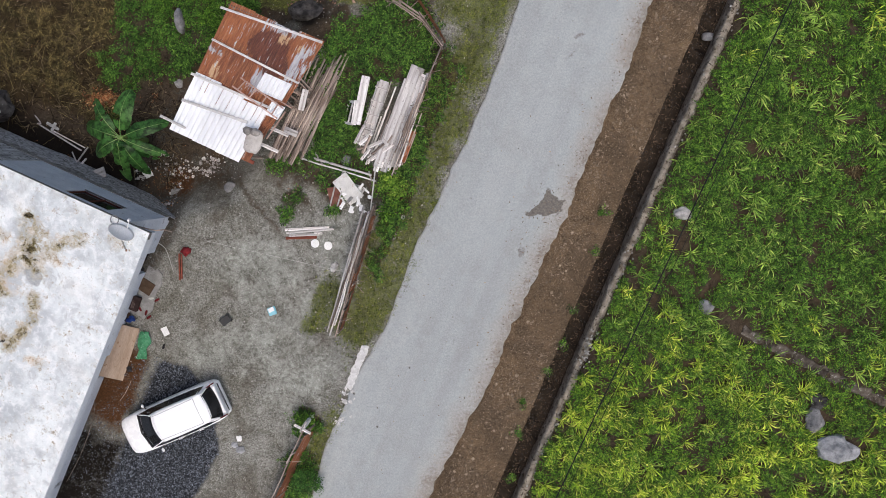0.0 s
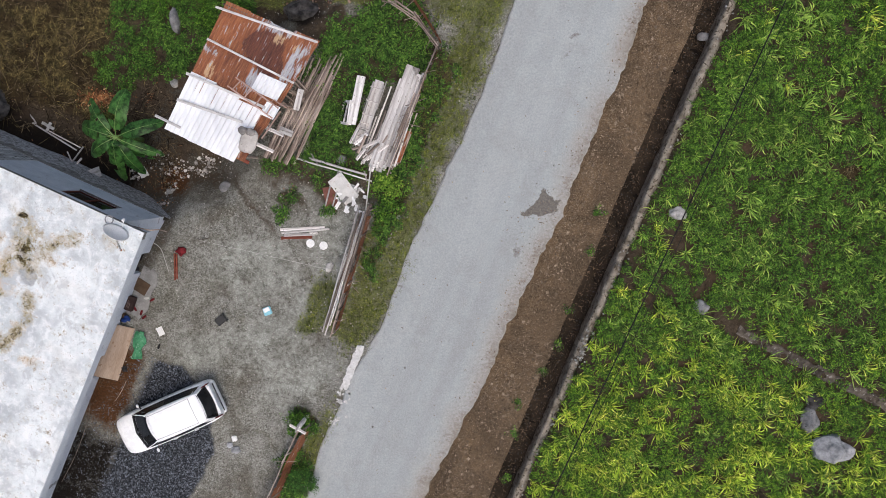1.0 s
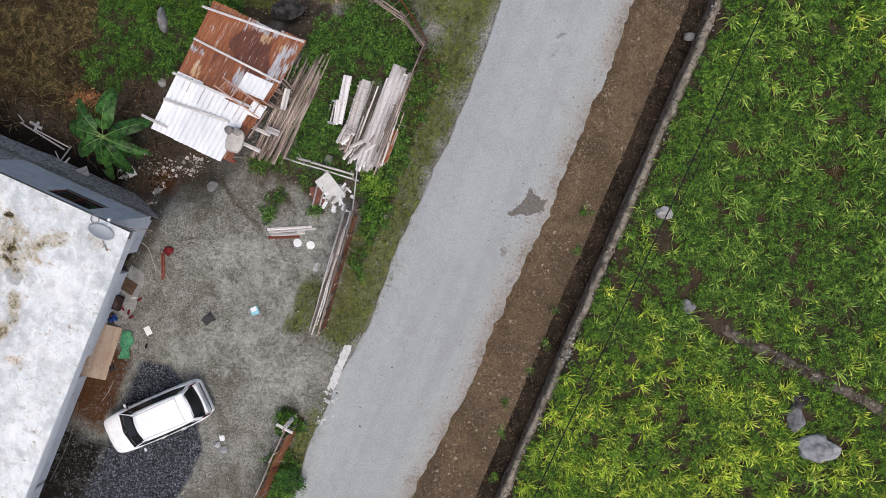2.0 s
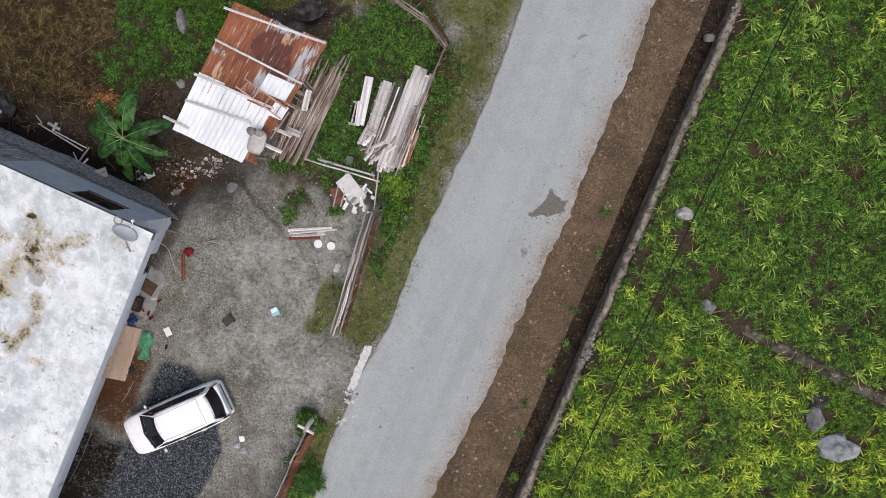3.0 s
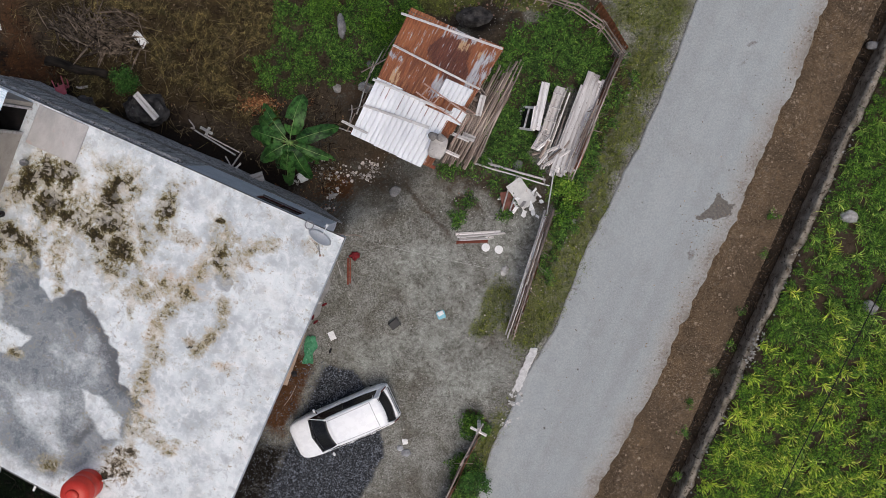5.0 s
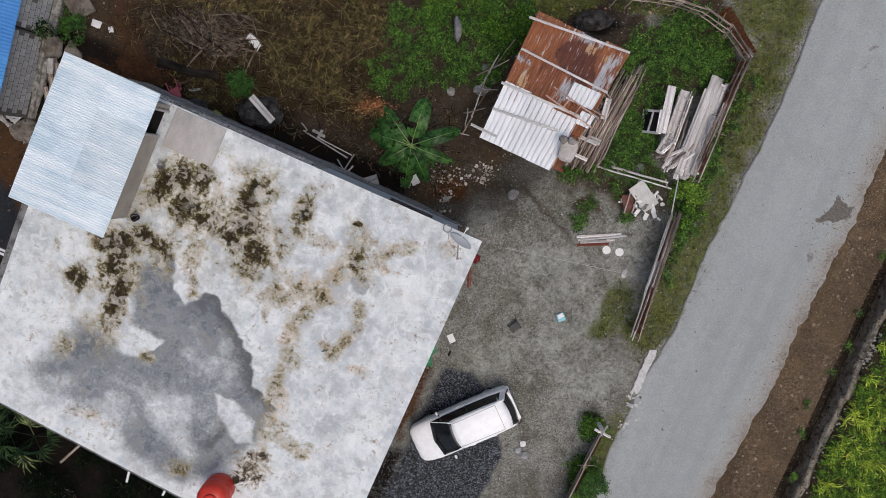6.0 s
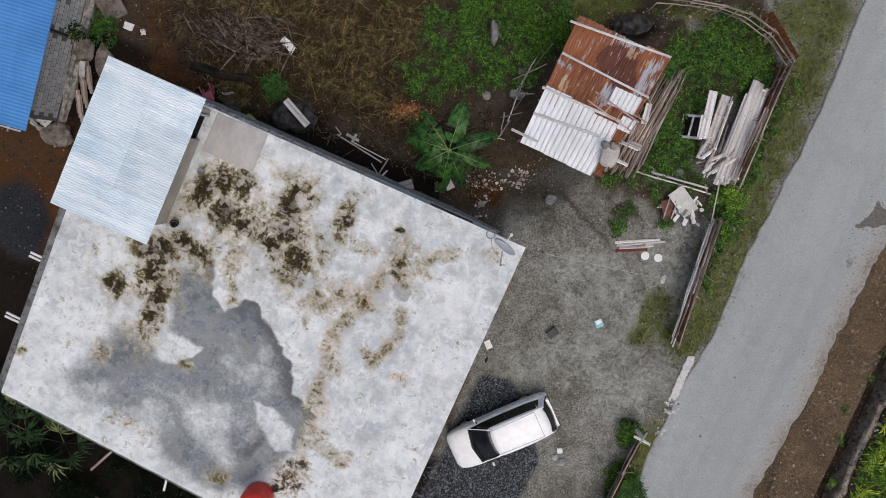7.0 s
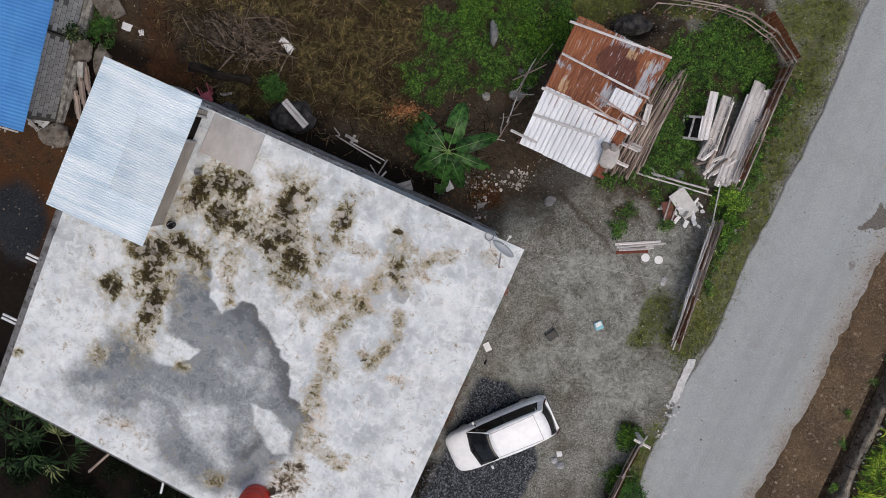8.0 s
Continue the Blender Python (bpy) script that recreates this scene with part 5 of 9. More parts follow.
# stairwell head on the roof
stair = part("stairwell", box_bm(12.12, 12.27, 1.32, 4.45, ZR - 0.03, 5.95), CREAM, house, "buff rendered stairwell head under a zinc roof")
part("wall", box_bm(14.6, 14.75, 0.1, 4.45, ZR - 0.03, 5.95), CREAM, stair)
part("wall", box_bm(12.27, 14.6, 4.30, 4.45, ZR - 0.03, 5.95), CREAM, stair)
part("wall", box_bm(12.15, 14.6, 0.1, 0.25, ZR - 0.03, 5.95), CREAM, stair)
part("stair_floor", box_bm(12.27, 14.6, 0.25, 4.3, ZR - 0.02, ZR + 0.03), DARKROOM, stair)
for b in (0.27, 1.22):
    part("door_frame", box_bm(12.10, 12.24, b, b + 0.09, ZR, 5.5, bevel=0.01), BOARD, stair)
part("door_frame", box_bm(12.10, 12.24, 0.27, 1.31, 5.5, 5.6, bevel=0.01), BOARD, stair)
part("door", box_bm(0, 0.9, -0.02, 0.02, ZR + 0.03, 5.45, bevel=0.006, m=Matrix.Translation((12.3, 0.34, 0)) @ Matrix.Rotation(radians(8), 4, "Z")), BOARD, stair, "weathered open plank door")
rows4 = 4
for k in range(rows4):
    b0, b1 = -0.30 + k * 5.06 / rows4, -0.30 + (k + 1) * 5.06 / rows4 + 0.05
    for s0, s1, lift in ((11.60, 13.45, 0.0), (13.3, 14.96, 0.012)):
        bm = bmesh.new()
        corrugated(bm, Vector((s0, b0, 6.17 + lift + 0.006 * k)), Vector((0, b1 - b0, 0)), Vector((s1 - s0, 0, 0)), 16, 0.022, 2)
        bmesh.ops.recalc_face_normals(bm, faces=bm.faces[:])
        part("roof_sheet", bm, ZINC, stair, soft=True)
for a in (11.9, 13.3, 14.7):
    part("rafter", box_bm(a, a + 0.07, -0.2, 4.7, 6.06, 6.155), BOARD, stair)
for a in (12.12, 14.6):
    part("wall_plate", box_bm(a, a + 0.14, 0.1, 4.45, 5.95, 6.06), BOARD, stair)

# fibre-cement landing sheet on the roof beside the stair door
bm = box_bm(9.98, 11.9, 0.06, 1.52, ZR + 0.005, ZR + 0.06, bevel=0.01)
tagged(part("landing_sheet", bm, plain("fibre_cement", (0.40, 0.385, 0.375), (0.55, 0.53, 0.515), 1.6, 0.85, stretch=(1, 0.6, 1), spots=(0.44, 0.37, 0.34)), m=HOUSE @ pose(0, 0, 0, 0, 0, 0)), "grey fibre-cement sheet lying on the flat roof", "sheet")


# ---- the shed of old roofing sheets ----
# roof corners: the far end is lower
SW3, SE3, NE3, NW3 = Vector((-11.20, 4.23, 1.36)), Vector((-8.20, 2.92, 1.42)), Vector((-5.42, 7.66, 0.72)), Vector((-9.00, 9.14, 0.74))


def shed_pt(i, j, lift=0.0):
    """A place on the shed roof: i across from the west side, j from the south edge."""
    p = SW3.lerp(SE3, i).lerp(NW3.lerp(NE3, i), j)
    return p + Vector((0, 0, lift))


PALEBATTEN = plain("pale_grey_batten", (0.50, 0.49, 0.48), (0.74, 0.73, 0.72), 5.0, 0.85, fine=34, stretch=(0.12, 1.3, 1.3), vary=0.12, spots=(0.36, 0.33, 0.31))
shed = thing("shed", Matrix.Identity(4), "low open shed roofed with rusty and white corrugated sheets", "shed")


def shed_sheet(i0, i1, j0, j1, lift, mat, waves, depth=0.03, sharp=False, seed=0, label=""):
    bm = bmesh.new()
    per = 6
    n, rows = waves * per, 16
    rnd = random.Random(seed)
    skew, drop = rnd.uniform(-0.006, 0.006), rnd.uniform(0, 0.02)
    grid, at = [], []
    for j in range(rows + 1):
        t = j / rows
        line = []
        for i in range(n + 1):
            k = i % per
            at.append((i0 + (i1 - i0) * i / n, j0 + (j1 - j0) * t))
            h = (1.0, 1.0, 1.0, 1.0, 0.75, -1.1)[k] if sharp else 0.5 - 0.5 * math.cos(2 * math.pi * k / per)
            p = shed_pt(i0 + (i1 - i0) * i / n + skew * t, j0 + (j1 - j0) * t, lift + h * depth - drop * t)
            p.z += 0.02 * noise.noise(p * 1.3)
            line.append(bm.verts.new(p))
        grid.append(line)
    for a, b in zip(grid, grid[1:]):
        for i in range(n):
            bm.faces.new((a[i], a[i + 1], b[i + 1], b[i]))
    ob = part("roof_sheet", bm, mat, shed, label, soft=not sharp)
    if mat is RUST:
        I, J = np.array(at).T
        paint(ob.data, "wear", blobs(I, J, [(0.56, 0.80, 0.20, 0.13), (0.70, 0.70, 0.14, 0.10), (0.42, 0.79, 0.08, 0.06)], 0.25),
              blobs(I, J, [(0.92, 0.78, 0.11, 0.16), (0.60, 0.97, 0.16, 0.05), (0.08, 0.64, 0.08, 0.03), (0.62, 0.55, 0.09, 0.11)], 0.5) * 0.62,
              blobs(I, J, [(0.17, 0.50, 0.08, 0.06), (0.64, 0.90, 0.07, 0.05), (0.86, 0.88, 0.06, 0.04)], 0.6) * 0.7)
    return ob


for k in range(4):
    shed_sheet(0.25 * k - 0.005, 0.25 * k + 0.262, 0.60 + 0.01 * (k % 2), 1.0 - 0.008 * (k % 3), 0.010 * (k % 2), RUST, 10, 0.028, seed=k, label="rust-red corrugated sheet")
    shed_sheet(0.25 * k - 0.005, 0.25 * k + 0.262, 0.33 - 0.04 * (k % 2), 0.67, 0.036 + 0.010 * (k % 2), RUST, 10, 0.028, seed=10 + k, label="rust-red corrugated sheet")
shed_sheet(0.84, 1.0, 0.02, 0.36, 0.02, RUST, 6, 0.028, seed=21)
for k in range(3):
    shed_sheet(0.30 * k - 0.004, 0.30 * k + 0.305, 0.0 - 0.004 * k, 0.445 - 0.022 * k, 0.085 + 0.008 * (k % 2), WHITE_SHEET, 5, 0.035, True, seed=30 + k, label="white ribbed roof sheet")
shed_sheet(0.66, 0.97, 0.50, 0.635, 0.16, WHITE_SHEET, 6, 0.03, True, seed=40, label="loose white ribbed sheet offcut")
shed_sheet(0.88, 1.04, 0.37, 0.47, 0.15, WHITE_SHEET, 3, 0.03, True, seed=41)
# timbers laid on the roof and the frame below
for (i0, j0), (i1, j1), w, mat, lift in (((-0.06, 0.93), (1.005, 0.985), 0.09, PALEBATTEN, 0.10), ((0.0, 0.70), (1.02, 0.66), 0.085, PALEBATTEN, 0.12), ((-0.04, 0.42), (0.90, 0.425), 0.10, PALEBATTEN, 0.17),
                                       ((-0.01, 0.225), (0.76, 0.27), 0.11, PALEBATTEN, 0.17), ((-0.16, 0.06), (0.17, 0.055), 0.10, PALEBATTEN, 0.17)):
    part("batten", beam_bm(shed_pt(i0, j0, lift), shed_pt(i1, j1, lift), w, 0.05), mat, shed, "grey weathered roof batten")
for j, i0, i1, mat in ((0.17, 0.93, 1.22, BOARD), (0.30, 0.98, 1.22, BOARD), (0.03, 0.83, 1.05, REDWOOD), (0.02, -0.02, 0.05, REDWOOD)):
    part("beam_end", beam_bm(shed_pt(i0, j, -0.02), shed_pt(i1, j, -0.02), 0.13, 0.07), mat, shed)
for i, j in ((0.03, 0.05), (0.95, 0.05), (0.03, 0.5), (0.97, 0.5), (0.05, 0.96), (0.95, 0.96)):
    p = shed_pt(i, j, 0.0)
    part("post", tube_bm((p.x, p.y, gz(p.x, p.y) - 0.1), (p.x, p.y, p.z), 0.055, 0.05, 7, 0.01, 3, 5), POLE, shed)
for j in (0.03, 0.33, 0.64, 0.97):
    part("purlin", beam_bm(shed_pt(-0.02, j, -0.035), shed_pt(1.02, j, -0.035), 0.06, 0.06), POLE, shed)
part("back_board", beam_bm(shed_pt(0.02, 0.08, -0.75), shed_pt(0.02, 0.95, -0.55), 0.03, 0.5), POLE, shed)

# ladder of red-brown battens lying across the roof
ladder = thing("ladder", Matrix.Identity(4), "crude reddish timber ladder lying on the shed roof", "ladder")
la, lb, lc, ld = Vector((-8.72, 5.86, 1.52)), Vector((-6.98, 4.66, 1.62)), Vector((-8.42, 6.18, 1.46)), Vector((-6.76, 5.04, 1.58))
FADEDRED = plain("faded_red_batten", (0.44, 0.27, 0.215), (0.62, 0.47, 0.41), 5.0, 0.8, stretch=(0.2, 1, 1))
part("rail", beam_bm(la, lb, 0.055, 0.05), FADEDRED, ladder)
part("rail", beam_bm(lc, ld, 0.055, 0.05), FADEDRED, ladder)
for t in (0.12, 0.38, 0.62, 0.88):
    part("rung", beam_bm(la.lerp(lb, t) + Vector((0, 0, 0.045)), lc.lerp(ld, t) + Vector((0, 0, 0.045)), 0.05, 0.035), FADEDRED, ladder)
tagged(part("batten", beam_bm((-6.64, 4.92, 1.70), (-7.37, 3.90, 1.70), 0.055, 0.04), FADEDRED), "faded red timber batten resting on the shed roof", "batten")
tagged(part("batten", beam_bm((-6.95, 5.35, 1.50), (-6.45, 5.05, 1.52), 0.05, 0.04), FADEDRED), "short faded red batten on the shed roof", "batten")
# a sack and two stones that weigh the sheets down
bm = bmesh.new()
bmesh.ops.create_icosphere(bm, subdivisions=3, radius=1)
for v in bm.verts:
    d = v.co.normalized()
    q = lambda c, e: math.copysign(abs(c) ** e, c)
    k = 1 + 0.10 * noise.noise(d * 2.2) + 0.05 * noise.noise(d * 6)
    v.co = Vector((q(d.x, 0.6) * 0.33 * k, q(d.y, 0.6) * 0.46 * k, q(d.z, 0.8) * 0.14 * k))
tagged(part("sack", bm, SACK, soft=True, m=pose(-7.86, 3.80, 1.74, 0, -4, -18)), "pale woven sack weighing down the shed roof", "sack")
for k, (x, y) in enumerate(((-8.02, 4.18), (-7.74, 4.12))):
    tagged(part("stone", stone_bm(0.17, 0.17, 0.11, 3 + k), plain("sandy_stone", (0.24, 0.22, 0.205), (0.40, 0.375, 0.35), 6.0, 0.9), soft=True, m=pose(x, y, 1.86, 0, 0, 30 * k)), "grey stone lying on a sack on the shed roof", "stone", "stones on the shed roof")

# ---- poles stacked beside the shed ----
rnd = random.Random(4)
for k in range(48):
    t = (k % 16) / 15
    lo, hi = Vector((-7.65 + 1.10 * t, 3.40 - 0.28 * t, 0)), Vector((-6.05 + 1.45 * t, 6.75 + 0.25 * t, 0))
    d = (hi - lo).normalized()
    lo, hi = lo - d * rnd.uniform(-0.5, 0.3), hi + d * rnd.uniform(-1.3, 0.45)
    layer = k // 16
    z = 0.05 + 0.08 * layer + rnd.uniform(0, 0.05)
    r = rnd.uniform(0.028, 0.046)
    jig = Vector((rnd.uniform(-0.13, 0.13), rnd.uniform(-0.06, 0.06), 0))
    bm = tube_bm(lo + jig + Vector((0, 0, z)), hi - jig + Vector((0, 0, z + rnd.uniform(-0.03, 0.05))), r, r * 0.75, 7, 0.02, 5, k)
    tagged(part("pole", bm, POLE, soft=True), "long dry brown pole stacked beside the shed", "pole", "poles stacked by the shed")
for k in range(8):
    a = Vector((-6.35 + 0.06 * k + rnd.uniform(-0.1, 0.1), 5.0 + 0.12 * k, 0.32))
    an = radians(rnd.uniform(130, 175))
    b = a + Vector((math.cos(an), math.sin(an), 0.25)) * rnd.uniform(0.7, 1.3)
    tagged(part("short_pole", tube_bm(a, b, 0.04, 0.035, 7, 0.01, 2, k), POLE, soft=True), "short dry stake laid across the pole stack", "pole", "short stakes")
for k, (p, q) in enumerate((((-6.15, 5.85, 0.6), (-6.35, 5.05, 0.6)), ((-6.95, 4.32, 0.75), (-6.45, 4.12, 0.75)))):
    tagged(part("board", beam_bm(p, q, 0.24, 0.04), BOARD), "short pale board end lying on the poles", "board", "short boards")

# ---- lumber and formwork heap by the bend in the fence ----
rnd = random.Random(9)
lo0, hi0 = Vector((-3.38, 2.94, 0.42)), Vector((-1.95, 6.82, -0.02))
ax = (hi0 - lo0).normalized()
sd = Vector((ax.y, -ax.x, 0)).normalized()
# across at the south end, across at the north end, layer, cut off at the south and at the north, width
PLANKS = ((0.02, 0.00, 4, 0.0, 0.0, 0.27), (0.20, 0.20, 4, 0.25, 0.15, 0.20), (-0.10, -0.13, 3, 0.5, 0.6, 0.16), (0.38, 0.36, 3, 0.1, 0.3, 0.24), (0.12, 0.10, 3, 0.0, 0.1, 0.22), (0.54, 0.44, 3, 1.0, 0.2, 0.20),
          (0.02, -0.02, 2, -0.2, 0.9, 0.20), (0.30, 0.26, 2, -0.1, 0.0, 0.26), (0.62, 0.50, 2, 0.2, 0.4, 0.22), (0.48, 0.60, 1, 0.6, 0.1, 0.20), (0.76, 0.62, 1, 0.3, 1.1, 0.17), (0.16, 0.12, 1, 0.1, 0.3, 0.24), (0.42, 0.36, 1, 0.0, 0.2, 0.24), (-0.06, 0.02, 1, 0.2, 0.5, 0.22))
for e0, e1, layer, c0, c1, w in PLANKS:
    up = Vector((0, 0, 0.06 * layer))
    p = lo0 + sd * e0 + ax * c0 + up
    q = hi0 + sd * e1 - ax * c1 + up * 0.9 + Vector((0, 0, 0.16 + rnd.uniform(-0.02, 0.03)))
    tagged(part("plank", beam_bm(p, q, w, 0.045, 0.01), BOARD), "long weathered grey plank in the lumber heap", "plank", "planks in the lumber heap")
for k in range(9):
    p = lo0 + sd * (-0.14 - 0.05 * k + rnd.uniform(-0.05, 0.05)) + ax * rnd.uniform(-0.15, 0.35) + Vector((0, 0, 0.10 - 0.02 * k))
    q = p + ax * rnd.uniform(1.2, 3.1) + sd * rnd.uniform(-0.05, 0.12) + Vector((0, 0, -0.06))
    tagged(part("slat", beam_bm(p, q, 0.06, 0.035), BOARD if k % 3 else POLE), "narrow grey slat in the lumber heap", "slat", "slats in the lumber heap")
for k in range(13):
    p = Vector((-3.95 + rnd.uniform(-0.30, 0.55), 3.45 + rnd.uniform(-0.35, 0.55), 0.42 + 0.025 * k))
    an = radians(rnd.uniform(15, 72))
    q = p + Vector((math.cos(an), math.sin(an), 0.10)) * rnd.uniform(0.5, 1.15)
    tagged(part("board_end", beam_bm(p, q, rnd.uniform(0.05, 0.13), 0.03), BOARD if k % 4 else POLE), "broken grey board end in the lumber heap", "board", "board ends")
for k in range(6):
    p = lo0 + sd * (0.62 + 0.06 * k) + ax * (-0.1 + 0.12 * k) + Vector((0, 0, -0.10))
    tagged(part("lath", beam_bm(p, p + ax * rnd.uniform(1.0, 2.2) + Vector((0, 0, 0.05)), 0.05, 0.03), POLE), "dark brown lath beside the lumber heap", "lath", "laths by the lumber heap")
bm = bmesh.new()
corrugated(bm, lo0 + sd * 0.60 + ax * 0.5 + Vector((0, 0, -0.02)), sd * 0.34, ax * 1.3 + Vector((0, 0, -0.1)), 4, 0.03, 3)
tagged(part("rusty_sheet", bm, RUST, soft=True), "rusty corrugated sheet propped by the lumber", "sheet")


def trough(p, q, w, h, name, label):
    """A formwork box: a bottom board, two side boards and cross ties."""
    t = thing(name, Matrix.Identity(4), label, "formwork")
    p, q = Vector(p), Vector(q)
    a = (q - p).normalized()
    s = Vector((a.y, -a.x, 0)).normalized()
    up = Vector((0, 0, 1))
    part("bottom_board", beam_bm(p, q, w, 0.035), BOARD, t)
    for e in (-1, 1):
        part("side_board", beam_bm(p + s * (e * (w / 2 + 0.02)) + up * h / 2, q + s * (e * (w / 2 + 0.02)) + up * h / 2 - a * 0.1, 0.035, h), BOARD, t)
    n = 4
    for i in range(n):
        c = p.lerp(q, (i + 0.4) / n) + up * (h + 0.02)
        part("tie", beam_bm(c - s * (w * 0.68), c + s * (w * 0.68), 0.05, 0.03), BOARD, t)
    return t


trough((-3.76, 4.18, 0.42), (-3.12, 6.22, 0.40), 0.36, 0.18, "formwork_box", "weathered timber formwork box among the weeds")
trough((-4.02, 3.75, 0.34), (-3.66, 4.75, 0.34), 0.26, 0.14, "formwork_box", "short weathered formwork box by the lumber heap")
tagged(part("plank", beam_bm((-4.12, 4.52, 0.92), (-3.76, 6.34, 0.84), 0.33, 0.045, 0.01), BOARD), "broad pale plank resting on a timber frame", "plank")
tagged(part("plank", beam_bm((-4.24, 4.50, 0.86), (-4.10, 5.42, 0.86), 0.20, 0.05, 0.01), BOARD), "short pale plank resting on a timber frame", "plank")
for k, (x, y) in enumerate(((-4.05, 4.75), (-3.82, 6.1))):
    tagged(part("prop", beam_bm((x, y, gz(x, y) - 0.05), (x + 0.02, y, 0.85), 0.07, 0.06), BOARD), "upright grey timber prop under a plank", "prop", "props under the plank")
# a two-light window frame leaning on the plank
wa, wb, wc = Vector((-4.78, 4.60, -0.12)), Vector((-4.56, 5.52, -0.12)), Vector((-4.24, 4.47, 0.90))
wx, wy = (wc - wa).normalized(), (wb - wa).normalized()
wz = wx.cross(wy).normalized()
wl, wd = (wc - wa).length, (wb - wa).length
wf = thing("window_frame", Matrix(((wx.x, wy.x, wz.x, wa.x), (wx.y, wy.y, wz.y, wa.y), (wx.z, wy.z, wz.z, wa.z), (0, 0, 0, 1))), "old grey two-light timber window frame leaning on planks", "frame")
for x0, x1, y0, y1 in ((0, wl, 0, 0.09), (0, wl, wd - 0.09, wd), (0, 0.09, 0.09, wd - 0.09), (wl - 0.09, wl, 0.09, wd - 0.09), (wl * 0.5 - 0.04, wl * 0.5 + 0.04, 0.09, wd - 0.09)):
    part("rail", box_bm(x0, x1, y0, y1, 0, 0.07, bevel=0.008), BOARD, wf)
for x0, x1 in ((0.09, wl * 0.5 - 0.04), (wl * 0.5 + 0.04, wl - 0.09)):
    part("pane", box_bm(x0, x1, 0.09, wd - 0.09, 0.02, 0.03), GLASS, wf, "dark dusty pane")
for k in range(4):
    x = -3.62 + 0.12 * k
    tagged(part("stake", tube_bm((x, 4.5 + 0.2 * k, 0.3), (x + 0.40, 5.9 + 0.1 * k, 0.4), 0.022, 0.02, 6, 0.01, 2, k), BOARD), "thin grey stake in the lumber heap", "stake", "thin stakes")


# ---- fences of poles and rusty sheets ----
def fence(name, pts, h, label, rail_z=(0.45, 1.2), sheets=(), gap=1.15, lean=(0, 0), twigs=0, seed=1, rails_side=-1):
    f = thing(name, Matrix.Identity(4), label, "fence")
    rnd = random.Random(seed)
    pts = [Vector((x, y, 0)) for x, y in pts]
    lens = [(b - a).length for a, b in zip(pts, pts[1:])]
    total = sum(lens)

    def at(d):
        for a, b, l in zip(pts, pts[1:], lens):
            if d <= l or b is pts[-1]:
                return a.lerp(b, min(max(d / l, 0), 1)), (b - a).normalized()
            d -= l
    ln = Vector((lean[0], lean[1], 0))
    n = max(2, round(total / gap))
    for i in range(n + 1):
        p, a = at(total * i / n)
        hh = h + rnd.uniform(-0.12, 0.2)
        b0 = Vector((p.x, p.y, gz(p.x, p.y) - 0.1))
        part("post", tube_bm(b0, b0 + ln * hh + Vector((rnd.uniform(-0.05, 0.05), rnd.uniform(-0.05, 0.05), hh + 0.1)), 0.04, 0.03, 7, 0.01, 2, seed + i), POLE, f)
    for z in rail_z:
        for (a, b) in zip(pts, pts[1:]):
            d = (b - a).normalized()
            s = Vector((d.y, -d.x, 0)) * (0.06 * rails_side)
            j = lambda: Vector((rnd.uniform(-0.03, 0.03), rnd.uniform(-0.03, 0.03), z + rnd.uniform(-0.06, 0.06))) + ln * z
            part("rail", tube_bm(a - d * 0.12 + s + j(), b + d * 0.12 + s + j(), 0.028, 0.022, 7, 0.015, 4, seed + int(z * 10)), POLE, f)
    for d0, d1, z0, z1, mat in sheets:
        k = max(1, round((d1 - d0) / 0.8))
        for i in range(k):
            (p, a), (q, _) = at(d0 + (d1 - d0) * i / k), at(d0 + (d1 - d0) * (i + 1) / k)
            s = Vector((a.y, -a.x, 0))
            off = s * (0.05 * -rails_side + rnd.uniform(0.0, 0.03))
            zz0, zz1 = z0 + rnd.uniform(-0.03, 0.03), z1 + rnd.uniform(-0.10, 0.08)
            bm = bmesh.new()
            tilt = ln * (zz1 - zz0) + s * rnd.uniform(-0.06, 0.06)
            corrugated(bm, p + off + Vector((0, 0, zz0)) + ln * zz0, (q - p) * 1.06, Vector((0, 0, zz1 - zz0)) + tilt, 9, 0.025, 3, up=s)
            part("sheet", bm, mat, f, "rusty corrugated sheet", soft=True)
    for i in range(twigs):
        p, a = at(rnd.uniform(0, total))
        s = Vector((a.y, -a.x, 0))
        z = rnd.uniform(0.3, h)
        c = p + Vector((0, 0, z)) + ln * z
        e = (a * rnd.uniform(-0.5, 0.5) + s * rnd.uniform(-1, 1) + Vector((0, 0, rnd.uniform(-0.3, 0.8)))).normalized() * rnd.uniform(0.2, 0.55)
        part("tie_stick", tube_bm(c - e, c + e, 0.014, 0.01, 5, 0.01, 1, i), POLE, f)
    return f


fence("fence", [(-3.40, 1.32), (-4.10, -1.08), (-4.80, -3.55)], 1.35, "leaning yard fence of poles and rusty sheets", (0.35, 0.85, 1.30, 1.38), ((0.3, 4.9, 0.05, 1.15, RUST),), 1.1, (0.03, -0.01), 22, 3, 1)
for k, (p, q) in enumerate((((-3.72, 1.45, 1.42), (-5.13, -3.45, 1.40)), ((-3.62, 1.2, 1.46), (-4.98, -3.2, 1.46)), ((-3.78, 0.6, 1.35), (-5.05, -3.6, 1.33)), ((-3.35, 1.5, 1.2), (-4.3, -1.5, 1.3)), ((-3.62, 1.2, 0.8), (-4.95, -3.3, 0.9)))):
    tagged(part("pole", tube_bm(p, q, 0.042, 0.03, 8, 0.03, 5, k), POLE if k % 2 else BOARD, soft=True), "long grey pole lying along the fence top", "pole", "poles on the fence")
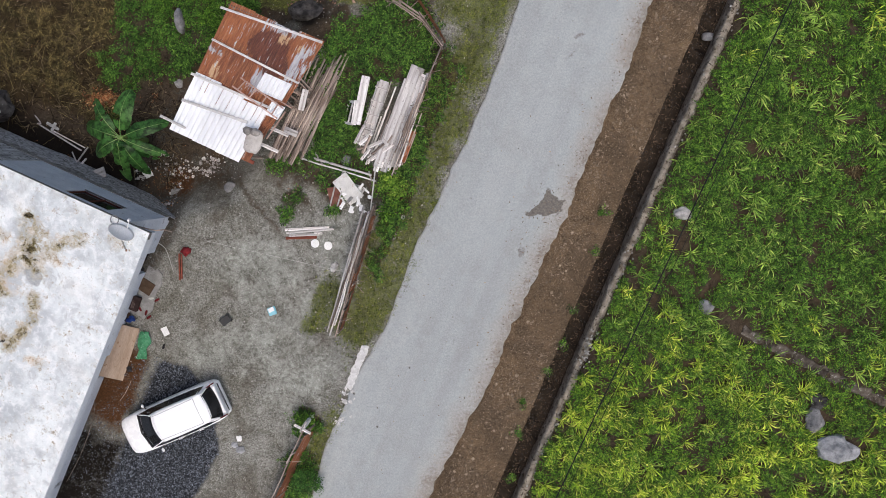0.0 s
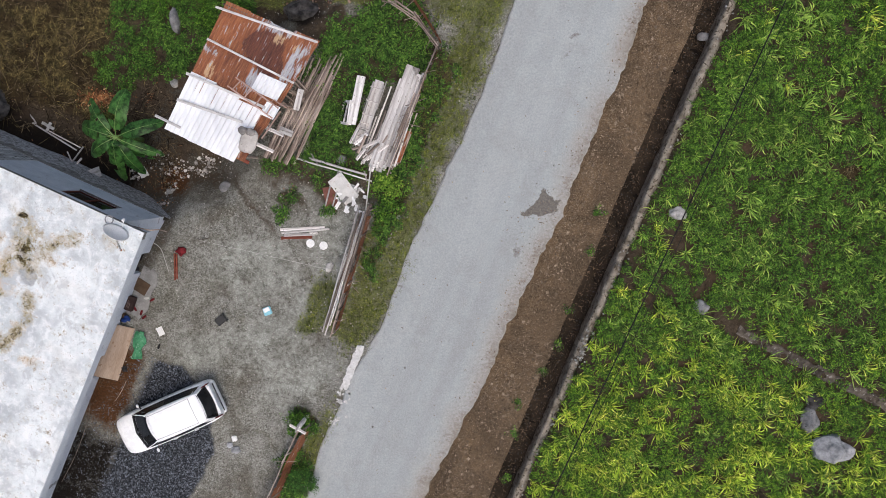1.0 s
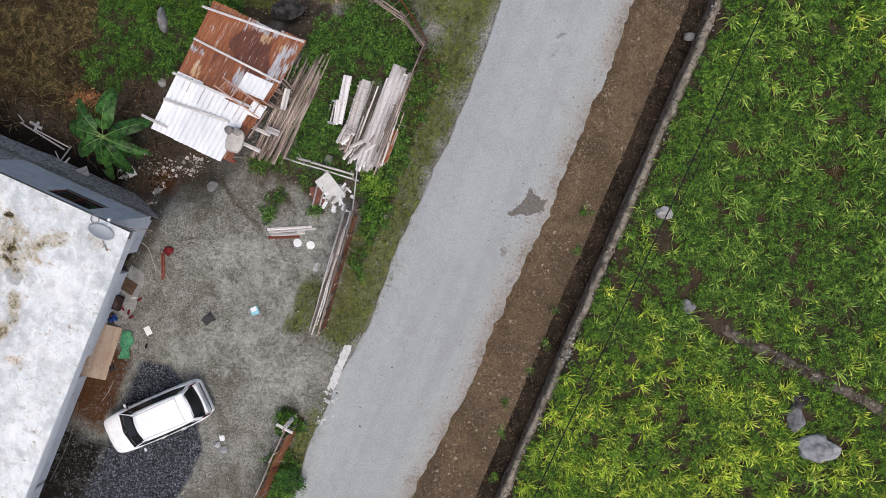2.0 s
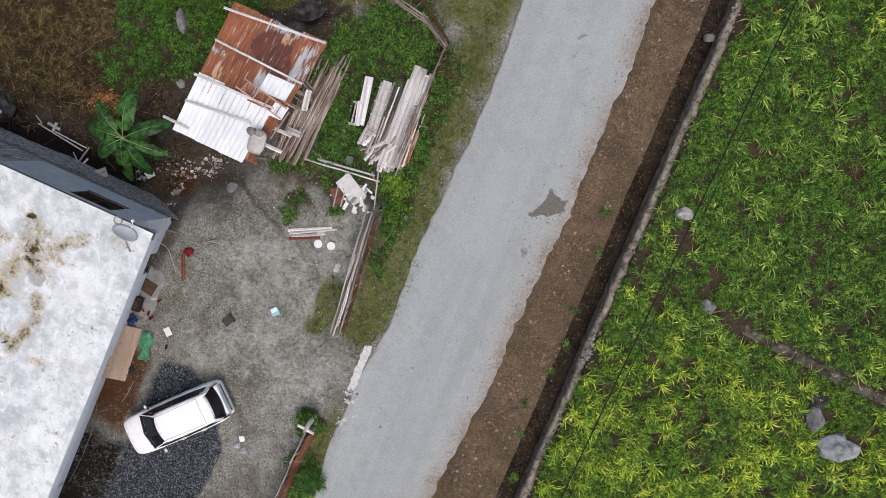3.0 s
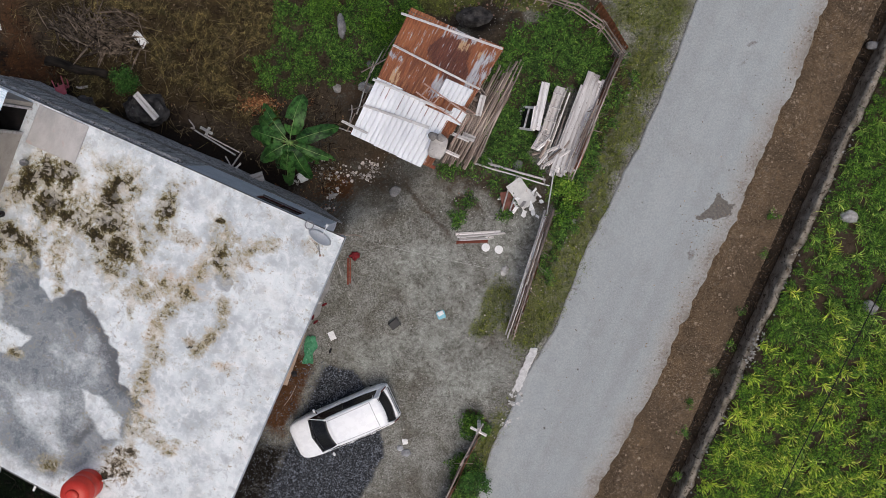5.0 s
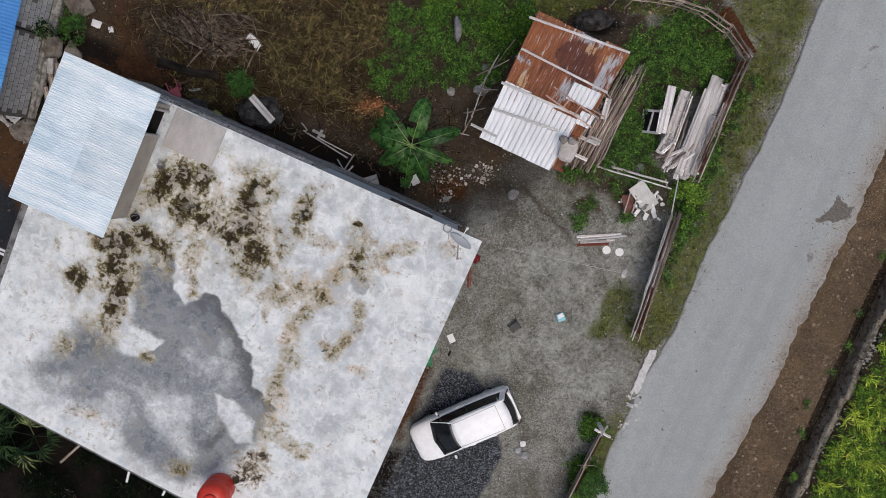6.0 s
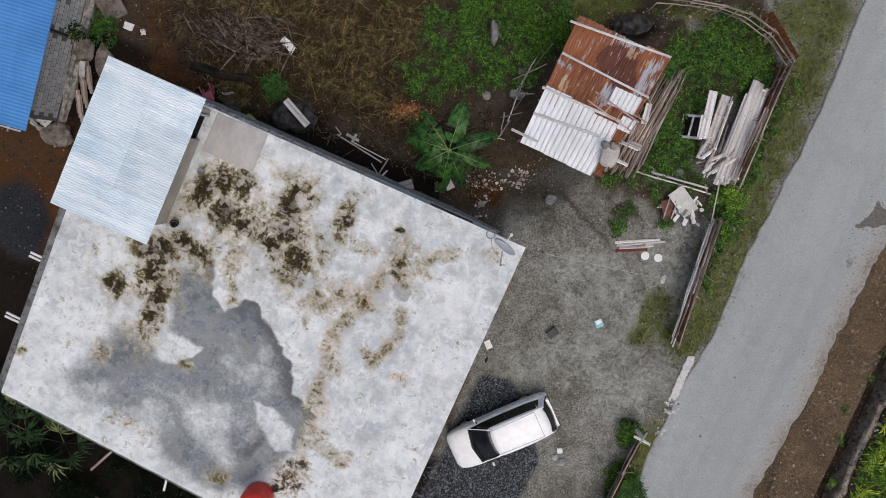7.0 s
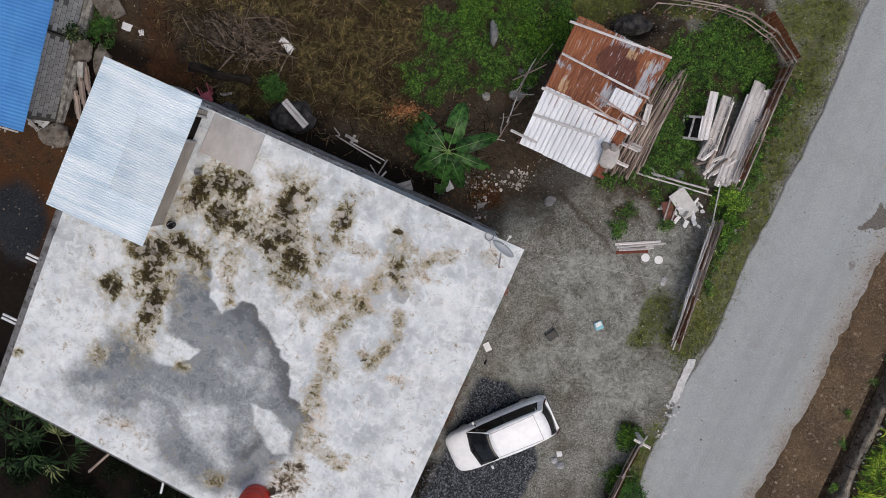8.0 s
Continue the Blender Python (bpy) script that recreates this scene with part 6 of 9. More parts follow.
tagged(part("board", beam_bm((-4.15, -0.45, 1.30), (-4.42, -1.45, 1.30), 0.22, 0.03), BOARD), "grey board nailed along the fence", "board")
fence("fence", [(-5.85, -7.6), (-6.45, -8.85), (-7.1, -10.4), (-8.2, -13.0), (-9.2, -15.2)], 1.3, "rusty sheet and pole fence beside the gateway", (0.4, 1.15, 1.22), ((0.2, 8.3, 0.05, 1.15, RUST),), 1.0, (-0.19, 0.07), 14, 5, 1)
gp = thing("gate_post", pose(-6.08, -7.28, 0), "grey timber gate post with a crosspiece", "post")
part("post", box_bm(-0.07, 0.07, -0.07, 0.07, -0.1, 1.40, bevel=0.012), BOARD, gp)
part("crosspiece", beam_bm((-0.35, 0.10, 1.42), (0.30, -0.22, 1.44), 0.10, 0.06), BOARD, gp)
part("crosspiece", beam_bm((-0.12, -0.18, 1.45), (0.15, 0.28, 1.48), 0.07, 0.05), BOARD, gp)
fence("fence", [(-5.9, 9.75), (-4.8, 9.65), (-3.7, 9.45), (-2.7, 9.12), (-1.75, 8.5), (-0.98, 7.5)], 1.15, "curved rustic fence of thin poles and sticks", (0.5, 0.85, 1.2, 1.28), (), 0.55, (0.10, 0.06), 16, 7, 1)
fence("fence", [(-0.98, 7.5), (-1.45, 6.35), (-2.05, 4.7), (-2.78, 2.75)], 1.05, "rusty sheet fence tied with thin poles", (0.35, 0.7, 1.05, 1.12), ((0.1, 2.6, 0.0, 0.95, RUST), (3.4, 4.7, 0.0, 0.8, RUST)), 0.6, (0.16, -0.06), 12, 8, 1)
for (x0, y0), (x1, y1), z1 in (((-1.90, 9.25), (-1.32, 8.42), 1.28), ((-1.36, 8.48), (-0.78, 7.58), 1.22)):
    bm = bmesh.new()
    corrugated(bm, Vector((x0, y0, 0.10)), Vector((x1 - x0, y1 - y0, 0)), Vector((0.05, 0.03, z1 - 0.10)), 7, 0.025, 3, up=Vector((0.8, 0.6, 0)))
    tagged(part("rusty_sheet", bm, RUST, soft=True), "rusty corrugated sheet standing against the curved fence", "metal sheet", "sheets against the fence")
g9 = random.Random(23)
for k in range(15):
    t = g9.uniform(0.0, 0.55)
    p = Vector((-2.82, 2.86, 0.62)).lerp(Vector((-1.62, 5.95, 0.70)), t) + Vector((g9.uniform(-0.16, 0.14), g9.uniform(-0.05, 0.05), 0.03 * k / 3))
    q = p + Vector((0.36 + g9.uniform(-0.06, 0.05), 0.93, g9.uniform(-0.05, 0.12))) * g9.uniform(0.7, 1.7)
    tagged(part("lath", beam_bm(p, q, g9.uniform(0.035, 0.06), 0.03), POLE if k % 3 else BOARD), "thin brown lath lying along the sheet fence", "lath", "laths along the fence")
tagged(part("pole", tube_bm((-3.36, 2.98, 0.9), (-3.58, 1.25, 0.75), 0.028, 0.026, 8), CORD, soft=True), "slim white pole bridging the fence gap", "pole")


# ---- the car ----
def car(m):
    c = thing("car", m, "white compact people carrier parked on dark gravel", "car")
    # lengthwise outline seen from above: station, half width at the sill, top of the lower body
    st = [(-2.21, 0.48, 0.64), (-2.18, 0.60, 0.72), (-2.09, 0.73, 0.785), (-1.92, 0.80, 0.84), (-1.65, 0.835, 0.90), (-1.4, 0.845, 0.945), (-1.15, 0.85, 0.98), (-0.6, 0.85, 1.00), (0.3, 0.855, 1.01), (1.2, 0.85, 1.02), (1.8, 0.83, 1.03), (2.05, 0.79, 1.03), (2.16, 0.70, 0.98), (2.19, 0.62, 0.86)]
    bm = bmesh.new()
    rings = []
    for x, w, h in st:
        prof = [(-w * 0.94, 0.24), (-w, 0.42), (-w * 1.0, 0.66), (-w * 0.985, h - 0.10), (-w * 0.93, h - 0.02), (-w * 0.6, h + 0.025), (0, h + 0.045), (w * 0.6, h + 0.025), (w * 0.93, h - 0.02), (w * 0.985, h - 0.10), (w, 0.66), (w, 0.42), (w * 0.94, 0.24)]
        rings.append([bm.verts.new((x, y, z)) for y, z in prof])
    for a, b in zip(rings, rings[1:]):
        for i in range(len(a) - 1):
            bm.faces.new((a[i], b[i], b[i + 1], a[i + 1]))
        bm.faces.new((a[-1], b[-1], b[0], a[0]))
    bm.faces.new(rings[0][::-1]), bm.faces.new(rings[-1])
    bmesh.ops.recalc_face_normals(bm, faces=bm.faces[:])
    body = part("body", bm, CARPAINT, c, soft=True)
    # cabin: glass all round below a painted roof
    base = [(-1.16, 0.76), (-0.62, 0.80), (0.3, 0.81), (1.3, 0.80), (1.88, 0.755), (2.12, 0.69)]
    top = [(-0.42, 0.56), (-0.2, 0.60), (0.4, 0.615), (1.15, 0.605), (1.70, 0.585), (1.88, 0.54)]

    def band(name, f0, f1, i0, i1, side, mat, out=0.0, label=""):
        bm = bmesh.new()
        a, b = [], []
        for i in range(i0, i1 + 1):
            for lst, f in ((a, f0), (b, f1)):
                x, y = base[i][0] + (top[i][0] - base[i][0]) * f, base[i][1] + (top[i][1] - base[i][1]) * f
                z = 0.99 + (1.60 - 0.99) * f + (0.02 if 1 < i < 4 else 0) * f
                lst.append(bm.verts.new((x, side * (y + out), z)))
        for k in range(len(a) - 1):
            bm.faces.new((a[k], a[k + 1], b[k + 1], b[k]))
        r = bmesh.ops.extrude_face_region(bm, geom=bm.faces[:])
        bmesh.ops.translate(bm, vec=(0, -side * 0.03, 0), verts=[e for e in r["geom"] if isinstance(e, bmesh.types.BMVert)])
        bmesh.ops.recalc_face_normals(bm, faces=bm.faces[:])
        return part(name, bm, mat, c, label)
    for side in (-1, 1):
        band("side_window", 0.05, 0.86, 0, 4, side, GLASS, label="dark tinted side window")
        band("roof_rail", 0.86, 1.0, 0, 5, side, CARPAINT, 0.003)
        (x0, y0), (x1, y1) = base[2], top[2]
        part("pillar", beam_bm((x0 + 0.05, side * (y0 + 0.004), 1.01), (x1 * 0.55 + x0 * 0.45 + 0.05, side * (y1 * 0.75 + y0 * 0.25 + 0.004), 1.46), 0.05, 0.02), CARTRIM, c)
        bm = bmesh.new()
        pts = [(base[4][0] - 0.15, base[4][1] + 0.006, 0.99), (base[5][0] - 0.02, base[5][1] + 0.05, 0.99), (top[5][0] + 0.04, top[5][1] + 0.015, 1.58), (top[4][0] - 0.05, top[4][1] + 0.01, 1.60)]
        a = [bm.verts.new((x, side * y, z)) for x, y, z in pts]
        bm.faces.new(a if side > 0 else a[::-1])
        r = bmesh.ops.extrude_face_region(bm, geom=bm.faces[:])
        bmesh.ops.translate(bm, vec=(0, -side * 0.04, 0), verts=[e for e in r["geom"] if isinstance(e, bmesh.types.BMVert)])
        bmesh.ops.recalc_face_normals(bm, faces=bm.faces[:])
        part("rear_pillar", bm, CARPAINT, c)
        part("front_pillar", beam_bm((-1.17, side * 0.74, 1.0), (-0.40, side * 0.575, 1.60), 0.035, 0.04), CARPAINT, c)
        mir = part("mirror", stone_bm(0.055, 0.085, 0.06, 0, 2, 0.0), CARPAINT, c, "white door mirror", soft=True, m=pose(-0.82, side * 0.98, 1.03))
        part("mirror_arm", beam_bm((0.02, -side * 0.02, -0.03), (0.05, -side * 0.17, -0.06), 0.05, 0.04), CARTRIM, mir)
        part("tail_light", beam_bm((2.21, side * 0.69, 0.86), (2.06, side * 0.665, 1.30), 0.045, 0.05), LAMPRED, c, "red tail light")
        part("headlight", beam_bm((-2.09, side * 0.50, 0.60), (-1.88, side * 0.70, 0.68), 0.06, 0.08), CHROME, c, "clear headlight")
        for x in (-1.32, 1.32):
            w = part("wheel", tube_bm((x, side * 0.62, 0.30), (x, side * 0.825, 0.30), 0.29, 0.29, 20), TYRE, c, "black tyre", soft=False)
            part("rim", tube_bm((x, side * 0.82, 0.30), (x, side * 0.835, 0.30), 0.19, 0.17, 14), CHROME, w, "grey alloy rim", m=w.matrix_basis.inverted())
        part("door_handle", beam_bm((-0.1, side * 0.862, 0.90), (0.12, side * 0.862, 0.91), 0.02, 0.03), CARPAINT, c)
        part("door_handle", beam_bm((0.85, side * 0.866, 0.91), (1.07, side * 0.866, 0.92), 0.02, 0.03), CARPAINT, c)
        part("sill", beam_bm((-0.95, side * 0.81, 0.27), (0.95, side * 0.815, 0.27), 0.05, 0.08), CARTRIM, c)
    # roof panel, slightly crowned, with two pressed grooves
    bm = bmesh.new()
    grid = []
    for i in range(13):
        t = i / 12
        x = -0.44 + (1.93 + 0.44) * t
        w = 0.58 + 0.035 * math.sin(t * math.pi)
        row = []
        for j in range(15):
            s = j / 14 * 2 - 1
            z = 1.605 + 0.045 * (1 - s * s) + 0.035 * math.sin(t * math.pi) - (0.010 if j in (2, 12) else 0) - 0.05 * max(0, t - 0.86) / 0.14
            xb = x - 0.09 * s * s * (1 - t) * -1 - 0.07 * s * s * t
            row.append(bm.verts.new((xb, s * w, z)))
        grid.append(row)
    for a, b in zip(grid, grid[1:]):
        for j in range(14):
            bm.faces.new((a[j], b[j], b[j + 1], a[j + 1]))
    r = bmesh.ops.extrude_face_region(bm, geom=bm.faces[:])
    bmesh.ops.translate(bm, vec=(0, 0, -0.05), verts=[e for e in r["geom"] if isinstance(e, bmesh.types.BMVert)])
    bmesh.ops.recalc_face_normals(bm, faces=bm.faces[:])
    part("roof", bm, CARPAINT, c, soft=True)

    def screen(name, x0, z0, w0, x1, z1, w1, bow, label):
        bm = bmesh.new()
        rows = []
        for i in range(5):
            t = i / 4
            row = []
            for j in range(9):
                s = j / 4 - 1
                row.append(bm.verts.new((x0 + (x1 - x0) * t + bow * s * s * (1 - 0.4 * t), s * (w0 + (w1 - w0) * t), z0 + (z1 - z0) * t + 0.02 * (1 - s * s) * t)))
            rows.append(row)
        for a, b in zip(rows, rows[1:]):
            for j in range(8):
                bm.faces.new((a[j], a[j + 1], b[j + 1], b[j]))
        r = bmesh.ops.extrude_face_region(bm, geom=bm.faces[:])
        bmesh.ops.translate(bm, vec=(0, 0, -0.02), verts=[e for e in r["geom"] if isinstance(e, bmesh.types.BMVert)])
        bmesh.ops.recalc_face_normals(bm, faces=bm.faces[:])
        return part(name, bm, GLASS, c, label, soft=True)
    ws = screen("windscreen", -1.32, 1.015, 0.76, -0.40, 1.605, 0.585, 0.15, "dark sloping windscreen")
    for y0, y1 in ((-0.55, -0.05), (0.05, 0.5)):
        part("wiper", beam_bm((-1.24, y0, 1.085), (-1.19, y1, 1.12), 0.016, 0.012), CARTRIM, ws)
    for y in (-1, 1):
        part("cowl", beam_bm((-1.335, 0, 1.04), (-1.19, y * 0.74, 1.01), 0.05, 0.03), CARTRIM, c)
    screen("rear_window", 2.17, 1.04, 0.66, 1.90, 1.59, 0.54, -0.08, "dark rear window")
    part("tailgate", beam_bm((2.17, -0.60, 0.99), (2.17, 0.60, 0.99), 0.13, 0.05, 0.02), CARPAINT, c, "white tailgate lip")
    part("bumper_slot", beam_bm((2.245, -0.60, 0.66), (2.245, 0.60, 0.66), 0.03, 0.05), CARTRIM, c)
    part("rear_bumper", box_bm(2.08, 2.24, -0.72, 0.72, 0.34, 0.60, bevel=0.06), CARPAINT, c)
    part("front_grille", box_bm(-2.20, -2.10, -0.42, 0.42, 0.36, 0.56, bevel=0.03), CARTRIM, c)
    part("plate", box_bm(2.24, 2.255, -0.22, 0.22, 0.62, 0.74), GREYTRIM, c)
    part("underbody", box_bm(-1.9, 1.9, -0.68, 0.68, 0.2, 0.4), CARTRIM, c)
    # the seam round the roof panel
    def roof_z(x, y):
        t, q = (x + 0.44) / 2.37, y / 0.6
        return 1.605 + 0.045 * (1 - q * q) + 0.035 * math.sin(t * math.pi) - 0.05 * max(0, t - 0.86) / 0.14
    for (x0, y0), (x1, y1) in (((-0.34, -0.50), (1.52, -0.53)), ((-0.34, 0.50), (1.52, 0.53)), ((1.52, -0.53), (1.52, 0.53))):
        bm = bmesh.new()
        d = Vector((x1 - x0, y1 - y0)).normalized() * 0.011
        rows = []
        for k in range(13):
            x, y = x0 + (x1 - x0) * k / 12, y0 + (y1 - y0) * k / 12
            z = roof_z(x, y) + 0.006
            rows.append([bm.verts.new((x - d.y, y + d.x, z)), bm.verts.new((x + d.y, y - d.x, z)), bm.verts.new((x + d.y, y - d.x, z - 0.03)), bm.verts.new((x - d.y, y + d.x, z - 0.03))])
        for a, b in zip(rows, rows[1:]):
            for i in range(4):
                bm.faces.new((a[i], b[i], b[(i + 1) % 4], a[(i + 1) % 4]))
        bmesh.ops.recalc_face_normals(bm, faces=bm.faces[:])
        part("roof_seam", bm, SEAM, c)
    return c


car(pose(-11.58, -7.33, 0.02, 0, 0, 25.0))


# ---- on the flat roof ----
def ring_bm(R, r, n=28, k=8):
    bm = bmesh.new()
    rows = [[bm.verts.new(((R + r * math.cos(b)) * math.cos(a), (R + r * math.cos(b)) * math.sin(a), r * math.sin(b))) for b in [2 * math.pi * j / k for j in range(k)]] for a in [2 * math.pi * i / n for i in range(n)]]
    for i in range(n):
        a, b = rows[i], rows[(i + 1) % n]
        for j in range(k):
            bm.faces.new((a[j], b[j], b[(j + 1) % k], a[(j + 1) % k]))
    return bm


def lathe_bm(profile, n=28):
    bm = bmesh.new()
    rows = [[bm.verts.new((r * math.cos(2 * math.pi * i / n), r * math.sin(2 * math.pi * i / n), z)) for i in range(n)] for r, z in profile]
    for a, b in zip(rows, rows[1:]):
        for i in range(n):
            bm.faces.new((a[i], a[(i + 1) % n], b[(i + 1) % n], b[i]))
    bm.faces.new(rows[0][::-1]), bm.faces.new(rows[-1])
    return bm


tx, ty = house_xy(5.22, 12.42)
tank = thing("water_tank", pose(tx, ty, ZR), "tall red plastic water tank standing on the roof", "tank")
part("body", lathe_bm([(0.52, 0.0), (0.55, 0.04), (0.55, 0.30), (0.565, 0.32), (0.565, 0.36), (0.55, 0.38), (0.55, 0.70), (0.565, 0.72), (0.565, 0.76), (0.55, 0.78), (0.55, 1.05), (0.50, 1.16), (0.36, 1.24), (0.22, 1.27)], 36), TANKRED, tank, soft=True)
part("lid", lathe_bm([(0.23, 1.25), (0.25, 1.26), (0.25, 1.33), (0.20, 1.36), (0.04, 1.37)], 28), TANKRED, tank, "red screw lid", soft=True)
part("outlet_pipe", tube_bm((0.5, 0.1, 0.12), (0.85, 0.2, 0.05), 0.025), WHITE, tank)

dish = thing("satellite_dish", pose(-11.95, 0.40, ZR), "white satellite dish on a leaning roof mast", "satellite dish")
bm = bmesh.new()
rows = [[bm.verts.new((0.46 * t * math.cos(a), 0.46 * t * math.sin(a), 0.11 * t * t)) for a in [2 * math.pi * i / 36 for i in range(36)]] for t in (0.03, 0.3, 0.55, 0.8, 1.0)]
for a, b in zip(rows, rows[1:]):
    for i in range(36):
        bm.faces.new((a[i], a[(i + 1) % 36], b[(i + 1) % 36], b[i]))
bm.faces.new(rows[0][::-1])
r = bmesh.ops.extrude_face_region(bm, geom=bm.faces[:])
bmesh.ops.translate(bm, vec=(0, 0, -0.015), verts=[e for e in r["geom"] if isinstance(e, bmesh.types.BMVert)])
bmesh.ops.recalc_face_normals(bm, faces=bm.faces[:])
AIM = Vector((0.55, 0.75, 0.28)).normalized()
part("reflector", bm, plain("white_enamel", (0.95, 0.95, 0.95), (0.97, 0.97, 0.97), 4.0, 0.4, vary=0.0, bump=0.0), dish, "white dish reflector", soft=True, m=Matrix.Translation((0, 0, 0.5)) @ AIM.to_track_quat("Z", "Y").to_matrix().to_4x4())
part("mast", tube_bm((-0.05, -0.62, 0.0), (-0.02, -0.05, 0.48), 0.028), CONCRETE, dish)
part("foot_plate", box_bm(-0.08, 0.0, -0.66, -0.58, 0.0, 0.02, bevel=0.004), RUST, dish)
part("feed_arm", tube_bm((0.02, 0.02, 0.08), (0.30, 0.52, 0.40), 0.016), WHITE, dish)
part("feed_horn", lathe_bm([(0.035, 0), (0.055, 0.03), (0.055, 0.10), (0.03, 0.13)], 14), WHITE, dish, m=pose(0.30, 0.52, 0.36, 20, -10, 0))
tx, ty = house_xy(1.34, 0.08)
tagged(part("cable_coil", ring_bm(0.15, 0.020), GREYTRIM, soft=True, m=pose(tx, ty, ZR + 0.06)), "coil of grey cable on the roof edge", "cable")
cu = bpy.data.curves.new("dish_cable", "CURVE")
cu.dimensions, cu.bevel_depth, cu.resolution_u = "3D", 0.008, 8
sp = cu.splines.new("NURBS")
pts = [(tx + 0.02, ty - 0.14, ZR + 0.05), (tx + 0.05, ty - 0.5, ZR + 0.02), (tx + 0.22, ty - 0.72, ZR + 0.02), (-11.97, -0.05, ZR + 0.25)]
sp.points.add(len(pts) - 1)
for q, c_ in zip(sp.points, pts):
    q.co = (*c_, 1)
sp.use_endpoint_u, sp.order_u = True, 3
cu.materials.append(GREYTRIM)
tagged(new("dish_cable", cu), "thin grey cable lying on the roof to the dish", "cable")
tx, ty = house_xy(3.62, 6.05)
tagged(part("hose_end", tube_bm((tx - 0.14, ty, ZR + 0.03), (tx + 0.10, ty + 0.08, ZR + 0.05), 0.018, 0.018, 8, 0.05, 6, 3), CABLE), "short curl of dark hose on the roof", "hose")
for k, (a, b, r) in enumerate(((11.62, 2.25, 0.12), (11.8, 4.35, 0.14))):
    tx, ty = house_xy(a, b)
    bk = thing("bucket", pose(tx, ty, ZR + 0.01, 0, 0, 40 * k), "grey plastic bucket standing by the stairwell wall", "bucket", "buckets on the roof")
    part("pail", lathe_bm([(r * 0.75, 0), (r, 0.26), (r * 1.06, 0.27), (r * 0.93, 0.262), (r * 0.7, 0.03), (0.01, 0.028)], 20), (GREYTRIM, DARKCLOTH)[k], bk, soft=True)
    part("handle", ring_bm(r * 0.9, 0.006, 20, 5), CHROME, bk, m=pose(0, 0, 0.27, 60, 0, 0))
for a, b, da, db in ((15.95, 7.55, 0.36, 0.0), (15.95, 7.69, 0.36, 0.0), (15.98, 9.98, 0.36, 0.0), (15.98, 10.12, 0.36, 0.0), (7.1, 13.35, 0.03, 0.4), (8.62, 13.45, -0.05, 0.38)):
    p, q = house_xy(a - da, b - db), house_xy(a + da, b + db)
    tagged(part("spout_pipe", tube_bm((*p, 3.40), (*q, 3.36), 0.045, 0.045, 12), WHITE), "white plastic drain spout through the roof edge", "pipe", "roof spouts")
part("roof_beam", beam_bm((12.3, 4.78, ZR + 0.03), (12.05, 4.9, ZR + 0.03), 0.05, 0.04), BOARD, house)

# a stick and loose wires about the house corner
tagged(part("stick", tube_bm((-11.90, 0.66, 3.28), (-10.53, 0.43, 3.0), 0.028, 0.02, 8, 0.04, 5, 9), POLE), "dry stick jutting from under the roof corner", "stick")
for k, pts in enumerate((((-12.7, -0.2, 0.03), (-12.17, -0.33, 0.05), (-11.94, -0.95, 0.03), (-11.80, -1.44, 0.02)),
                         ((-15.35, -6.6, 0.05), (-15.17, -7.13, 0.06), (-15.57, -8.43, 0.06), (-16.11, -9.68, 0.06), (-16.6, -10.5, 0.05)),
                         ((-13.68, -6.06, 0.05), (-13.9, -6.6, 0.07), (-14.19, -6.92, 0.05)))):
    cu = bpy.data.curves.new("wire", "CURVE")
    cu.dimensions, cu.bevel_depth, cu.resolution_u = "3D", 0.012, 8
    sp = cu.splines.new("NURBS")
    sp.points.add(len(pts) - 1)
    for q, (x, y, z) in zip(sp.points, pts):
        q.co = (x, y, gz(x, y) + z, 1)
    sp.use_endpoint_u, sp.order_u = True, 3
    cu.materials.append((CORD, POLE, POLE)[k])
    tagged(new("wire", cu), "thin pale wire lying on the ground by the house", "wire", "loose wires")

# ---- before the house door ----
def hz(x, y, extra=0.0):
    return gz(x, y) + extra


ply = beam_bm((0, 0, 0), (2.36, 0, 0), 1.25, 0.018, 0.003)
tagged(part("plywood_sheet", ply, PLYWOOD, m=Matrix(((-0.332, -0.85, -0.40, -13.81), (-0.943, 0.30, 0.14, -3.66), (0, 0.42, -0.90, 0.26), (0, 0, 0, 1)))), "worn plywood sheet leaning against the house wall", "plywood")
mat1 = box_bm(-0.30, 0.30, -0.27, 0.27, 0, 0.025, bevel=0.008)
tagged(part("doormat", mat1, CARDBOARD, m=pose(-12.93, -2.08, 0.062, 0, 0, -32)), "brown square doormat on the concrete apron", "mat")
bx = thing("carton", pose(-13.42, -2.74, 0.07, 0, 0, -20), "dark brown printed carton by the door", "box")
part("box", box_bm(-0.24, 0.24, -0.30, 0.30, 0, 0.22, bevel=0.008), DARKBROWN, bx)
for k in range(3):
    part("print", box_bm(-0.02 + 0.05 * k, 0.01 + 0.05 * k, -0.2, 0.14 - 0.05 * k, 0.219, 0.2215), plain("printed_bar", (0.12, 0.085, 0.075), (0.15, 0.11, 0.10), 8), bx)


def crumple_bm(sx, sy, sz, seed, cuts=3):
    bm = stone_bm(sx, sy, sz, seed, cuts, 0.30)
    for v in bm.verts:
        v.co += Vector((noise.noise(v.co * 9), noise.noise(v.co * 9 + Vector((5, 0, 0))), noise.noise(v.co * 7))) * 0.05
    return bm


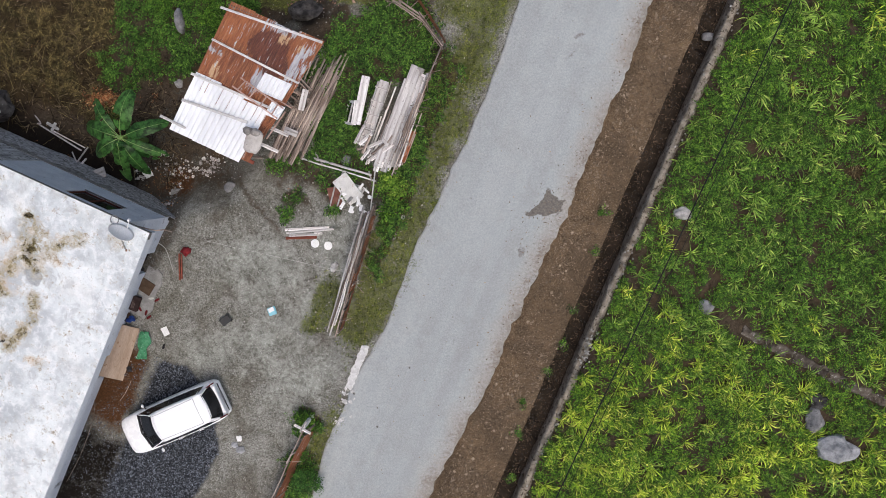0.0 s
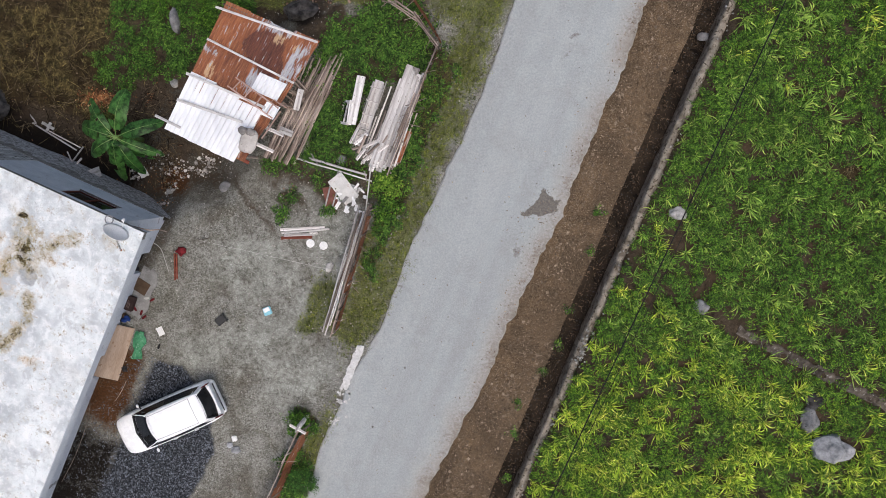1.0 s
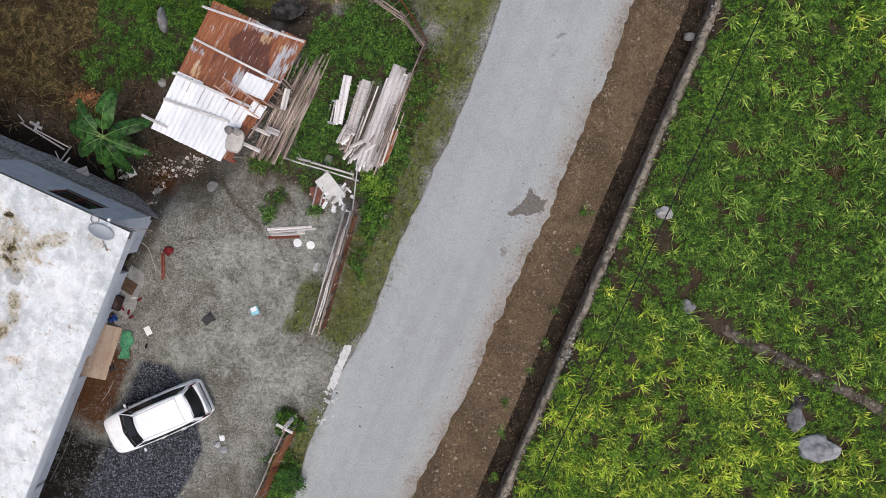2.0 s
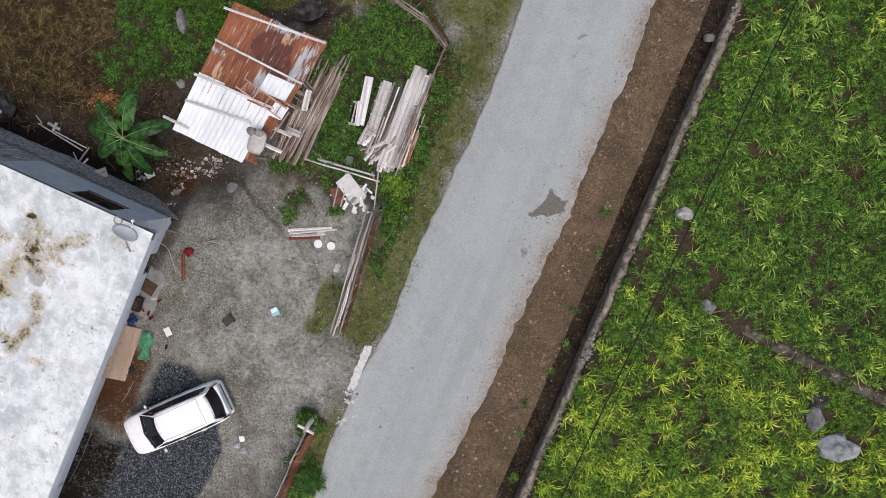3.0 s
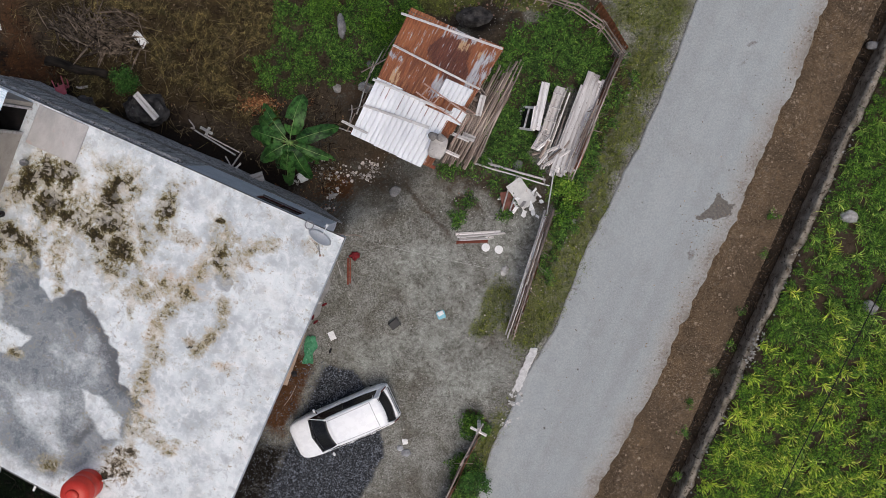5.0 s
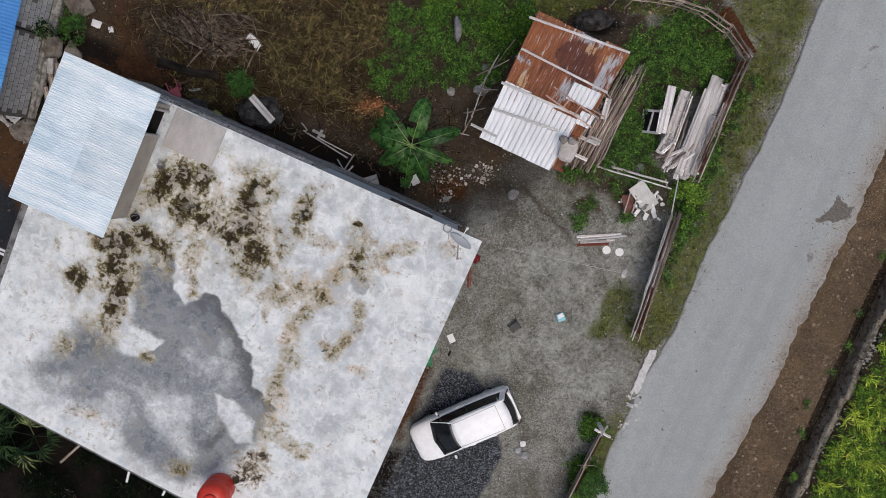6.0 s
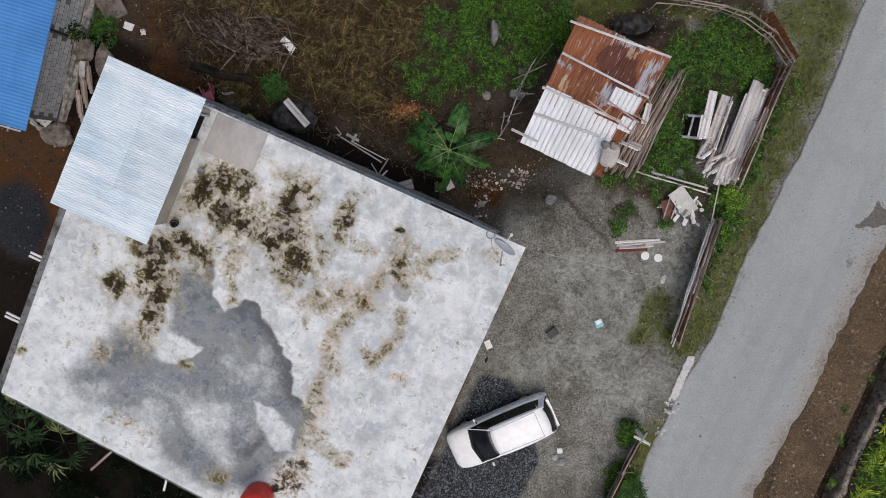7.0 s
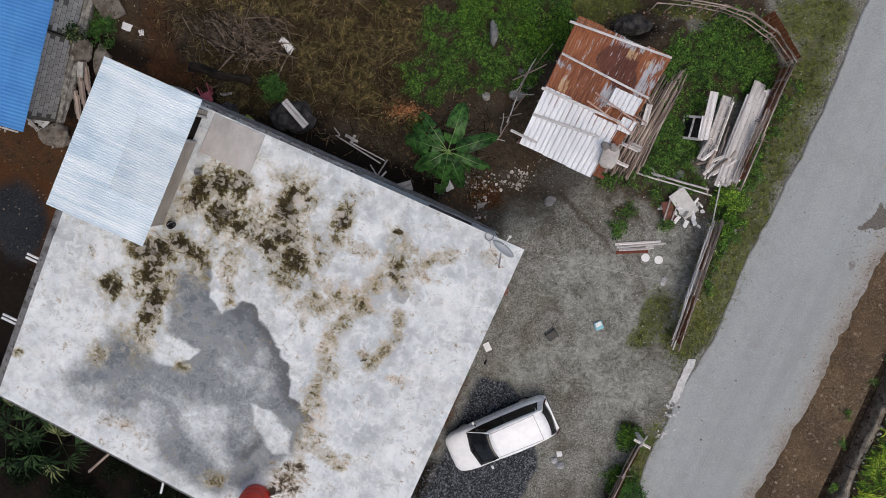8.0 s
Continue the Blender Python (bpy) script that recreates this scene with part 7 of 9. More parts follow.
for name, mat, x, y, z, s, lab, cat in (("cloth_heap", BLUECLOTH, -13.55, -3.42, 0.14, (0.16, 0.13, 0.10), "crumpled blue cloth in the heap by the wall", "cloth"),
                                        ("cloth_heap", DARKCLOTH, -13.85, -3.45, 0.12, (0.20, 0.16, 0.12), "crumpled dark cloth in the heap by the wall", "cloth"),
                                        ("cloth_heap", CARDBOARD, -13.75, -3.25, 0.12, (0.14, 0.12, 0.09), "crumpled brown rag in the heap by the wall", "cloth"),
                                        ("red_rag", REDCLOTH, -11.22, -0.57, 0.05, (0.19, 0.18, 0.07), "crumpled dark red cloth lying in the yard", "cloth"),
                                        ("dark_rag", DARKCLOTH, -13.75, -5.55, 0.03, (0.13, 0.14, 0.05), "small dark rag on wet brown soil", "cloth"),
                                        ("bin_bag", DARKCLOTH, -13.1, -1.35, 0.10, (0.12, 0.09, 0.05), "small black bag beside the apron", "bag")):
    tagged(part(name, crumple_bm(*s, len(lab)), mat, soft=True, m=pose(x, y, z)), lab, cat)
bm = bmesh.new()
bmesh.ops.create_grid(bm, x_segments=14, y_segments=26, size=0.5)
for v in bm.verts:
    t = v.co.y + 0.5
    w = 0.50 - 0.28 * abs(t - 0.45)
    px, py = v.co.x * w * 1.1 - 0.18 * t + 0.10 * noise.noise(Vector((v.co.x * 3, t * 4, 1))), -t * 1.15 + 0.07 * noise.noise(Vector((t * 5, v.co.x * 5, 3)))
    v.co = (px, py, 0.07 + 0.07 * noise.noise(Vector((px * 5, py * 5, 6))) + 0.03 * noise.noise(Vector((px * 13, py * 13, 6))))
tagged(part("green_netting", bm, GREENTARP, soft=True, m=pose(-13.02, -3.95, 0.03)), "crumpled green plastic netting beside the plywood", "netting")
st = thing("stick_pair", pose(-11.47, -1.21, 0.04), "two reddish timber battens lying side by side", "timber")
part("batten", box_bm(-0.09, -0.02, -0.58, 0.52, -0.03, 0.02, bevel=0.006), REDWOOD, st)
part("batten", box_bm(0.01, 0.06, -0.52, 0.50, -0.03, 0.025, bevel=0.006), REDWOOD, st)
for k, (x, y, t, mat, lab) in enumerate(((-12.49, -2.62, 30, REDCLOTH, "red rubber sandal lying by the apron"), (-12.96, -3.16, 70, REDCLOTH, "red rubber sandal lying by the apron"), (-13.22, -3.0, 120, REDCLOTH, "red rubber sandal lying by the apron"),
                                         (-12.72, -2.56, 10, CORD, "pale sandal lying by the apron"), (-12.85, -3.35, 40, REDCLOTH, "red rubber sandal lying by the apron"), (-12.25, -4.55, 70, DARKCLOTH, "dark sandal lying in the yard"), (-13.22, -1.55, 35, CARTRIM, "black sandal lying on the apron"))):
    bm = lathe_bm([(0.045, 0), (0.05, 0.01), (0.045, 0.03)], 12)
    bmesh.ops.scale(bm, vec=(2.6, 1.0, 1.0), verts=bm.verts[:])
    s = part("sandal", bm, mat, m=pose(x, y, 0.05 if k > 4 else 0.06, 0, 0, t))
    part("strap", beam_bm((0.0, -0.045, 0.03), (0.03, 0.045, 0.05), 0.02, 0.01), mat, s)
    tagged(s, lab, "sandal", "sandals by the door")
tagged(part("paper_scrap", crumple_bm(0.11, 0.13, 0.03, 2.0), WHITE, m=pose(-9.12, -8.33, 0.04)), "torn white paper scrap in the yard", "paper")
tagged(part("paper_sheet", box_bm(-0.13, 0.13, -0.18, 0.18, 0.0, 0.012, bevel=0.003), WHITE, m=pose(-12.18, -3.92, 0.03, 0, 3, 25)), "white sheet of card lying in the yard", "card")
cr = thing("stool", pose(-9.60, -3.36, 0.0, 0, 0, 38), "overturned dark plastic stool in the yard", "stool")
part("seat", box_bm(-0.20, 0.20, -0.16, 0.16, 0.18, 0.24, bevel=0.02), CARTRIM, cr)
for x in (-0.17, 0.17):
    for y in (-0.13, 0.13):
        part("leg", beam_bm((x, y, 0.2), (x * 1.2, y * 1.2, 0.0), 0.04, 0.04), CARTRIM, cr)
part("stretcher", beam_bm((0.19, -0.20, 0.22), (0.24, 0.20, 0.23), 0.05, 0.05), CARTRIM, cr)
aq = thing("washbowl", pose(-7.70, -2.95, 0.0, 0, 0, 20), "small pale aqua plastic basin in the yard", "basin")
part("bowl", box_bm(-0.17, 0.17, -0.17, 0.17, 0.0, 0.10, bevel=0.035), AQUA, aq, soft=False)
part("sheet", box_bm(-0.13, 0.12, -0.02, 0.15, 0.1, 0.112, bevel=0.004, m=pose(0.01, 0, 0, 0, 4, 10)), WHITE, aq)
tagged(part("yard_cord", tube_bm((-10.13, -0.05, 0.95), (-4.30, -1.20, 1.05), 0.006, 0.006, 6, 0.01, 10, 2), CORD), "thin white cord stretched across the yard", "cord")
for k, (p, q) in enumerate((((-10.13, -0.05, -0.05), (-10.13, -0.05, 0.96)),)):
    tagged(part("stake", tube_bm(p, q, 0.018, 0.015, 7), POLE), "thin stake holding the yard cord", "stake")
for k, (x, y) in enumerate(((-5.93, -0.16), (-5.40, -0.24))):
    tagged(part("pail_lid", lathe_bm([(0.155, 0), (0.17, 0.01), (0.17, 0.03), (0.15, 0.035), (0.145, 0.025), (0.02, 0.024)], 26), WHITE, m=pose(x, y, 0.02)), "round white plastic pail lid on gravel", "lid", "white pail lids")
for k, (p, q, w, mat) in enumerate((((-7.16, 0.36, 0.05), (-5.35, 0.50, 0.05), 0.11, BOARD), ((-7.10, 0.24, 0.06), (-5.15, 0.44, 0.10), 0.09, BOARD), ((-7.0, 0.14, 0.05), (-5.75, 0.22, 0.05), 0.12, BOARD), ((-7.12, 0.03, 0.05), (-5.85, 0.10, 0.05), 0.12, REDWOOD), ((-5.95, 0.28, 0.09), (-5.62, 0.26, 0.09), 0.10, BOARD))):
    tagged(part("plank", beam_bm(p, q, w, 0.035), mat), ("pale sawn plank lying in the yard", "reddish plank lying in the yard")[mat is REDWOOD], "plank", "planks in the yard")
for k, (p, q, r) in enumerate((((-5.95, 3.22, 0.22), (-3.62, 2.60, 0.30), 0.05), ((-6.45, 3.22, 0.15), (-3.45, 2.36, 0.20), 0.035), ((-5.9, 3.45, 0.2), (-5.55, 2.95, 0.25), 0.03), ((-3.72, 2.75, 0.3), (-3.62, 2.35, 0.25), 0.03))):
    tagged(part("pole", tube_bm(p, q, r, r * 0.85, 8, 0.015, 4, k), BOARD, soft=True), "pale pole lying across the weeds", "pole", "poles lying in the weeds")
# heap of broken panels
tagged(part("panel", box_bm(-0.34, 0.34, -0.58, 0.58, 0, 0.03, bevel=0.006), plain("old_white_panel", (0.52, 0.51, 0.49), (0.64, 0.63, 0.60), 3.0, 0.8, spots=(0.40, 0.33, 0.28)), m=pose(-4.56, 2.05, 0.24, 5, -6, 37)), "dirty white panel lying on the rubbish heap", "panel")
tagged(part("panel", box_bm(-0.25, 0.25, -0.40, 0.40, 0, 0.02, bevel=0.005), plain("faded_red_panel", (0.20, 0.075, 0.055), (0.30, 0.14, 0.11), 3.0, 0.8), m=pose(-5.10, 1.72, 0.10, 3, 8, 12)), "faded red panel on the rubbish heap", "panel")
rnd = random.Random(21)
for k in range(20):
    x, y = -4.45 + rnd.gauss(0, 0.42), 1.55 + rnd.gauss(0, 0.38)
    if rnd.random() < 0.35:
        x, y = -4.05 + rnd.gauss(0, 0.15), 2.05 + rnd.gauss(0, 0.15)
    bm = box_bm(-0.5, 0.5, -0.5, 0.5, -0.5, 0.5, bevel=0.06)
    for v in bm.verts:
        v.co += Vector((rnd.uniform(-0.15, 0.15), rnd.uniform(-0.15, 0.15), 0))
    bmesh.ops.scale(bm, vec=(rnd.uniform(0.10, 0.34), rnd.uniform(0.07, 0.16), 0.03), verts=bm.verts[:])
    tagged(part("panel_shard", bm, WHITE if k % 3 else RUBBLE, m=pose(x, y, 0.10 + 0.008 * k, rnd.uniform(-15, 15), rnd.uniform(-15, 15), rnd.uniform(0, 180))), "broken white panel shard on the rubbish heap", "shard", "panel shards")
for k, (p, q) in enumerate((((-5.30, 1.35, 0.16), (-5.05, 2.30, 0.2)), ((-5.0, 1.35, 0.2), (-4.78, 2.05, 0.24)), ((-4.9, 2.35, 0.25), (-4.75, 2.72, 0.3)))):
    tagged(part("white_batten", beam_bm(p, q, 0.06, 0.03), RUBBLE), "thin white batten on the rubbish heap", "batten", "white battens")

g6 = random.Random(15)
for k in range(16):
    bm = bmesh.new()
    n_ = g6.randint(4, 6)
    sz_ = g6.uniform(0.07, 0.20)
    ring = [Vector((sz_ * g6.uniform(0.6, 1.2) * math.cos(6.283 * i / n_), sz_ * g6.uniform(0.5, 1.0) * math.sin(6.283 * i / n_), 0)) for i in range(n_)]
    f = bm.faces.new([bm.verts.new(p) for p in ring])
    r = bmesh.ops.extrude_face_region(bm, geom=[f])
    bmesh.ops.translate(bm, vec=(0, 0, 0.012), verts=[e for e in r["geom"] if isinstance(e, bmesh.types.BMVert)])
    bmesh.ops.recalc_face_normals(bm, faces=bm.faces[:])
    px, py = -4.45 + g6.gauss(0, 0.32), 1.75 + g6.gauss(0, 0.32)
    tagged(part("sheet_scrap", bm, WHITE, m=pose(px, py, gz(px, py) + 0.05 + g6.uniform(0, 0.2), g6.uniform(-25, 25), g6.uniform(-25, 25), g6.uniform(0, 360))), "broken scrap of white sheet on the rubbish heap", "scrap", "white scraps on the heap")
for k, (px, py, w_, an) in enumerate(((-31.35, 5.0, 0.6, 20), (-31.1, 4.9, 0.7, -35), (-30.85, 4.8, 0.6, -15), (-31.2, 4.72, 0.8, -30), (-30.95, 5.0, 0.6, 5), (-31.3, 4.85, 0.7, -50), (-30.7, 4.9, 0.5, 40))):
    tagged(part("board", box_bm(-w_ / 2, w_ / 2, -0.07, 0.07, 0, 0.05, bevel=0.006), BOARD if k % 2 else BLOCK, m=pose(px, py, gz(px, py) + 0.02 + 0.05 * k, 4, -5, an)), "short broken board heaped at the block wall's end", "board", "boards by the block wall")

# ---- stones and boulders ----
FIELD_ROCKS = ((8.42, 1.32, 0.36, 0.26, 0.20, RUBBLE, "pale rounded rock standing in the field"), (14.7, -7.75, 0.76, 0.54, 0.42, PALEROCK, "large grey boulder in the maize field"),
                                   (13.80, -6.65, 0.34, 0.50, 0.24, ROCK, "dark grey slab of rock in the field"), (13.92, -5.85, 0.34, 0.34, 0.20, DARKROCK, "small dark rock in the field"), (9.45, -2.32, 0.28, 0.30, 0.20, ROCK, "grey rock at the end of the field kerb"))
YARD_ROCKS = ((-5.15, -1.10, 0.14, 0.20, 0.08, RUBBLE, "pale flat stone in the yard"), (-9.33, -8.62, 0.14, 0.13, 0.07, PALEROCK, "pale grey stone in the yard"), (-9.08, -8.82, 0.20, 0.16, 0.06, PALEROCK, "flat pale grey stone in the yard"),
                                   (-6.45, 9.12, 0.80, 0.45, 0.42, DARKROCK, "dark boulder behind the shed"), (-12.1, 8.92, 0.17, 0.46, 0.50, ROCK, "upright grey rock among green weeds"), (-9.67, 1.97, 0.26, 0.24, 0.10, ROCK, "rounded stone half sunk in the yard"),
                                   (-20.45, 5.30, 0.92, 0.66, 0.52, DARKROCK, "big dark wet boulder behind the house"), (-11.1, 6.40, 0.22, 0.34, 0.25, RUBBLE, "pale rock beside the shed"), (-10.9, 7.35, 0.14, 0.18, 0.14, ROCK, "grey rock beside the shed"), (-10.6, 6.75, 0.13, 0.16, 0.12, ROCK, "grey rock beside the shed"), (-12.35, 6.35, 0.16, 0.2, 0.12, RUBBLE, "pale stone on the bank by the shed"),
                                   (-4.7, 3.15, 0.2, 0.22, 0.16, ROCK, "grey stone in the weeds"), (-2.4, 0.95, 0.10, 0.08, 0.05, RUBBLE, "small white stone on the verge"), (9.25, 8.1, 0.24, 0.15, 0.14, ROCK, "wet rounded rock lying in the drain"),
                                   (-28.45, 7.45, 0.36, 0.72, 0.16, BROWNROCK, "flat brown-grey stone slab beside the block wall"), (-30.4, 4.4, 0.6, 0.5, 0.30, BROWNROCK, "grey boulder at the block wall's corner"), (-29.3, 7.95, 0.52, 0.55, 0.30, BROWNROCK, "rough brown rock beside the block wall"), (-23.2, 5.6, 0.4, 0.3, 0.3, DARKROCK, "dark rock behind the house"))
for x, y, sx, sy, sz, mat, lab in FIELD_ROCKS + YARD_ROCKS:
    z = -0.72 if (x, y) == (9.25, 8.1) else hz(x, y)
    tagged(part("boulder" if sx > 0.5 else "stone", stone_bm(sx, sy, sz, x + y, 3, 0.26 if mat is DARKROCK else 0.19), mat, soft=sx < 0.3, m=pose(x, y, z + sz * 0.45, 0, 0, 0 if max(sx, sy) > 0.34 else x * 40)), lab, "rock")
# kerb of old stone and concrete half buried in the field
OLDKERB = plain("earthy_old_kerb", (0.055, 0.043, 0.033), (0.15, 0.130, 0.108), 5.0, 0.92, fine=24, bump=0.9, spots=(0.36, 0.35, 0.33), spot_at=0.60)
fk = thing("field_kerb", Matrix.Identity(4), "broken line of grey stone kerb crossing the field", "kerb")
p, q = Vector((10.9, -3.16, -0.05)), Vector((19.5, -7.35, -0.05))
rnd = random.Random(8)
t = 0.0
while t < 1:
    l = rnd.uniform(0.09, 0.21)
    a, b = p.lerp(q, t), p.lerp(q, min(1, t + l * 1.02))
    bm = beam_bm(a + Vector((rnd.uniform(-0.04, 0.04), rnd.uniform(-0.04, 0.04), rnd.uniform(-0.05, 0.0))), b, rnd.uniform(0.36, 0.50), 0.20, 0.02)
    bmesh.ops.subdivide_edges(bm, edges=bm.edges[:], cuts=5, use_grid_fill=True)
    sh = Vector((t * 40, 3, 0))
    for v in bm.verts:
        v.co += Vector((noise.noise(v.co * 3 + sh), noise.noise(v.co * 5 + sh * 2), noise.noise(v.co * 4 - sh))) * 0.13
    part("kerb_stone", bm, OLDKERB, fk)
    t += l

# ---- behind the house: timbers, chair, plates ----
for k, (p, q, w) in enumerate((((-19.56, 5.12, -2.16), (-16.8, 3.46, -2.26), 0.06), ((-18.0, 4.28, -2.22), (-16.62, 3.58, -2.24), 0.05), ((-19.35, 4.72, -2.2), (-18.55, 4.60, -2.2), 0.05), ((-18.98, 5.2, -2.2), (-18.52, 4.62, -2.14), 0.05),
                                (((-17.25, 3.40, -2.3), (-16.92, 2.92, -2.1), 0.05)), ((-16.52, 3.62, -2.3), (-16.94, 2.90, -2.05), 0.06), ((-16.55, 3.12, -2.2), (-17.0, 2.62, -2.1), 0.07))):
    tagged(part("timber", beam_bm(p, q, w, w * 0.8), BOARD), "thin weathered timber lying behind the house", "timber", "timbers behind the house")
tagged(part("board", beam_bm((-20.72, 5.95, -1.30), (-19.80, 4.92, -1.22), 0.30, 0.05), BOARD), "pinkish grey board leaning on the boulder", "board")
tagged(part("board", beam_bm((-16.25, 2.32, -1.85), (-15.42, 2.58, -1.62), 0.42, 0.04), BOARD), "white-washed board leaning by the footing", "board")
br = thing("plaster_offcut", pose(-18.05, 4.5, hz(-18.05, 4.5, 0.06), 0, 0, -28), "white plaster bracket lying on dark soil", "offcut")
part("arm", box_bm(-0.30, 0.30, -0.06, 0.06, 0, 0.06, bevel=0.01), RUBBLE, br)
part("arm", box_bm(0.02, 0.14, -0.20, 0.20, 0.061, 0.11, bevel=0.01), RUBBLE, br)
BOTTLE = plain("yellow_green_plastic", (0.25, 0.33, 0.06), (0.36, 0.43, 0.10), 5.0, 0.4, vary=0.0)
bo = thing("bottle", pose(-22.35, 5.28, hz(-22.35, 5.28, 0.08), 90, 0, 60), "yellow-green plastic bottle lying behind the house", "bottle")
part("body", lathe_bm([(0.07, -0.16), (0.09, -0.13), (0.09, 0.10), (0.035, 0.18)], 16), BOTTLE, bo, soft=True)
part("cap", lathe_bm([(0.036, 0.18), (0.036, 0.22), (0.03, 0.225)], 12), WHITE, bo)
lg = bmesh.new()
LAID.pop(id(lg), None)
rings_ = []
for i in range(15):
    t = i / 14
    rings_.append([lg.verts.new((2.7 * t, 0.06 * math.sin(t * 9) + (0.21 - 0.04 * t) * math.cos(6.283 * j / 10) * (1 + 0.18 * noise.noise(Vector((t * 9, j * 0.8, 2)))), (0.20 - 0.04 * t) * math.sin(6.283 * j / 10) * (1 + 0.2 * noise.noise(Vector((t * 9, j * 0.8, 7)))))) for j in range(10)])
for a, b in zip(rings_, rings_[1:]):
    for j in range(10):
        lg.faces.new((a[j], a[(j + 1) % 10], b[(j + 1) % 10], b[j]))
lg.faces.new(rings_[0][::-1]), lg.faces.new(rings_[-1])
tagged(part("fallen_log", lg, plain("rotten_bark", (0.012, 0.010, 0.008), (0.055, 0.045, 0.036), 5.0, 0.9, fine=30, stretch=(0.25, 1, 1), bump=0.9), soft=True, m=pose(-24.86, 7.37, hz(-25.0, 7.4, 0.12), 0, 0, -13)), "dark rotten log lying on the soil", "log")
ch = thing("plastic_chair", pose(-24.05, 6.22, hz(-24.05, 6.22, 0.02), 0, 0, 25) @ pose(0, 0, 0.30, 78, 0, 0), "faded red plastic chair lying on its back", "chair")
part("seat", box_bm(-0.22, 0.22, -0.2, 0.22, 0.0, 0.04, bevel=0.015), PINK, ch)
part("backrest", box_bm(-0.22, 0.22, 0.2, 0.25, 0.02, 0.48, bevel=0.02), PINK, ch)
for x in (-0.2, 0.2):
    for y in (-0.18, 0.2):
        part("leg", beam_bm((x, y, 0.0), (x * 1.1, y * 1.1, -0.36), 0.045, 0.045), PINK, ch)
for x, y, sx, sy, lab, mat in ((-20.75, 8.30, 0.15, 0.34, "crumpled white plastic bag on dry grass", WHITE), (-27.39, 8.94, 0.13, 0.20, "white plastic scrap on bare soil", WHITE), (-26.84, 8.74, 0.11, 0.10, "small white scrap on bare soil", WHITE),
                               (-23.3, 6.26, 0.05, 0.25, "pale wood offcut on dark soil", BOARD), (-12.45, 1.75, 0.10, 0.2, "pale shard on the soil by the house", RUBBLE), (-13.9, 2.55, 0.16, 0.22, "white scrap by the banana plant", WHITE)):
    bm = bmesh.new()
    bmesh.ops.create_grid(bm, x_segments=7, y_segments=7, size=1.0)
    for v in bm.verts:
        k_ = 1 + 0.25 * noise.noise(Vector((v.co.x * 0.9 + x, v.co.y * 0.9, 2)))
        v.co = Vector((v.co.x * sx * k_ * 1.15, v.co.y * sy * k_, 0.05 * noise.noise(Vector((v.co.x * 1.5, v.co.y * 1.5, x))) + 0.02 * noise.noise(Vector((v.co.x * 4, v.co.y * 4, y)))))
    r = bmesh.ops.extrude_face_region(bm, geom=bm.faces[:])
    bmesh.ops.translate(bm, vec=(0, 0, 0.012), verts=[e for e in r["geom"] if isinstance(e, bmesh.types.BMVert)])
    bmesh.ops.recalc_face_normals(bm, faces=bm.faces[:])
    tagged(part("scrap", bm, mat, soft=True, m=pose(x, y, hz(x, y, 0.06), 0, 0, x * 50)), lab, "scrap")
tagged(part("concrete_slab", box_bm(-0.48, 0.48, -0.6, 0.6, 0, 0.10, bevel=0.03), BROWNROCK, m=pose(-28.05, 9.75, hz(-28.05, 9.7, 0.12), 8, 6, 30)), "tilted grey concrete slab on the soil", "slab")
for k in range(9):
    x, y = -29.0 + 0.14 * (k % 3) - 0.06 * k, 7.1 - 0.20 * k
    tagged(part("wall_board", beam_bm((x - 0.12, y + 0.55, -1.50 + 0.02 * k), (x + 0.0, y - 0.6, -1.45 + 0.02 * k), 0.16, 0.03), POLE if k % 3 else BROWNROCK), "old board leaning by the block wall", "board", "boards by the block wall")
tagged(part("white_box", box_bm(-0.12, 0.12, -0.32, 0.32, 0, 0.10, bevel=0.02), RUBBLE, m=pose(-29.12, 7.10, -1.28, 6, 4, -8)), "white enamel tray among the old boards", "tray")
# leaning poles on the shed's far side
rnd = random.Random(31)
for k in range(12):
    x, y = -11.75 + 0.14 * k + rnd.uniform(-0.3, 0.1), 4.6 + 0.30 * k
    an = radians(rnd.uniform(50, 95) if k % 3 else rnd.uniform(-20, 25))
    l = rnd.uniform(0.6, 1.2)
    p, q = Vector((x - math.cos(an) * l * 0.7, y - math.sin(an) * l * 0.7, gz(x, y) + 0.20)), Vector((x + math.cos(an) * l * 0.6, y + math.sin(an) * l * 0.6, gz(x, y) + 0.45 + 0.5 * (k % 2)))
    tagged(part("branch", tube_bm(p, q, 0.032, 0.022, 6, 0.03, 3, k), POLE if k % 2 else BOARD, soft=True), "crooked grey branch leaning by the shed", "branch", "branches by the shed")

# ---- the neighbour with the blue roof ----
nb = thing("neighbour_house", pose(-29.35, 9.6, 0, 0, 0, -105.5), "small block-walled house under a blue sheet roof", "house")
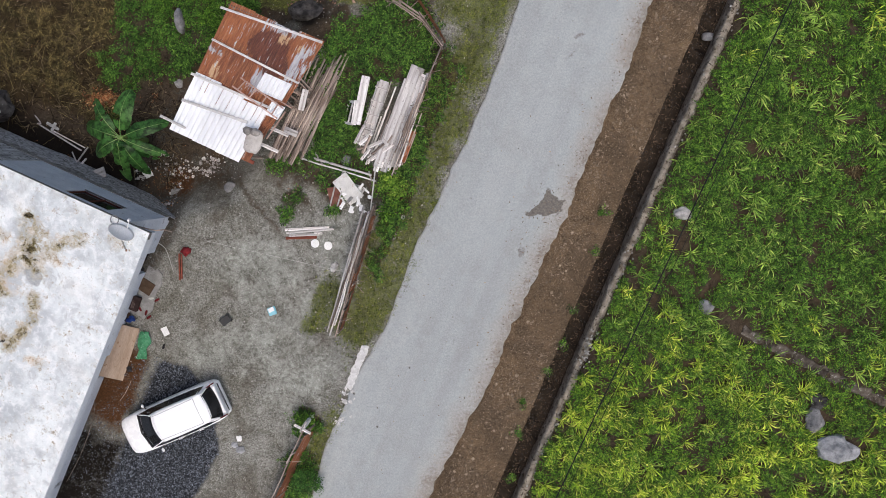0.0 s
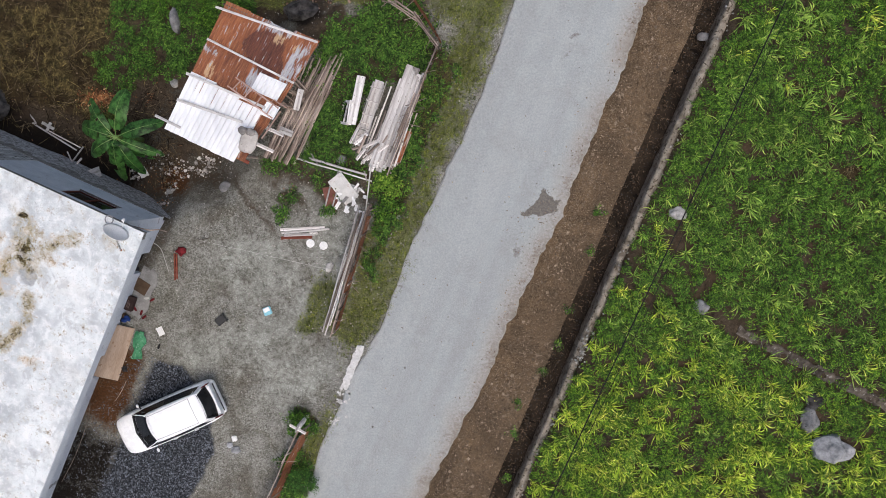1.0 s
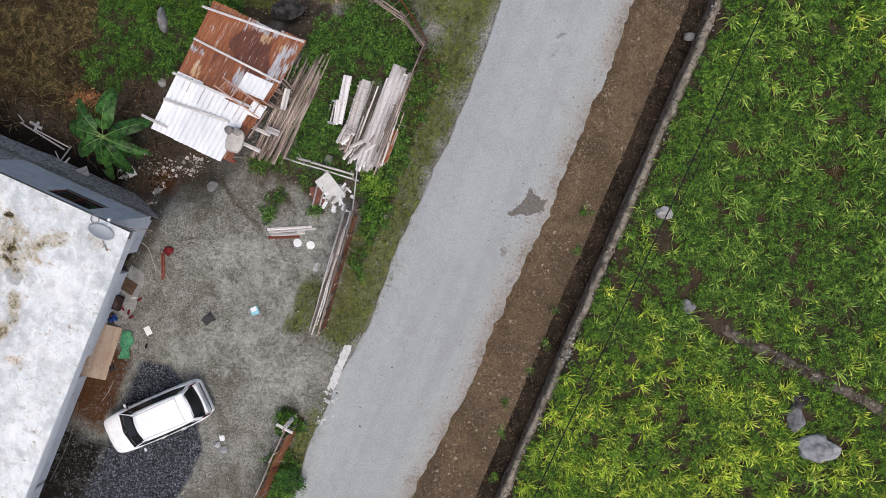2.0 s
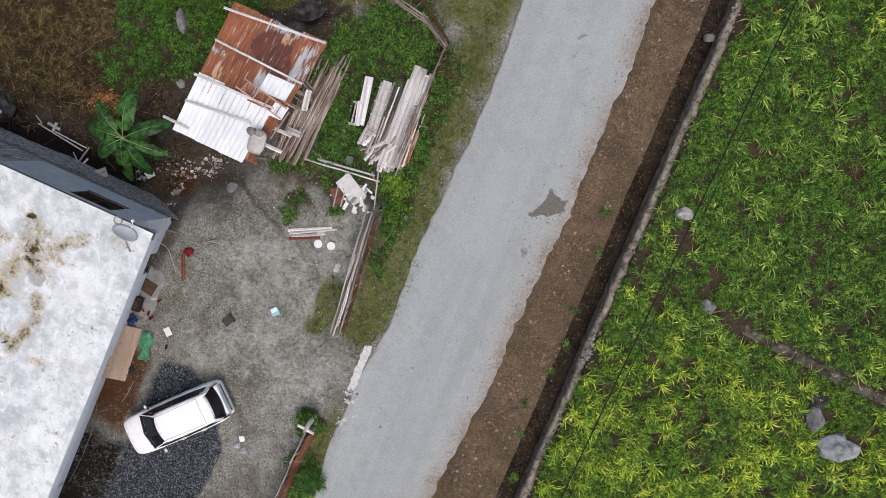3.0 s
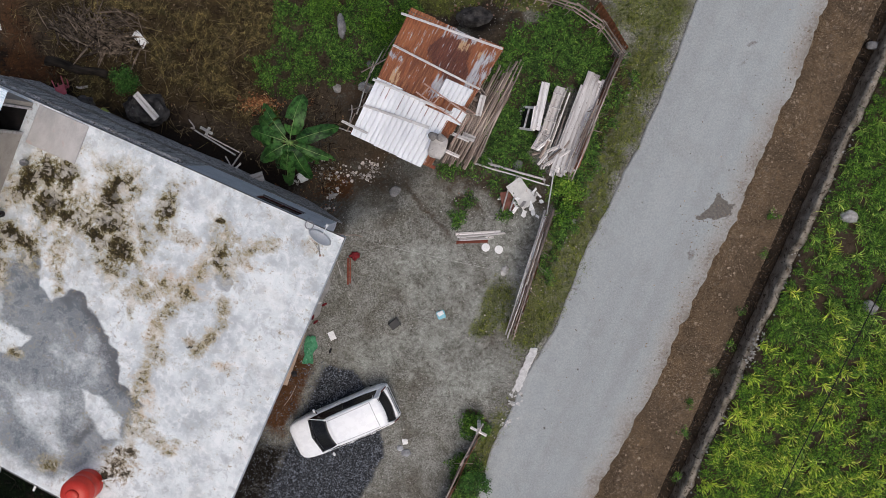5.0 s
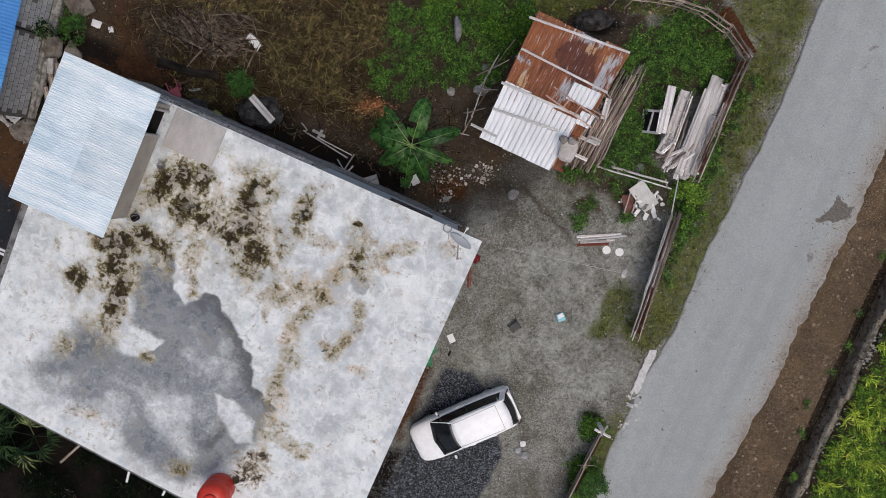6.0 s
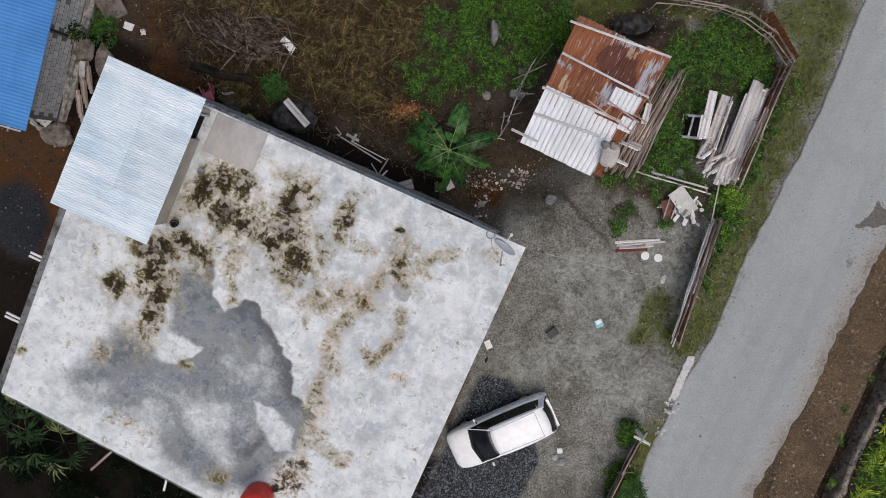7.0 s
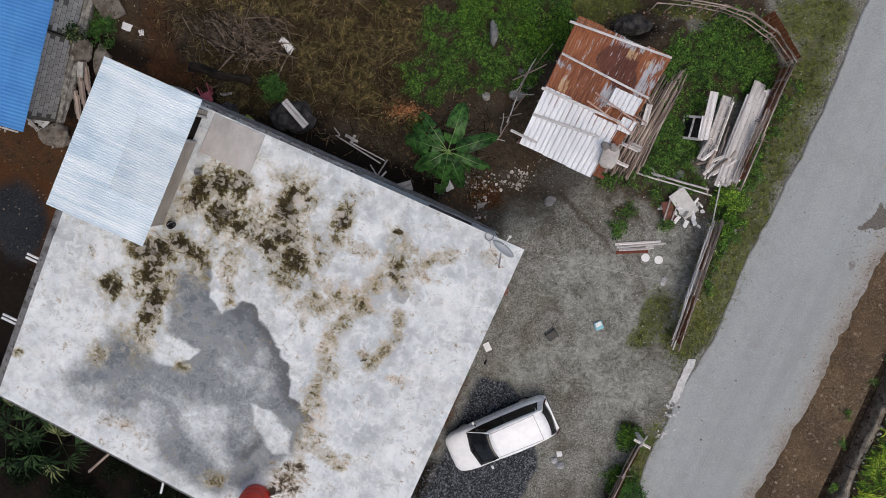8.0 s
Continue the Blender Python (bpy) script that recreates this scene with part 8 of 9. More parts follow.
# local x runs along its front wall, y to its far side
part("wall", box_bm(-8.0, 4.78, 0.0, 0.15, -1.75, 0.92), MORTAR, nb, "grey block front wall")
part("wall", box_bm(4.60, 4.75, -6.0, -0.02, -1.9, 0.92), MORTAR, nb)
part("wall", box_bm(-8.0, -7.85, -6.0, -0.02, -1.9, 0.92), MORTAR, nb)
part("wall", box_bm(-7.85, 4.6, -6.15, -6.0, -1.9, 0.92), MORTAR, nb)
for k in range(5):
    bm = bmesh.new()
    corrugated(bm, Vector((-8.4 + 2.72 * k, 0.42 + 0.004 * k, 0.98 + 0.008 * (k % 2))), Vector((2.80, 0, 0)), Vector((0, -6.9, 0.55)), 20, 0.03, 2)
    bmesh.ops.recalc_face_normals(bm, faces=bm.faces[:])
    part("roof_sheet", bm, BLUE_SHEET, nb, "bright blue corrugated sheet", soft=True)
for k in range(6):
    part("rafter", beam_bm((4.75, -0.3 - 0.9 * k, 0.90 + 0.07 * k), (5.5, -0.3 - 0.9 * k, 0.90 + 0.07 * k), 0.06, 0.06), BOARD, nb)
part("eave_beam", beam_bm((5.35, 0.2, 0.90), (5.35, -5.5, 1.30), 0.06, 0.06), BOARD, nb)
part("band_beam", box_bm(1.2, 1.27, 0.15, 0.24, -1.7, 0.85, bevel=0.01), CARTRIM, nb)
part("shutter", box_bm(-1.1, -0.2, 0.15, 0.24, -0.6, 0.7, bevel=0.01), POLE, nb)
part("footing", stone_bm(3.2, 0.26, 0.45, 5.0, 4, 0.45), STONEWALL, nb, "rubble footing below the block wall", m=pose(1.6, 0.35, -1.75))
# hollow blocks of the front wall, one by one
blk = box_bm(-0.149, 0.149, 0, 0.010, -0.160, 0.160, bevel=0.004)
blk_me = bpy.data.meshes.new("block")
blk.to_mesh(blk_me)
blk.free()
blk_me.materials.append(BLOCK)
for r_ in range(7):
    for c_ in range(30):
        x = -4.65 + 0.315 * c_ + 0.157 * (r_ % 2)
        z = -1.45 + 0.365 * r_
        if (1.15 < x < 1.35) or (-1.25 < x < -0.05 and z > -0.65) or x > 4.62:
            continue
        attach("block", blk_me, nb, m=pose(x, 0.15, z))

# ---- overhead cables along the road, hung between two far poles ----
p0, q0 = Vector((9.535, 7.80, 0)), Vector((3.287, -7.285, 0))
run = q0 - p0
ends = (p0 - run * 1.5, q0 + run * 1.5)
CONC_POLE = plain("pole_concrete", (0.30, 0.29, 0.28), (0.38, 0.37, 0.36), 3.0, 0.9)
for e in ends:
    up_ = thing("utility_pole", pose(e.x, e.y, gz(e.x, e.y)), "grey concrete utility pole carrying the cables", "utility pole", "utility poles")
    part("shaft", tube_bm((0, 0, -0.3), (0, 0, 7.6), 0.16, 0.11, 12), CONC_POLE, up_)
    part("crossarm", beam_bm((-0.5, 0, 7.12), (0.6, 0, 7.12), 0.10, 0.10), CONC_POLE, up_)
for off, z, r_ in ((0.0, 7.20, 0.019), (0.24, 7.19, 0.009)):
    a, b = ends[0] + Vector((off, 0, z)), ends[1] + Vector((off, 0, z))
    tagged(part("overhead_cable", tube_bm(a, b, r_, r_, 6), CABLE), "thin black cable strung along the road", "cable", "overhead cables")

# ---- plants ----
def stuff(name, me, label, cat):
    return tagged(attach(name, me), label, cat, kind="stuff")


def join_kinds(name, kinds, x, y, z, turn, size, mat, lean=None):
    """Share places among several templates; one mesh."""
    pick = rng.integers(0, len(kinds), len(x))
    vv, ff, base = [], [], 0
    for k, (tv, tf) in enumerate(kinds):
        s = pick == k
        if not s.any():
            continue
        n, c = int(s.sum()), len(tv)
        co, si = np.cos(turn[s])[:, None], np.sin(turn[s])[:, None]
        sz = size[s][:, None]
        px = (tv[None, :, 0] * co - tv[None, :, 1] * si) * sz + x[s][:, None]
        py = (tv[None, :, 0] * si + tv[None, :, 1] * co) * sz + y[s][:, None]
        vv.append(np.stack([px, py, tv[None, :, 2] * sz + z[s][:, None]], -1).reshape(-1, 3))
        ff.append((tf[None] + (np.arange(n) * c)[:, None, None]).reshape(-1, tf.shape[1]) + base)
        base += n * c
    return mesh_np(name, np.concatenate(vv), np.concatenate(ff), mat)


FX0, FX1, FY0, FY1 = 1.0, 27.0, -17.0, 17.0


def in_field(x, y):
    u, v = road_uv(x, y)
    rag = 0.35 * (fbm(x / 0.7, y / 0.7, 141) - 0.5)
    ok = smooth(1.30, 1.50, v + rag)
    gaps = 0.9 * smooth(0.66, 0.74, fbm(x / 0.75, y / 0.75, 142)) + blobs(x, y, [(8.5, 0.2, 0.65, 0.4, 0), (9.6, -1.4, 0.25, 0.9, -20), (14.9, -7.75, 1.0, 0.6, 0), (13.8, -6.6, 0.4, 0.6, 0), (8.4, 1.3, 0.35, 0.28, 0), (14.8, 3.0, 0.5, 0.4, 0), (17.3, 5.2, 0.6, 0.5, 0), (12.6, 6.0, 0.4, 0.35, 0), (17.5, 0.3, 0.6, 0.5, 0), (7.2, -5.9, 0.5, 0.3, 30), (17.2, 3.0, 0.5, 0.9, 0)], 0.3, 0.3, 145)
    d = Vector((19.5 - 9.75, -7.35 + 2.6)).normalized()
    off = np.abs(-(x - 9.75) * d.y + (y + 2.6) * d.x)
    return ok * (1 - np.clip(gaps, 0, 1)) * np.where((x > 9.6) & (off < 0.34), 0.06, 1)


def clump(leaves, radius, height, leaf, seed):
    """A low leafy weed: many small rounded leaves over a dome."""
    r = random.Random(seed)
    vs, fs = [], []
    for i in range(leaves):
        a, d = r.uniform(0, 6.283), radius * math.sqrt(r.uniform(0.01, 1))
        z = height * (1 - 0.75 * (d / radius) ** 2) * r.uniform(0.55, 1.05)
        t = a + r.uniform(-0.9, 0.9)
        l, w, dip = leaf * r.uniform(0.8, 1.5), leaf * r.uniform(0.20, 0.34), leaf * r.uniform(-0.15, 0.55)
        ca, sa = math.cos(t), math.sin(t)
        px, py = d * math.cos(a), d * math.sin(a)
        for e, f, g in ((-0.35 * l, 0, 0), (0.2 * l, w, -0.3 * dip), (0.75 * l, 0, -dip), (0.2 * l, -w, -0.3 * dip)):
            vs.append((px + e * ca - f * sa, py + e * sa + f * ca, z + g))
        fs.append([4 * i, 4 * i + 1, 4 * i + 2, 4 * i + 3])
    return np.array(vs), np.array(fs)


WEEDS = [clump(32, 0.15, 0.18, 0.055, s) for s in (1, 2, 3)] + [clump(38, 0.17, 0.26, 0.058, s) for s in (4, 5, 6)]


def yellow(x, y):
    """The field pales and thickens towards its near corner."""
    return np.clip(smooth(1.0, -7.0, y + 0.25 * (x - 9)) * 0.9 + 0.5 * (fbm(x / 2.5, y / 2.5, 151) - 0.5) + 0.35 * blob(x, y, 16.0, 9.0, 1.5, 1.5), 0, 1)


x, y = strew(27000, FX0, 21.5, -11.0, 12.5, lambda x, y: in_field(x, y) * (0.17 + 0.83 * smooth(0.41, 0.53, fbm(x / 0.34, y / 0.34, 143))))
pale_w = rng.random(len(x)) < yellow(x, y)
for flag, mat in ((True, WEEDPALE), (False, WEED)):
    k = pale_w == flag
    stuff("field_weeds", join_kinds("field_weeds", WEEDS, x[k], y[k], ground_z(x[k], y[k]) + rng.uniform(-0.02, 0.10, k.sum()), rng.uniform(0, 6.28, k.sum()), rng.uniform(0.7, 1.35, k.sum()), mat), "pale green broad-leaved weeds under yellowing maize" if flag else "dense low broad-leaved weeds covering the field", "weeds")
def star(count, length, width, seed, lean=0.0):
    """A young maize plant from above: long narrow leaves that rise from one heart and arch over, swept to one side by lean."""
    r = random.Random(seed)
    vs, fs = [], []
    for i in range(count):
        a = 2 * math.pi * (i + r.uniform(-0.35, 0.35)) / count
        a -= lean * math.sin(a)
        l, w = length * r.uniform(0.6, 1.15) * (1 + 0.35 * lean * math.cos(a)), width * r.uniform(0.75, 1.2)
        up, dr, curl = r.uniform(0.16, 0.34), r.uniform(0.14, 0.36), r.uniform(-0.55, 0.55)
        base = len(vs)
        for k in range(6):
            t = k / 5
            an = a + curl * t * t
            d, z = 0.02 + l * t, 0.08 + up * math.sin(min(1.0, 1.35 * t) * 1.57) - dr * t * t
            ww = w * (0.6 + 1.2 * t if t < 0.35 else 1.02 * (1.05 - t) / 0.7)
            px, py = d * math.cos(an) + 0.10 * lean * t, d * math.sin(an)
            vs.append((px - math.sin(an) * ww, py + math.cos(an) * ww, z + ww * 0.6))
            vs.append((px + math.sin(an) * ww, py - math.cos(an) * ww, z))
        for k in range(5):
            b = base + 2 * k
            fs.append([b, b + 1, b + 3, b + 2])
    return np.array(vs), np.array(fs)


CORN = [star(10, 0.42, 0.021, s) for s in (1, 2, 3)] + [star(10, 0.46, 0.021, s, 0.8) for s in (5, 6, 7)] + [star(8, 0.36, 0.020, s, 0.4) for s in (8, 9)]


def comb(x, y):
    """The way in which the wind has laid the maize, in radians."""
    return -0.45 + 3.2 * (fbm(x / 2.6, y / 2.6, 153, 2) - 0.5)


x, y = strew(6000, FX0, 21.5, -11.0, 12.5, lambda x, y: in_field(x, y) * (0.46 + 0.26 * yellow(x, y)) * (0.20 + 0.80 * smooth(0.42, 0.56, fbm(x / 0.8, y / 0.8, 152, 3))))
u, v = road_uv(x, y)
near = (np.abs(u) < 10) & (v < 8.5)
yel = rng.random(len(x)) < yellow(x, y)
CORN_ME = {m: [mesh_np("maize_plant", tv, tf, m) for tv, tf in CORN] for m in (MAIZE, MAIZEY)}
count = 0
rest = np.ones(len(x), bool)
for i in np.flatnonzero(near):
    if count >= 290:
        break
    m = MAIZEY if yel[i] else MAIZE
    s = rng.uniform(0.75, 1.15)
    ob = new("maize_plant", CORN_ME[m][int(rng.integers(0, len(CORN)))])
    ob.matrix_basis = pose(x[i], y[i], gz(x[i], y[i]), 0, 0, math.degrees(float(comb(x[i:i + 1], y[i:i + 1])[0])) + rng.normal(0, 34)) @ Matrix.Diagonal((s, s, s, 1))
    tagged(ob, "yellowing young maize plant in the field" if yel[i] else "green young maize plant in the field", "maize", "young maize plants")
    rest[i] = False
    count += 1
for flag, mat in ((True, MAIZEY), (False, MAIZE)):
    s = rest & (yel == flag)
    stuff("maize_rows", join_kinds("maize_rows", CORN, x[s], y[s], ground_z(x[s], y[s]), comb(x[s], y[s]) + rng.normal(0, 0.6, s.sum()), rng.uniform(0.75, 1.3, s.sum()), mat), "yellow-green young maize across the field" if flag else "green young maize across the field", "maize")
BLADE = [blades(9, 0.42, 0.010, 0.24, 0.2, s, 3, False) for s in (11, 12)]
x, y = strew(5500, FX0, FX1, FY0, FY1, lambda x, y: in_field(x, y) * smooth(0.42, 0.6, fbm(x / 1.4, y / 1.4, 161)))
stuff("field_grass", join_kinds("field_grass", BLADE, x, y, ground_z(x, y), rng.uniform(0, 6.28, len(x)), rng.uniform(0.7, 1.3, len(x)), WEED), "tufts of long grass among the weeds", "grass")

# creeping weeds on the house's side
CREEP = [clump(22, 0.15, 0.15, 0.062, sd_) for sd_ in (21, 22, 23)] + [clump(24, 0.18, 0.26, 0.078, 24)]
x, y = strew(42000, -17.5, 0.5, -11.5, 12.5, lambda x, y: zone_green(x, y) * (0.20 + 0.80 * smooth(0.38, 0.58, fbm(x / 0.5, y / 0.5, 171))))
lift = 0.22 * fbm(x / 0.8, y / 0.8, 172)
stuff("creeping_weeds", join_kinds("creeping_weeds", CREEP, x, y, ground_z(x, y) + lift + rng.uniform(0, 0.05, len(x)), rng.uniform(0, 6.28, len(x)), rng.uniform(0.6, 1.25, len(x)), WEEDDARK), "green creeping weeds round the shed and fences", "weeds")
TURF = [blades(7, 0.10, 0.006, 0.06, 0.03, s, 2, False) for s in (31, 32)]
x, y = strew(42000, -9.0, 1.5, -12, 12, lambda x, y: 0.8 * zone_turf(x, y))
stuff("verge_grass", join_kinds("verge_grass", TURF, x, y, ground_z(x, y), rng.uniform(0, 6.28, len(x)), rng.uniform(0.6, 1.4, len(x)), GRASS), "short sparse grass along the verge", "grass")
DRY = [blades(11, 0.42, 0.007, 0.12, 0.08, s, 3, False) for s in (41, 42, 43)]
x, y = strew(9000, -27, -13.5, 3.5, 13.5, lambda x, y: zone_straw(x, y) * (0.04 + 1.1 * smooth(0.46, 0.62, fbm(x / 1.1, y / 1.1, 181))))
stuff("dry_grass", join_kinds("dry_grass", DRY, x, y, ground_z(x, y) + 0.02, rng.uniform(0, 6.28, len(x)), rng.uniform(0.5, 1.2, len(x)), STRAW), "flattened brown dry grass behind the house", "grass")
x, y = strew(1600, 11, 19, -6.5, 7, lambda x, y: zone_dry_field(x, y))
stuff("dry_tufts", join_kinds("dry_tufts", DRY, x, y, ground_z(x, y) + 0.02, rng.uniform(0, 6.28, len(x)), rng.uniform(0.4, 0.8, len(x)), leaf_mat("pale_dry_straw", (0.16, 0.115, 0.062), (0.36, 0.28, 0.165), (0.48, 0.40, 0.26), rough=0.9)), "dry straw patches in the field", "grass")
STEM = np.array([(-0.5, -0.007, 0), (0.5, -0.007, 0.02), (0.5, 0.007, 0.02), (-0.5, 0.007, 0)])
x, y = strew(1500, -26, -13.5, 3.5, 12.5, lambda x, y: np.clip(zone_straw(x, y) + 0.18, 0, 1) * smooth(1.5, 3.0, house_ab(x, y)[0]))
stuff("dry_stalks", scatter("dry_stalks", STEM, np.array([[0, 1, 2, 3]]), x, y, ground_z(x, y) + rng.uniform(0.06, 0.16, len(x)), rng.normal(2.6, 1.1, len(x)), rng.uniform(0.2, 0.9, len(x)), STRAW), "long dry stalks lying on the soil", "stalks")
g5 = np.random.default_rng(77)
x, y = g5.uniform(-27, -12, 9000), g5.uniform(1.5, 13, 9000)
a_, b_ = house_ab(x, y)
k = (b_ < -0.5) & (a_ > 1.5) & (g5.random(9000) < smooth(0.34, 0.6, fbm(x / 0.8, y / 0.8, 183))) & (zone_green(x, y) < 0.4)
x, y = x[k], y[k]
h = len(x) // 2
for nm, sl, mat, lab in (("twig_litter", slice(0, h), plain("dark_twigs", (0.012, 0.009, 0.006), (0.045, 0.032, 0.022), 6, 0.95, vary=0.5), "dark rotting twigs and leaf litter on the soil"),
                         ("straw_litter", slice(h, None), plain("pale_straw_bits", (0.07, 0.052, 0.032), (0.20, 0.155, 0.095), 6, 0.95, vary=0.5), "short broken bits of dry straw on the soil")):
    m_ = len(x[sl])
    stuff(nm, scatter(nm, STEM * np.array([0.35, 1.7, 1]), np.array([[0, 1, 2, 3]]), x[sl], y[sl], ground_z(x[sl], y[sl]) + g5.uniform(0.02, 0.09, m_), g5.uniform(0, 6.28, m_), g5.uniform(0.4, 1.3, m_), mat), lab, "litter")
g8 = np.random.default_rng(5)
fx, fy, ft = [], [], []
for cx, cy, rx, ry, turn, n_ in ((-22.2, 8.35, 0.9, 0.45, -0.15, 110), (-23.3, 8.95, 0.8, 0.5, -1.0, 90), (-22.0, 7.9, 0.8, 0.3, 0.45, 50), (-23.9, 8.6, 0.6, 0.5, 2.6, 50), (-21.6, 9.0, 0.7, 0.4, -0.5, 50)):
    fx.append(g8.normal(cx, rx * 0.6, n_)), fy.append(g8.normal(cy, ry * 0.6, n_)), ft.append(g8.normal(turn, 0.55, n_))
x, y, tt = np.concatenate(fx), np.concatenate(fy), np.concatenate(ft)
FROND = np.array([(-0.5, -0.011, 0), (-0.15, -0.022, 0.05), (0.2, -0.018, 0.045), (0.5, -0.006, 0), (0.5, 0.006, 0), (0.2, 0.018, 0.07), (-0.15, 0.022, 0.075), (-0.5, 0.011, 0)])
stuff("cut_fronds", scatter("cut_fronds", FROND, np.array([[0, 1, 6, 7], [1, 2, 5, 6], [2, 3, 4, 5]]), x, y, ground_z(x, y) + g8.uniform(0.04, 0.34, len(x)), tt, g8.uniform(0.35, 1.6, len(x)), plain("grey_dead_frond", (0.040, 0.031, 0.023), (0.215, 0.170, 0.132), 5, 0.9, vary=0.75)), "heap of dead grey palm fronds", "fronds")
DEAD = [rosette(3, 0.10, 0.03, 0.03, s) for s in (51, 52)]
x, y = strew(5000, -27, -9.5, 0.5, 9, lambda x, y: np.clip(0.03 * smooth(0.5, 3, house_ab(x, y)[0]) + blobs(x, y, [(-15.7, 5.7, 0.75, 0.36, 0), (-13.3, 2.2, 0.6, 0.5, 0), (-12.6, 2.0, 1.0, 0.8, 0), (-13.9, 5.75, 0.6, 0.3, 0), (-15.4, 4.2, 0.6, 0.5, 0)], 0.5), 0, 1))
stuff("dead_leaves", join_kinds("dead_leaves", DEAD, x, y, ground_z(x, y) + 0.015, rng.uniform(0, 6.28, len(x)), rng.uniform(0.5, 1.2, len(x)), DEADLEAF), "scattered brown dead leaves on the soil", "leaves")

g11 = np.random.default_rng(12)
x, y = g11.normal(-15.7, 0.42, 210), g11.normal(5.66, 0.17, 210)
stuff("leaf_pile", join_kinds("leaf_pile", [rosette(3, 0.13, 0.05, 0.04, s) for s in (53, 54)], x, y, ground_z(x, y) + g11.uniform(0.04, 0.16, 210), g11.uniform(0, 6.28, 210), g11.uniform(0.6, 1.3, 210), leaf_mat("orange_dead_leaves", (0.16, 0.062, 0.030), (0.42, 0.20, 0.10), (0.50, 0.36, 0.20), rough=0.9)), "pile of orange-brown dead leaves above the banana plant", "leaves")


CREEPER2 = leaf_mat("dark_shrub_leaves", (0.022, 0.075, 0.014), (0.06, 0.16, 0.028), (0.11, 0.22, 0.04), share=0.1)


def shrub(x, y, r, h, n, mat, label, leaf=0.11, seed=0, name="shrub"):
    """A bush: stems from the root and many small leaves about their ends."""
    g = np.random.default_rng(seed)
    s = thing(name, pose(x, y, gz(x, y)), label, "shrub")
    ends = []
    for k in range(9):
        an, rr = g.uniform(0, 6.28), r * math.sqrt(g.uniform(0.05, 0.8))
        e = Vector((rr * math.cos(an), rr * math.sin(an), h * g.uniform(0.45, 0.95)))
        ends.append(e)
        part("stem", tube_bm((0.03 * math.cos(an), 0.03 * math.sin(an), -0.05), e, 0.014, 0.006, 5, 0.02, 3, k), POLE, s)
    e = np.array(ends)[g.integers(0, len(ends), n)] + g.normal(0, 1, (n, 3)) * np.array([r * 0.26, r * 0.26, h * 0.14])
    e[:, 2] = np.maximum(e[:, 2], 0.05)
    tv, tf = rosette(5, leaf, leaf * 0.26, leaf * 0.4, seed)
    me = scatter("foliage", tv, tf, e[:, 0], e[:, 1], e[:, 2], g.uniform(0, 6.28, n), g.uniform(0.6, 1.2, n), mat)
    attach("foliage", me, s)
    return s


shrub(-2.85, 2.15, 0.55, 0.9, 170, SHRUB, "bright yellow-green shrub beside the fence", 0.13, 1)
shrub(-2.6, 1.2, 0.45, 0.6, 120, WEED, "leafy green shrub on the verge", 0.13, 2)
shrub(-6.35, -7.35, 0.5, 0.5, 170, WEED, "small green bush by the gate post", 0.11, 3)
shrub(-6.15, -9.9, 0.5, 0.55, 240, CREEPER2, "green bush behind the rusty fence", 0.13, 4)
shrub(-7.0, -9.0, 0.35, 0.3, 60, WEED, "small weed tuft by the rusty fence", 0.11, 14)
shrub(-21.2, 6.48, 0.44, 1.0, 420, CREEPER2, "small round dark green shrub on bare soil", 0.12, 5)
shrub(-13.0, 9.9, 0.7, 0.8, 420, WEED, "feathery green shrub in the weed patch", 0.10, 6)
shrub(-10.0, 9.2, 0.9, 0.9, 620, WEED, "feathery green shrub in the weed patch", 0.10, 15)
shrub(-11.3, 10.1, 0.8, 0.8, 420, WEED, "feathery green shrub in the weed patch", 0.10, 16)
shrub(-9.7, 8.3, 0.6, 0.7, 200, WEEDDARK, "leafy green shrub beside the shed", 0.13, 7)
shrub(-28.2, 8.75, 0.60, 0.3, 180, CREEPER2, "dark grassy bush below the block wall", 0.15, 8)
shrub(-29.2, 8.6, 0.4, 1.4, 50, PALM, "thin leafy sapling by the block wall", 0.2, 9)
shrub(-16.6, 10.8, 0.8, 0.5, 160, WEEDDARK, "low green shrub at the dry grass edge", 0.13, 12)
for k, (x, y) in enumerate(((5.43, 1.3), (4.35, -2.55), (4.05, -4.0), (3.45, -5.1), (5.1, -0.2), (2.3, -7.7), (2.1, -9.5), (2.5, -6.4))):
    shrub(x, y, 0.20, 0.18, 22, WEEDDARK if k % 2 else WEED, "small weed growing on the drain's edge", 0.10, 60 + k, "weed")


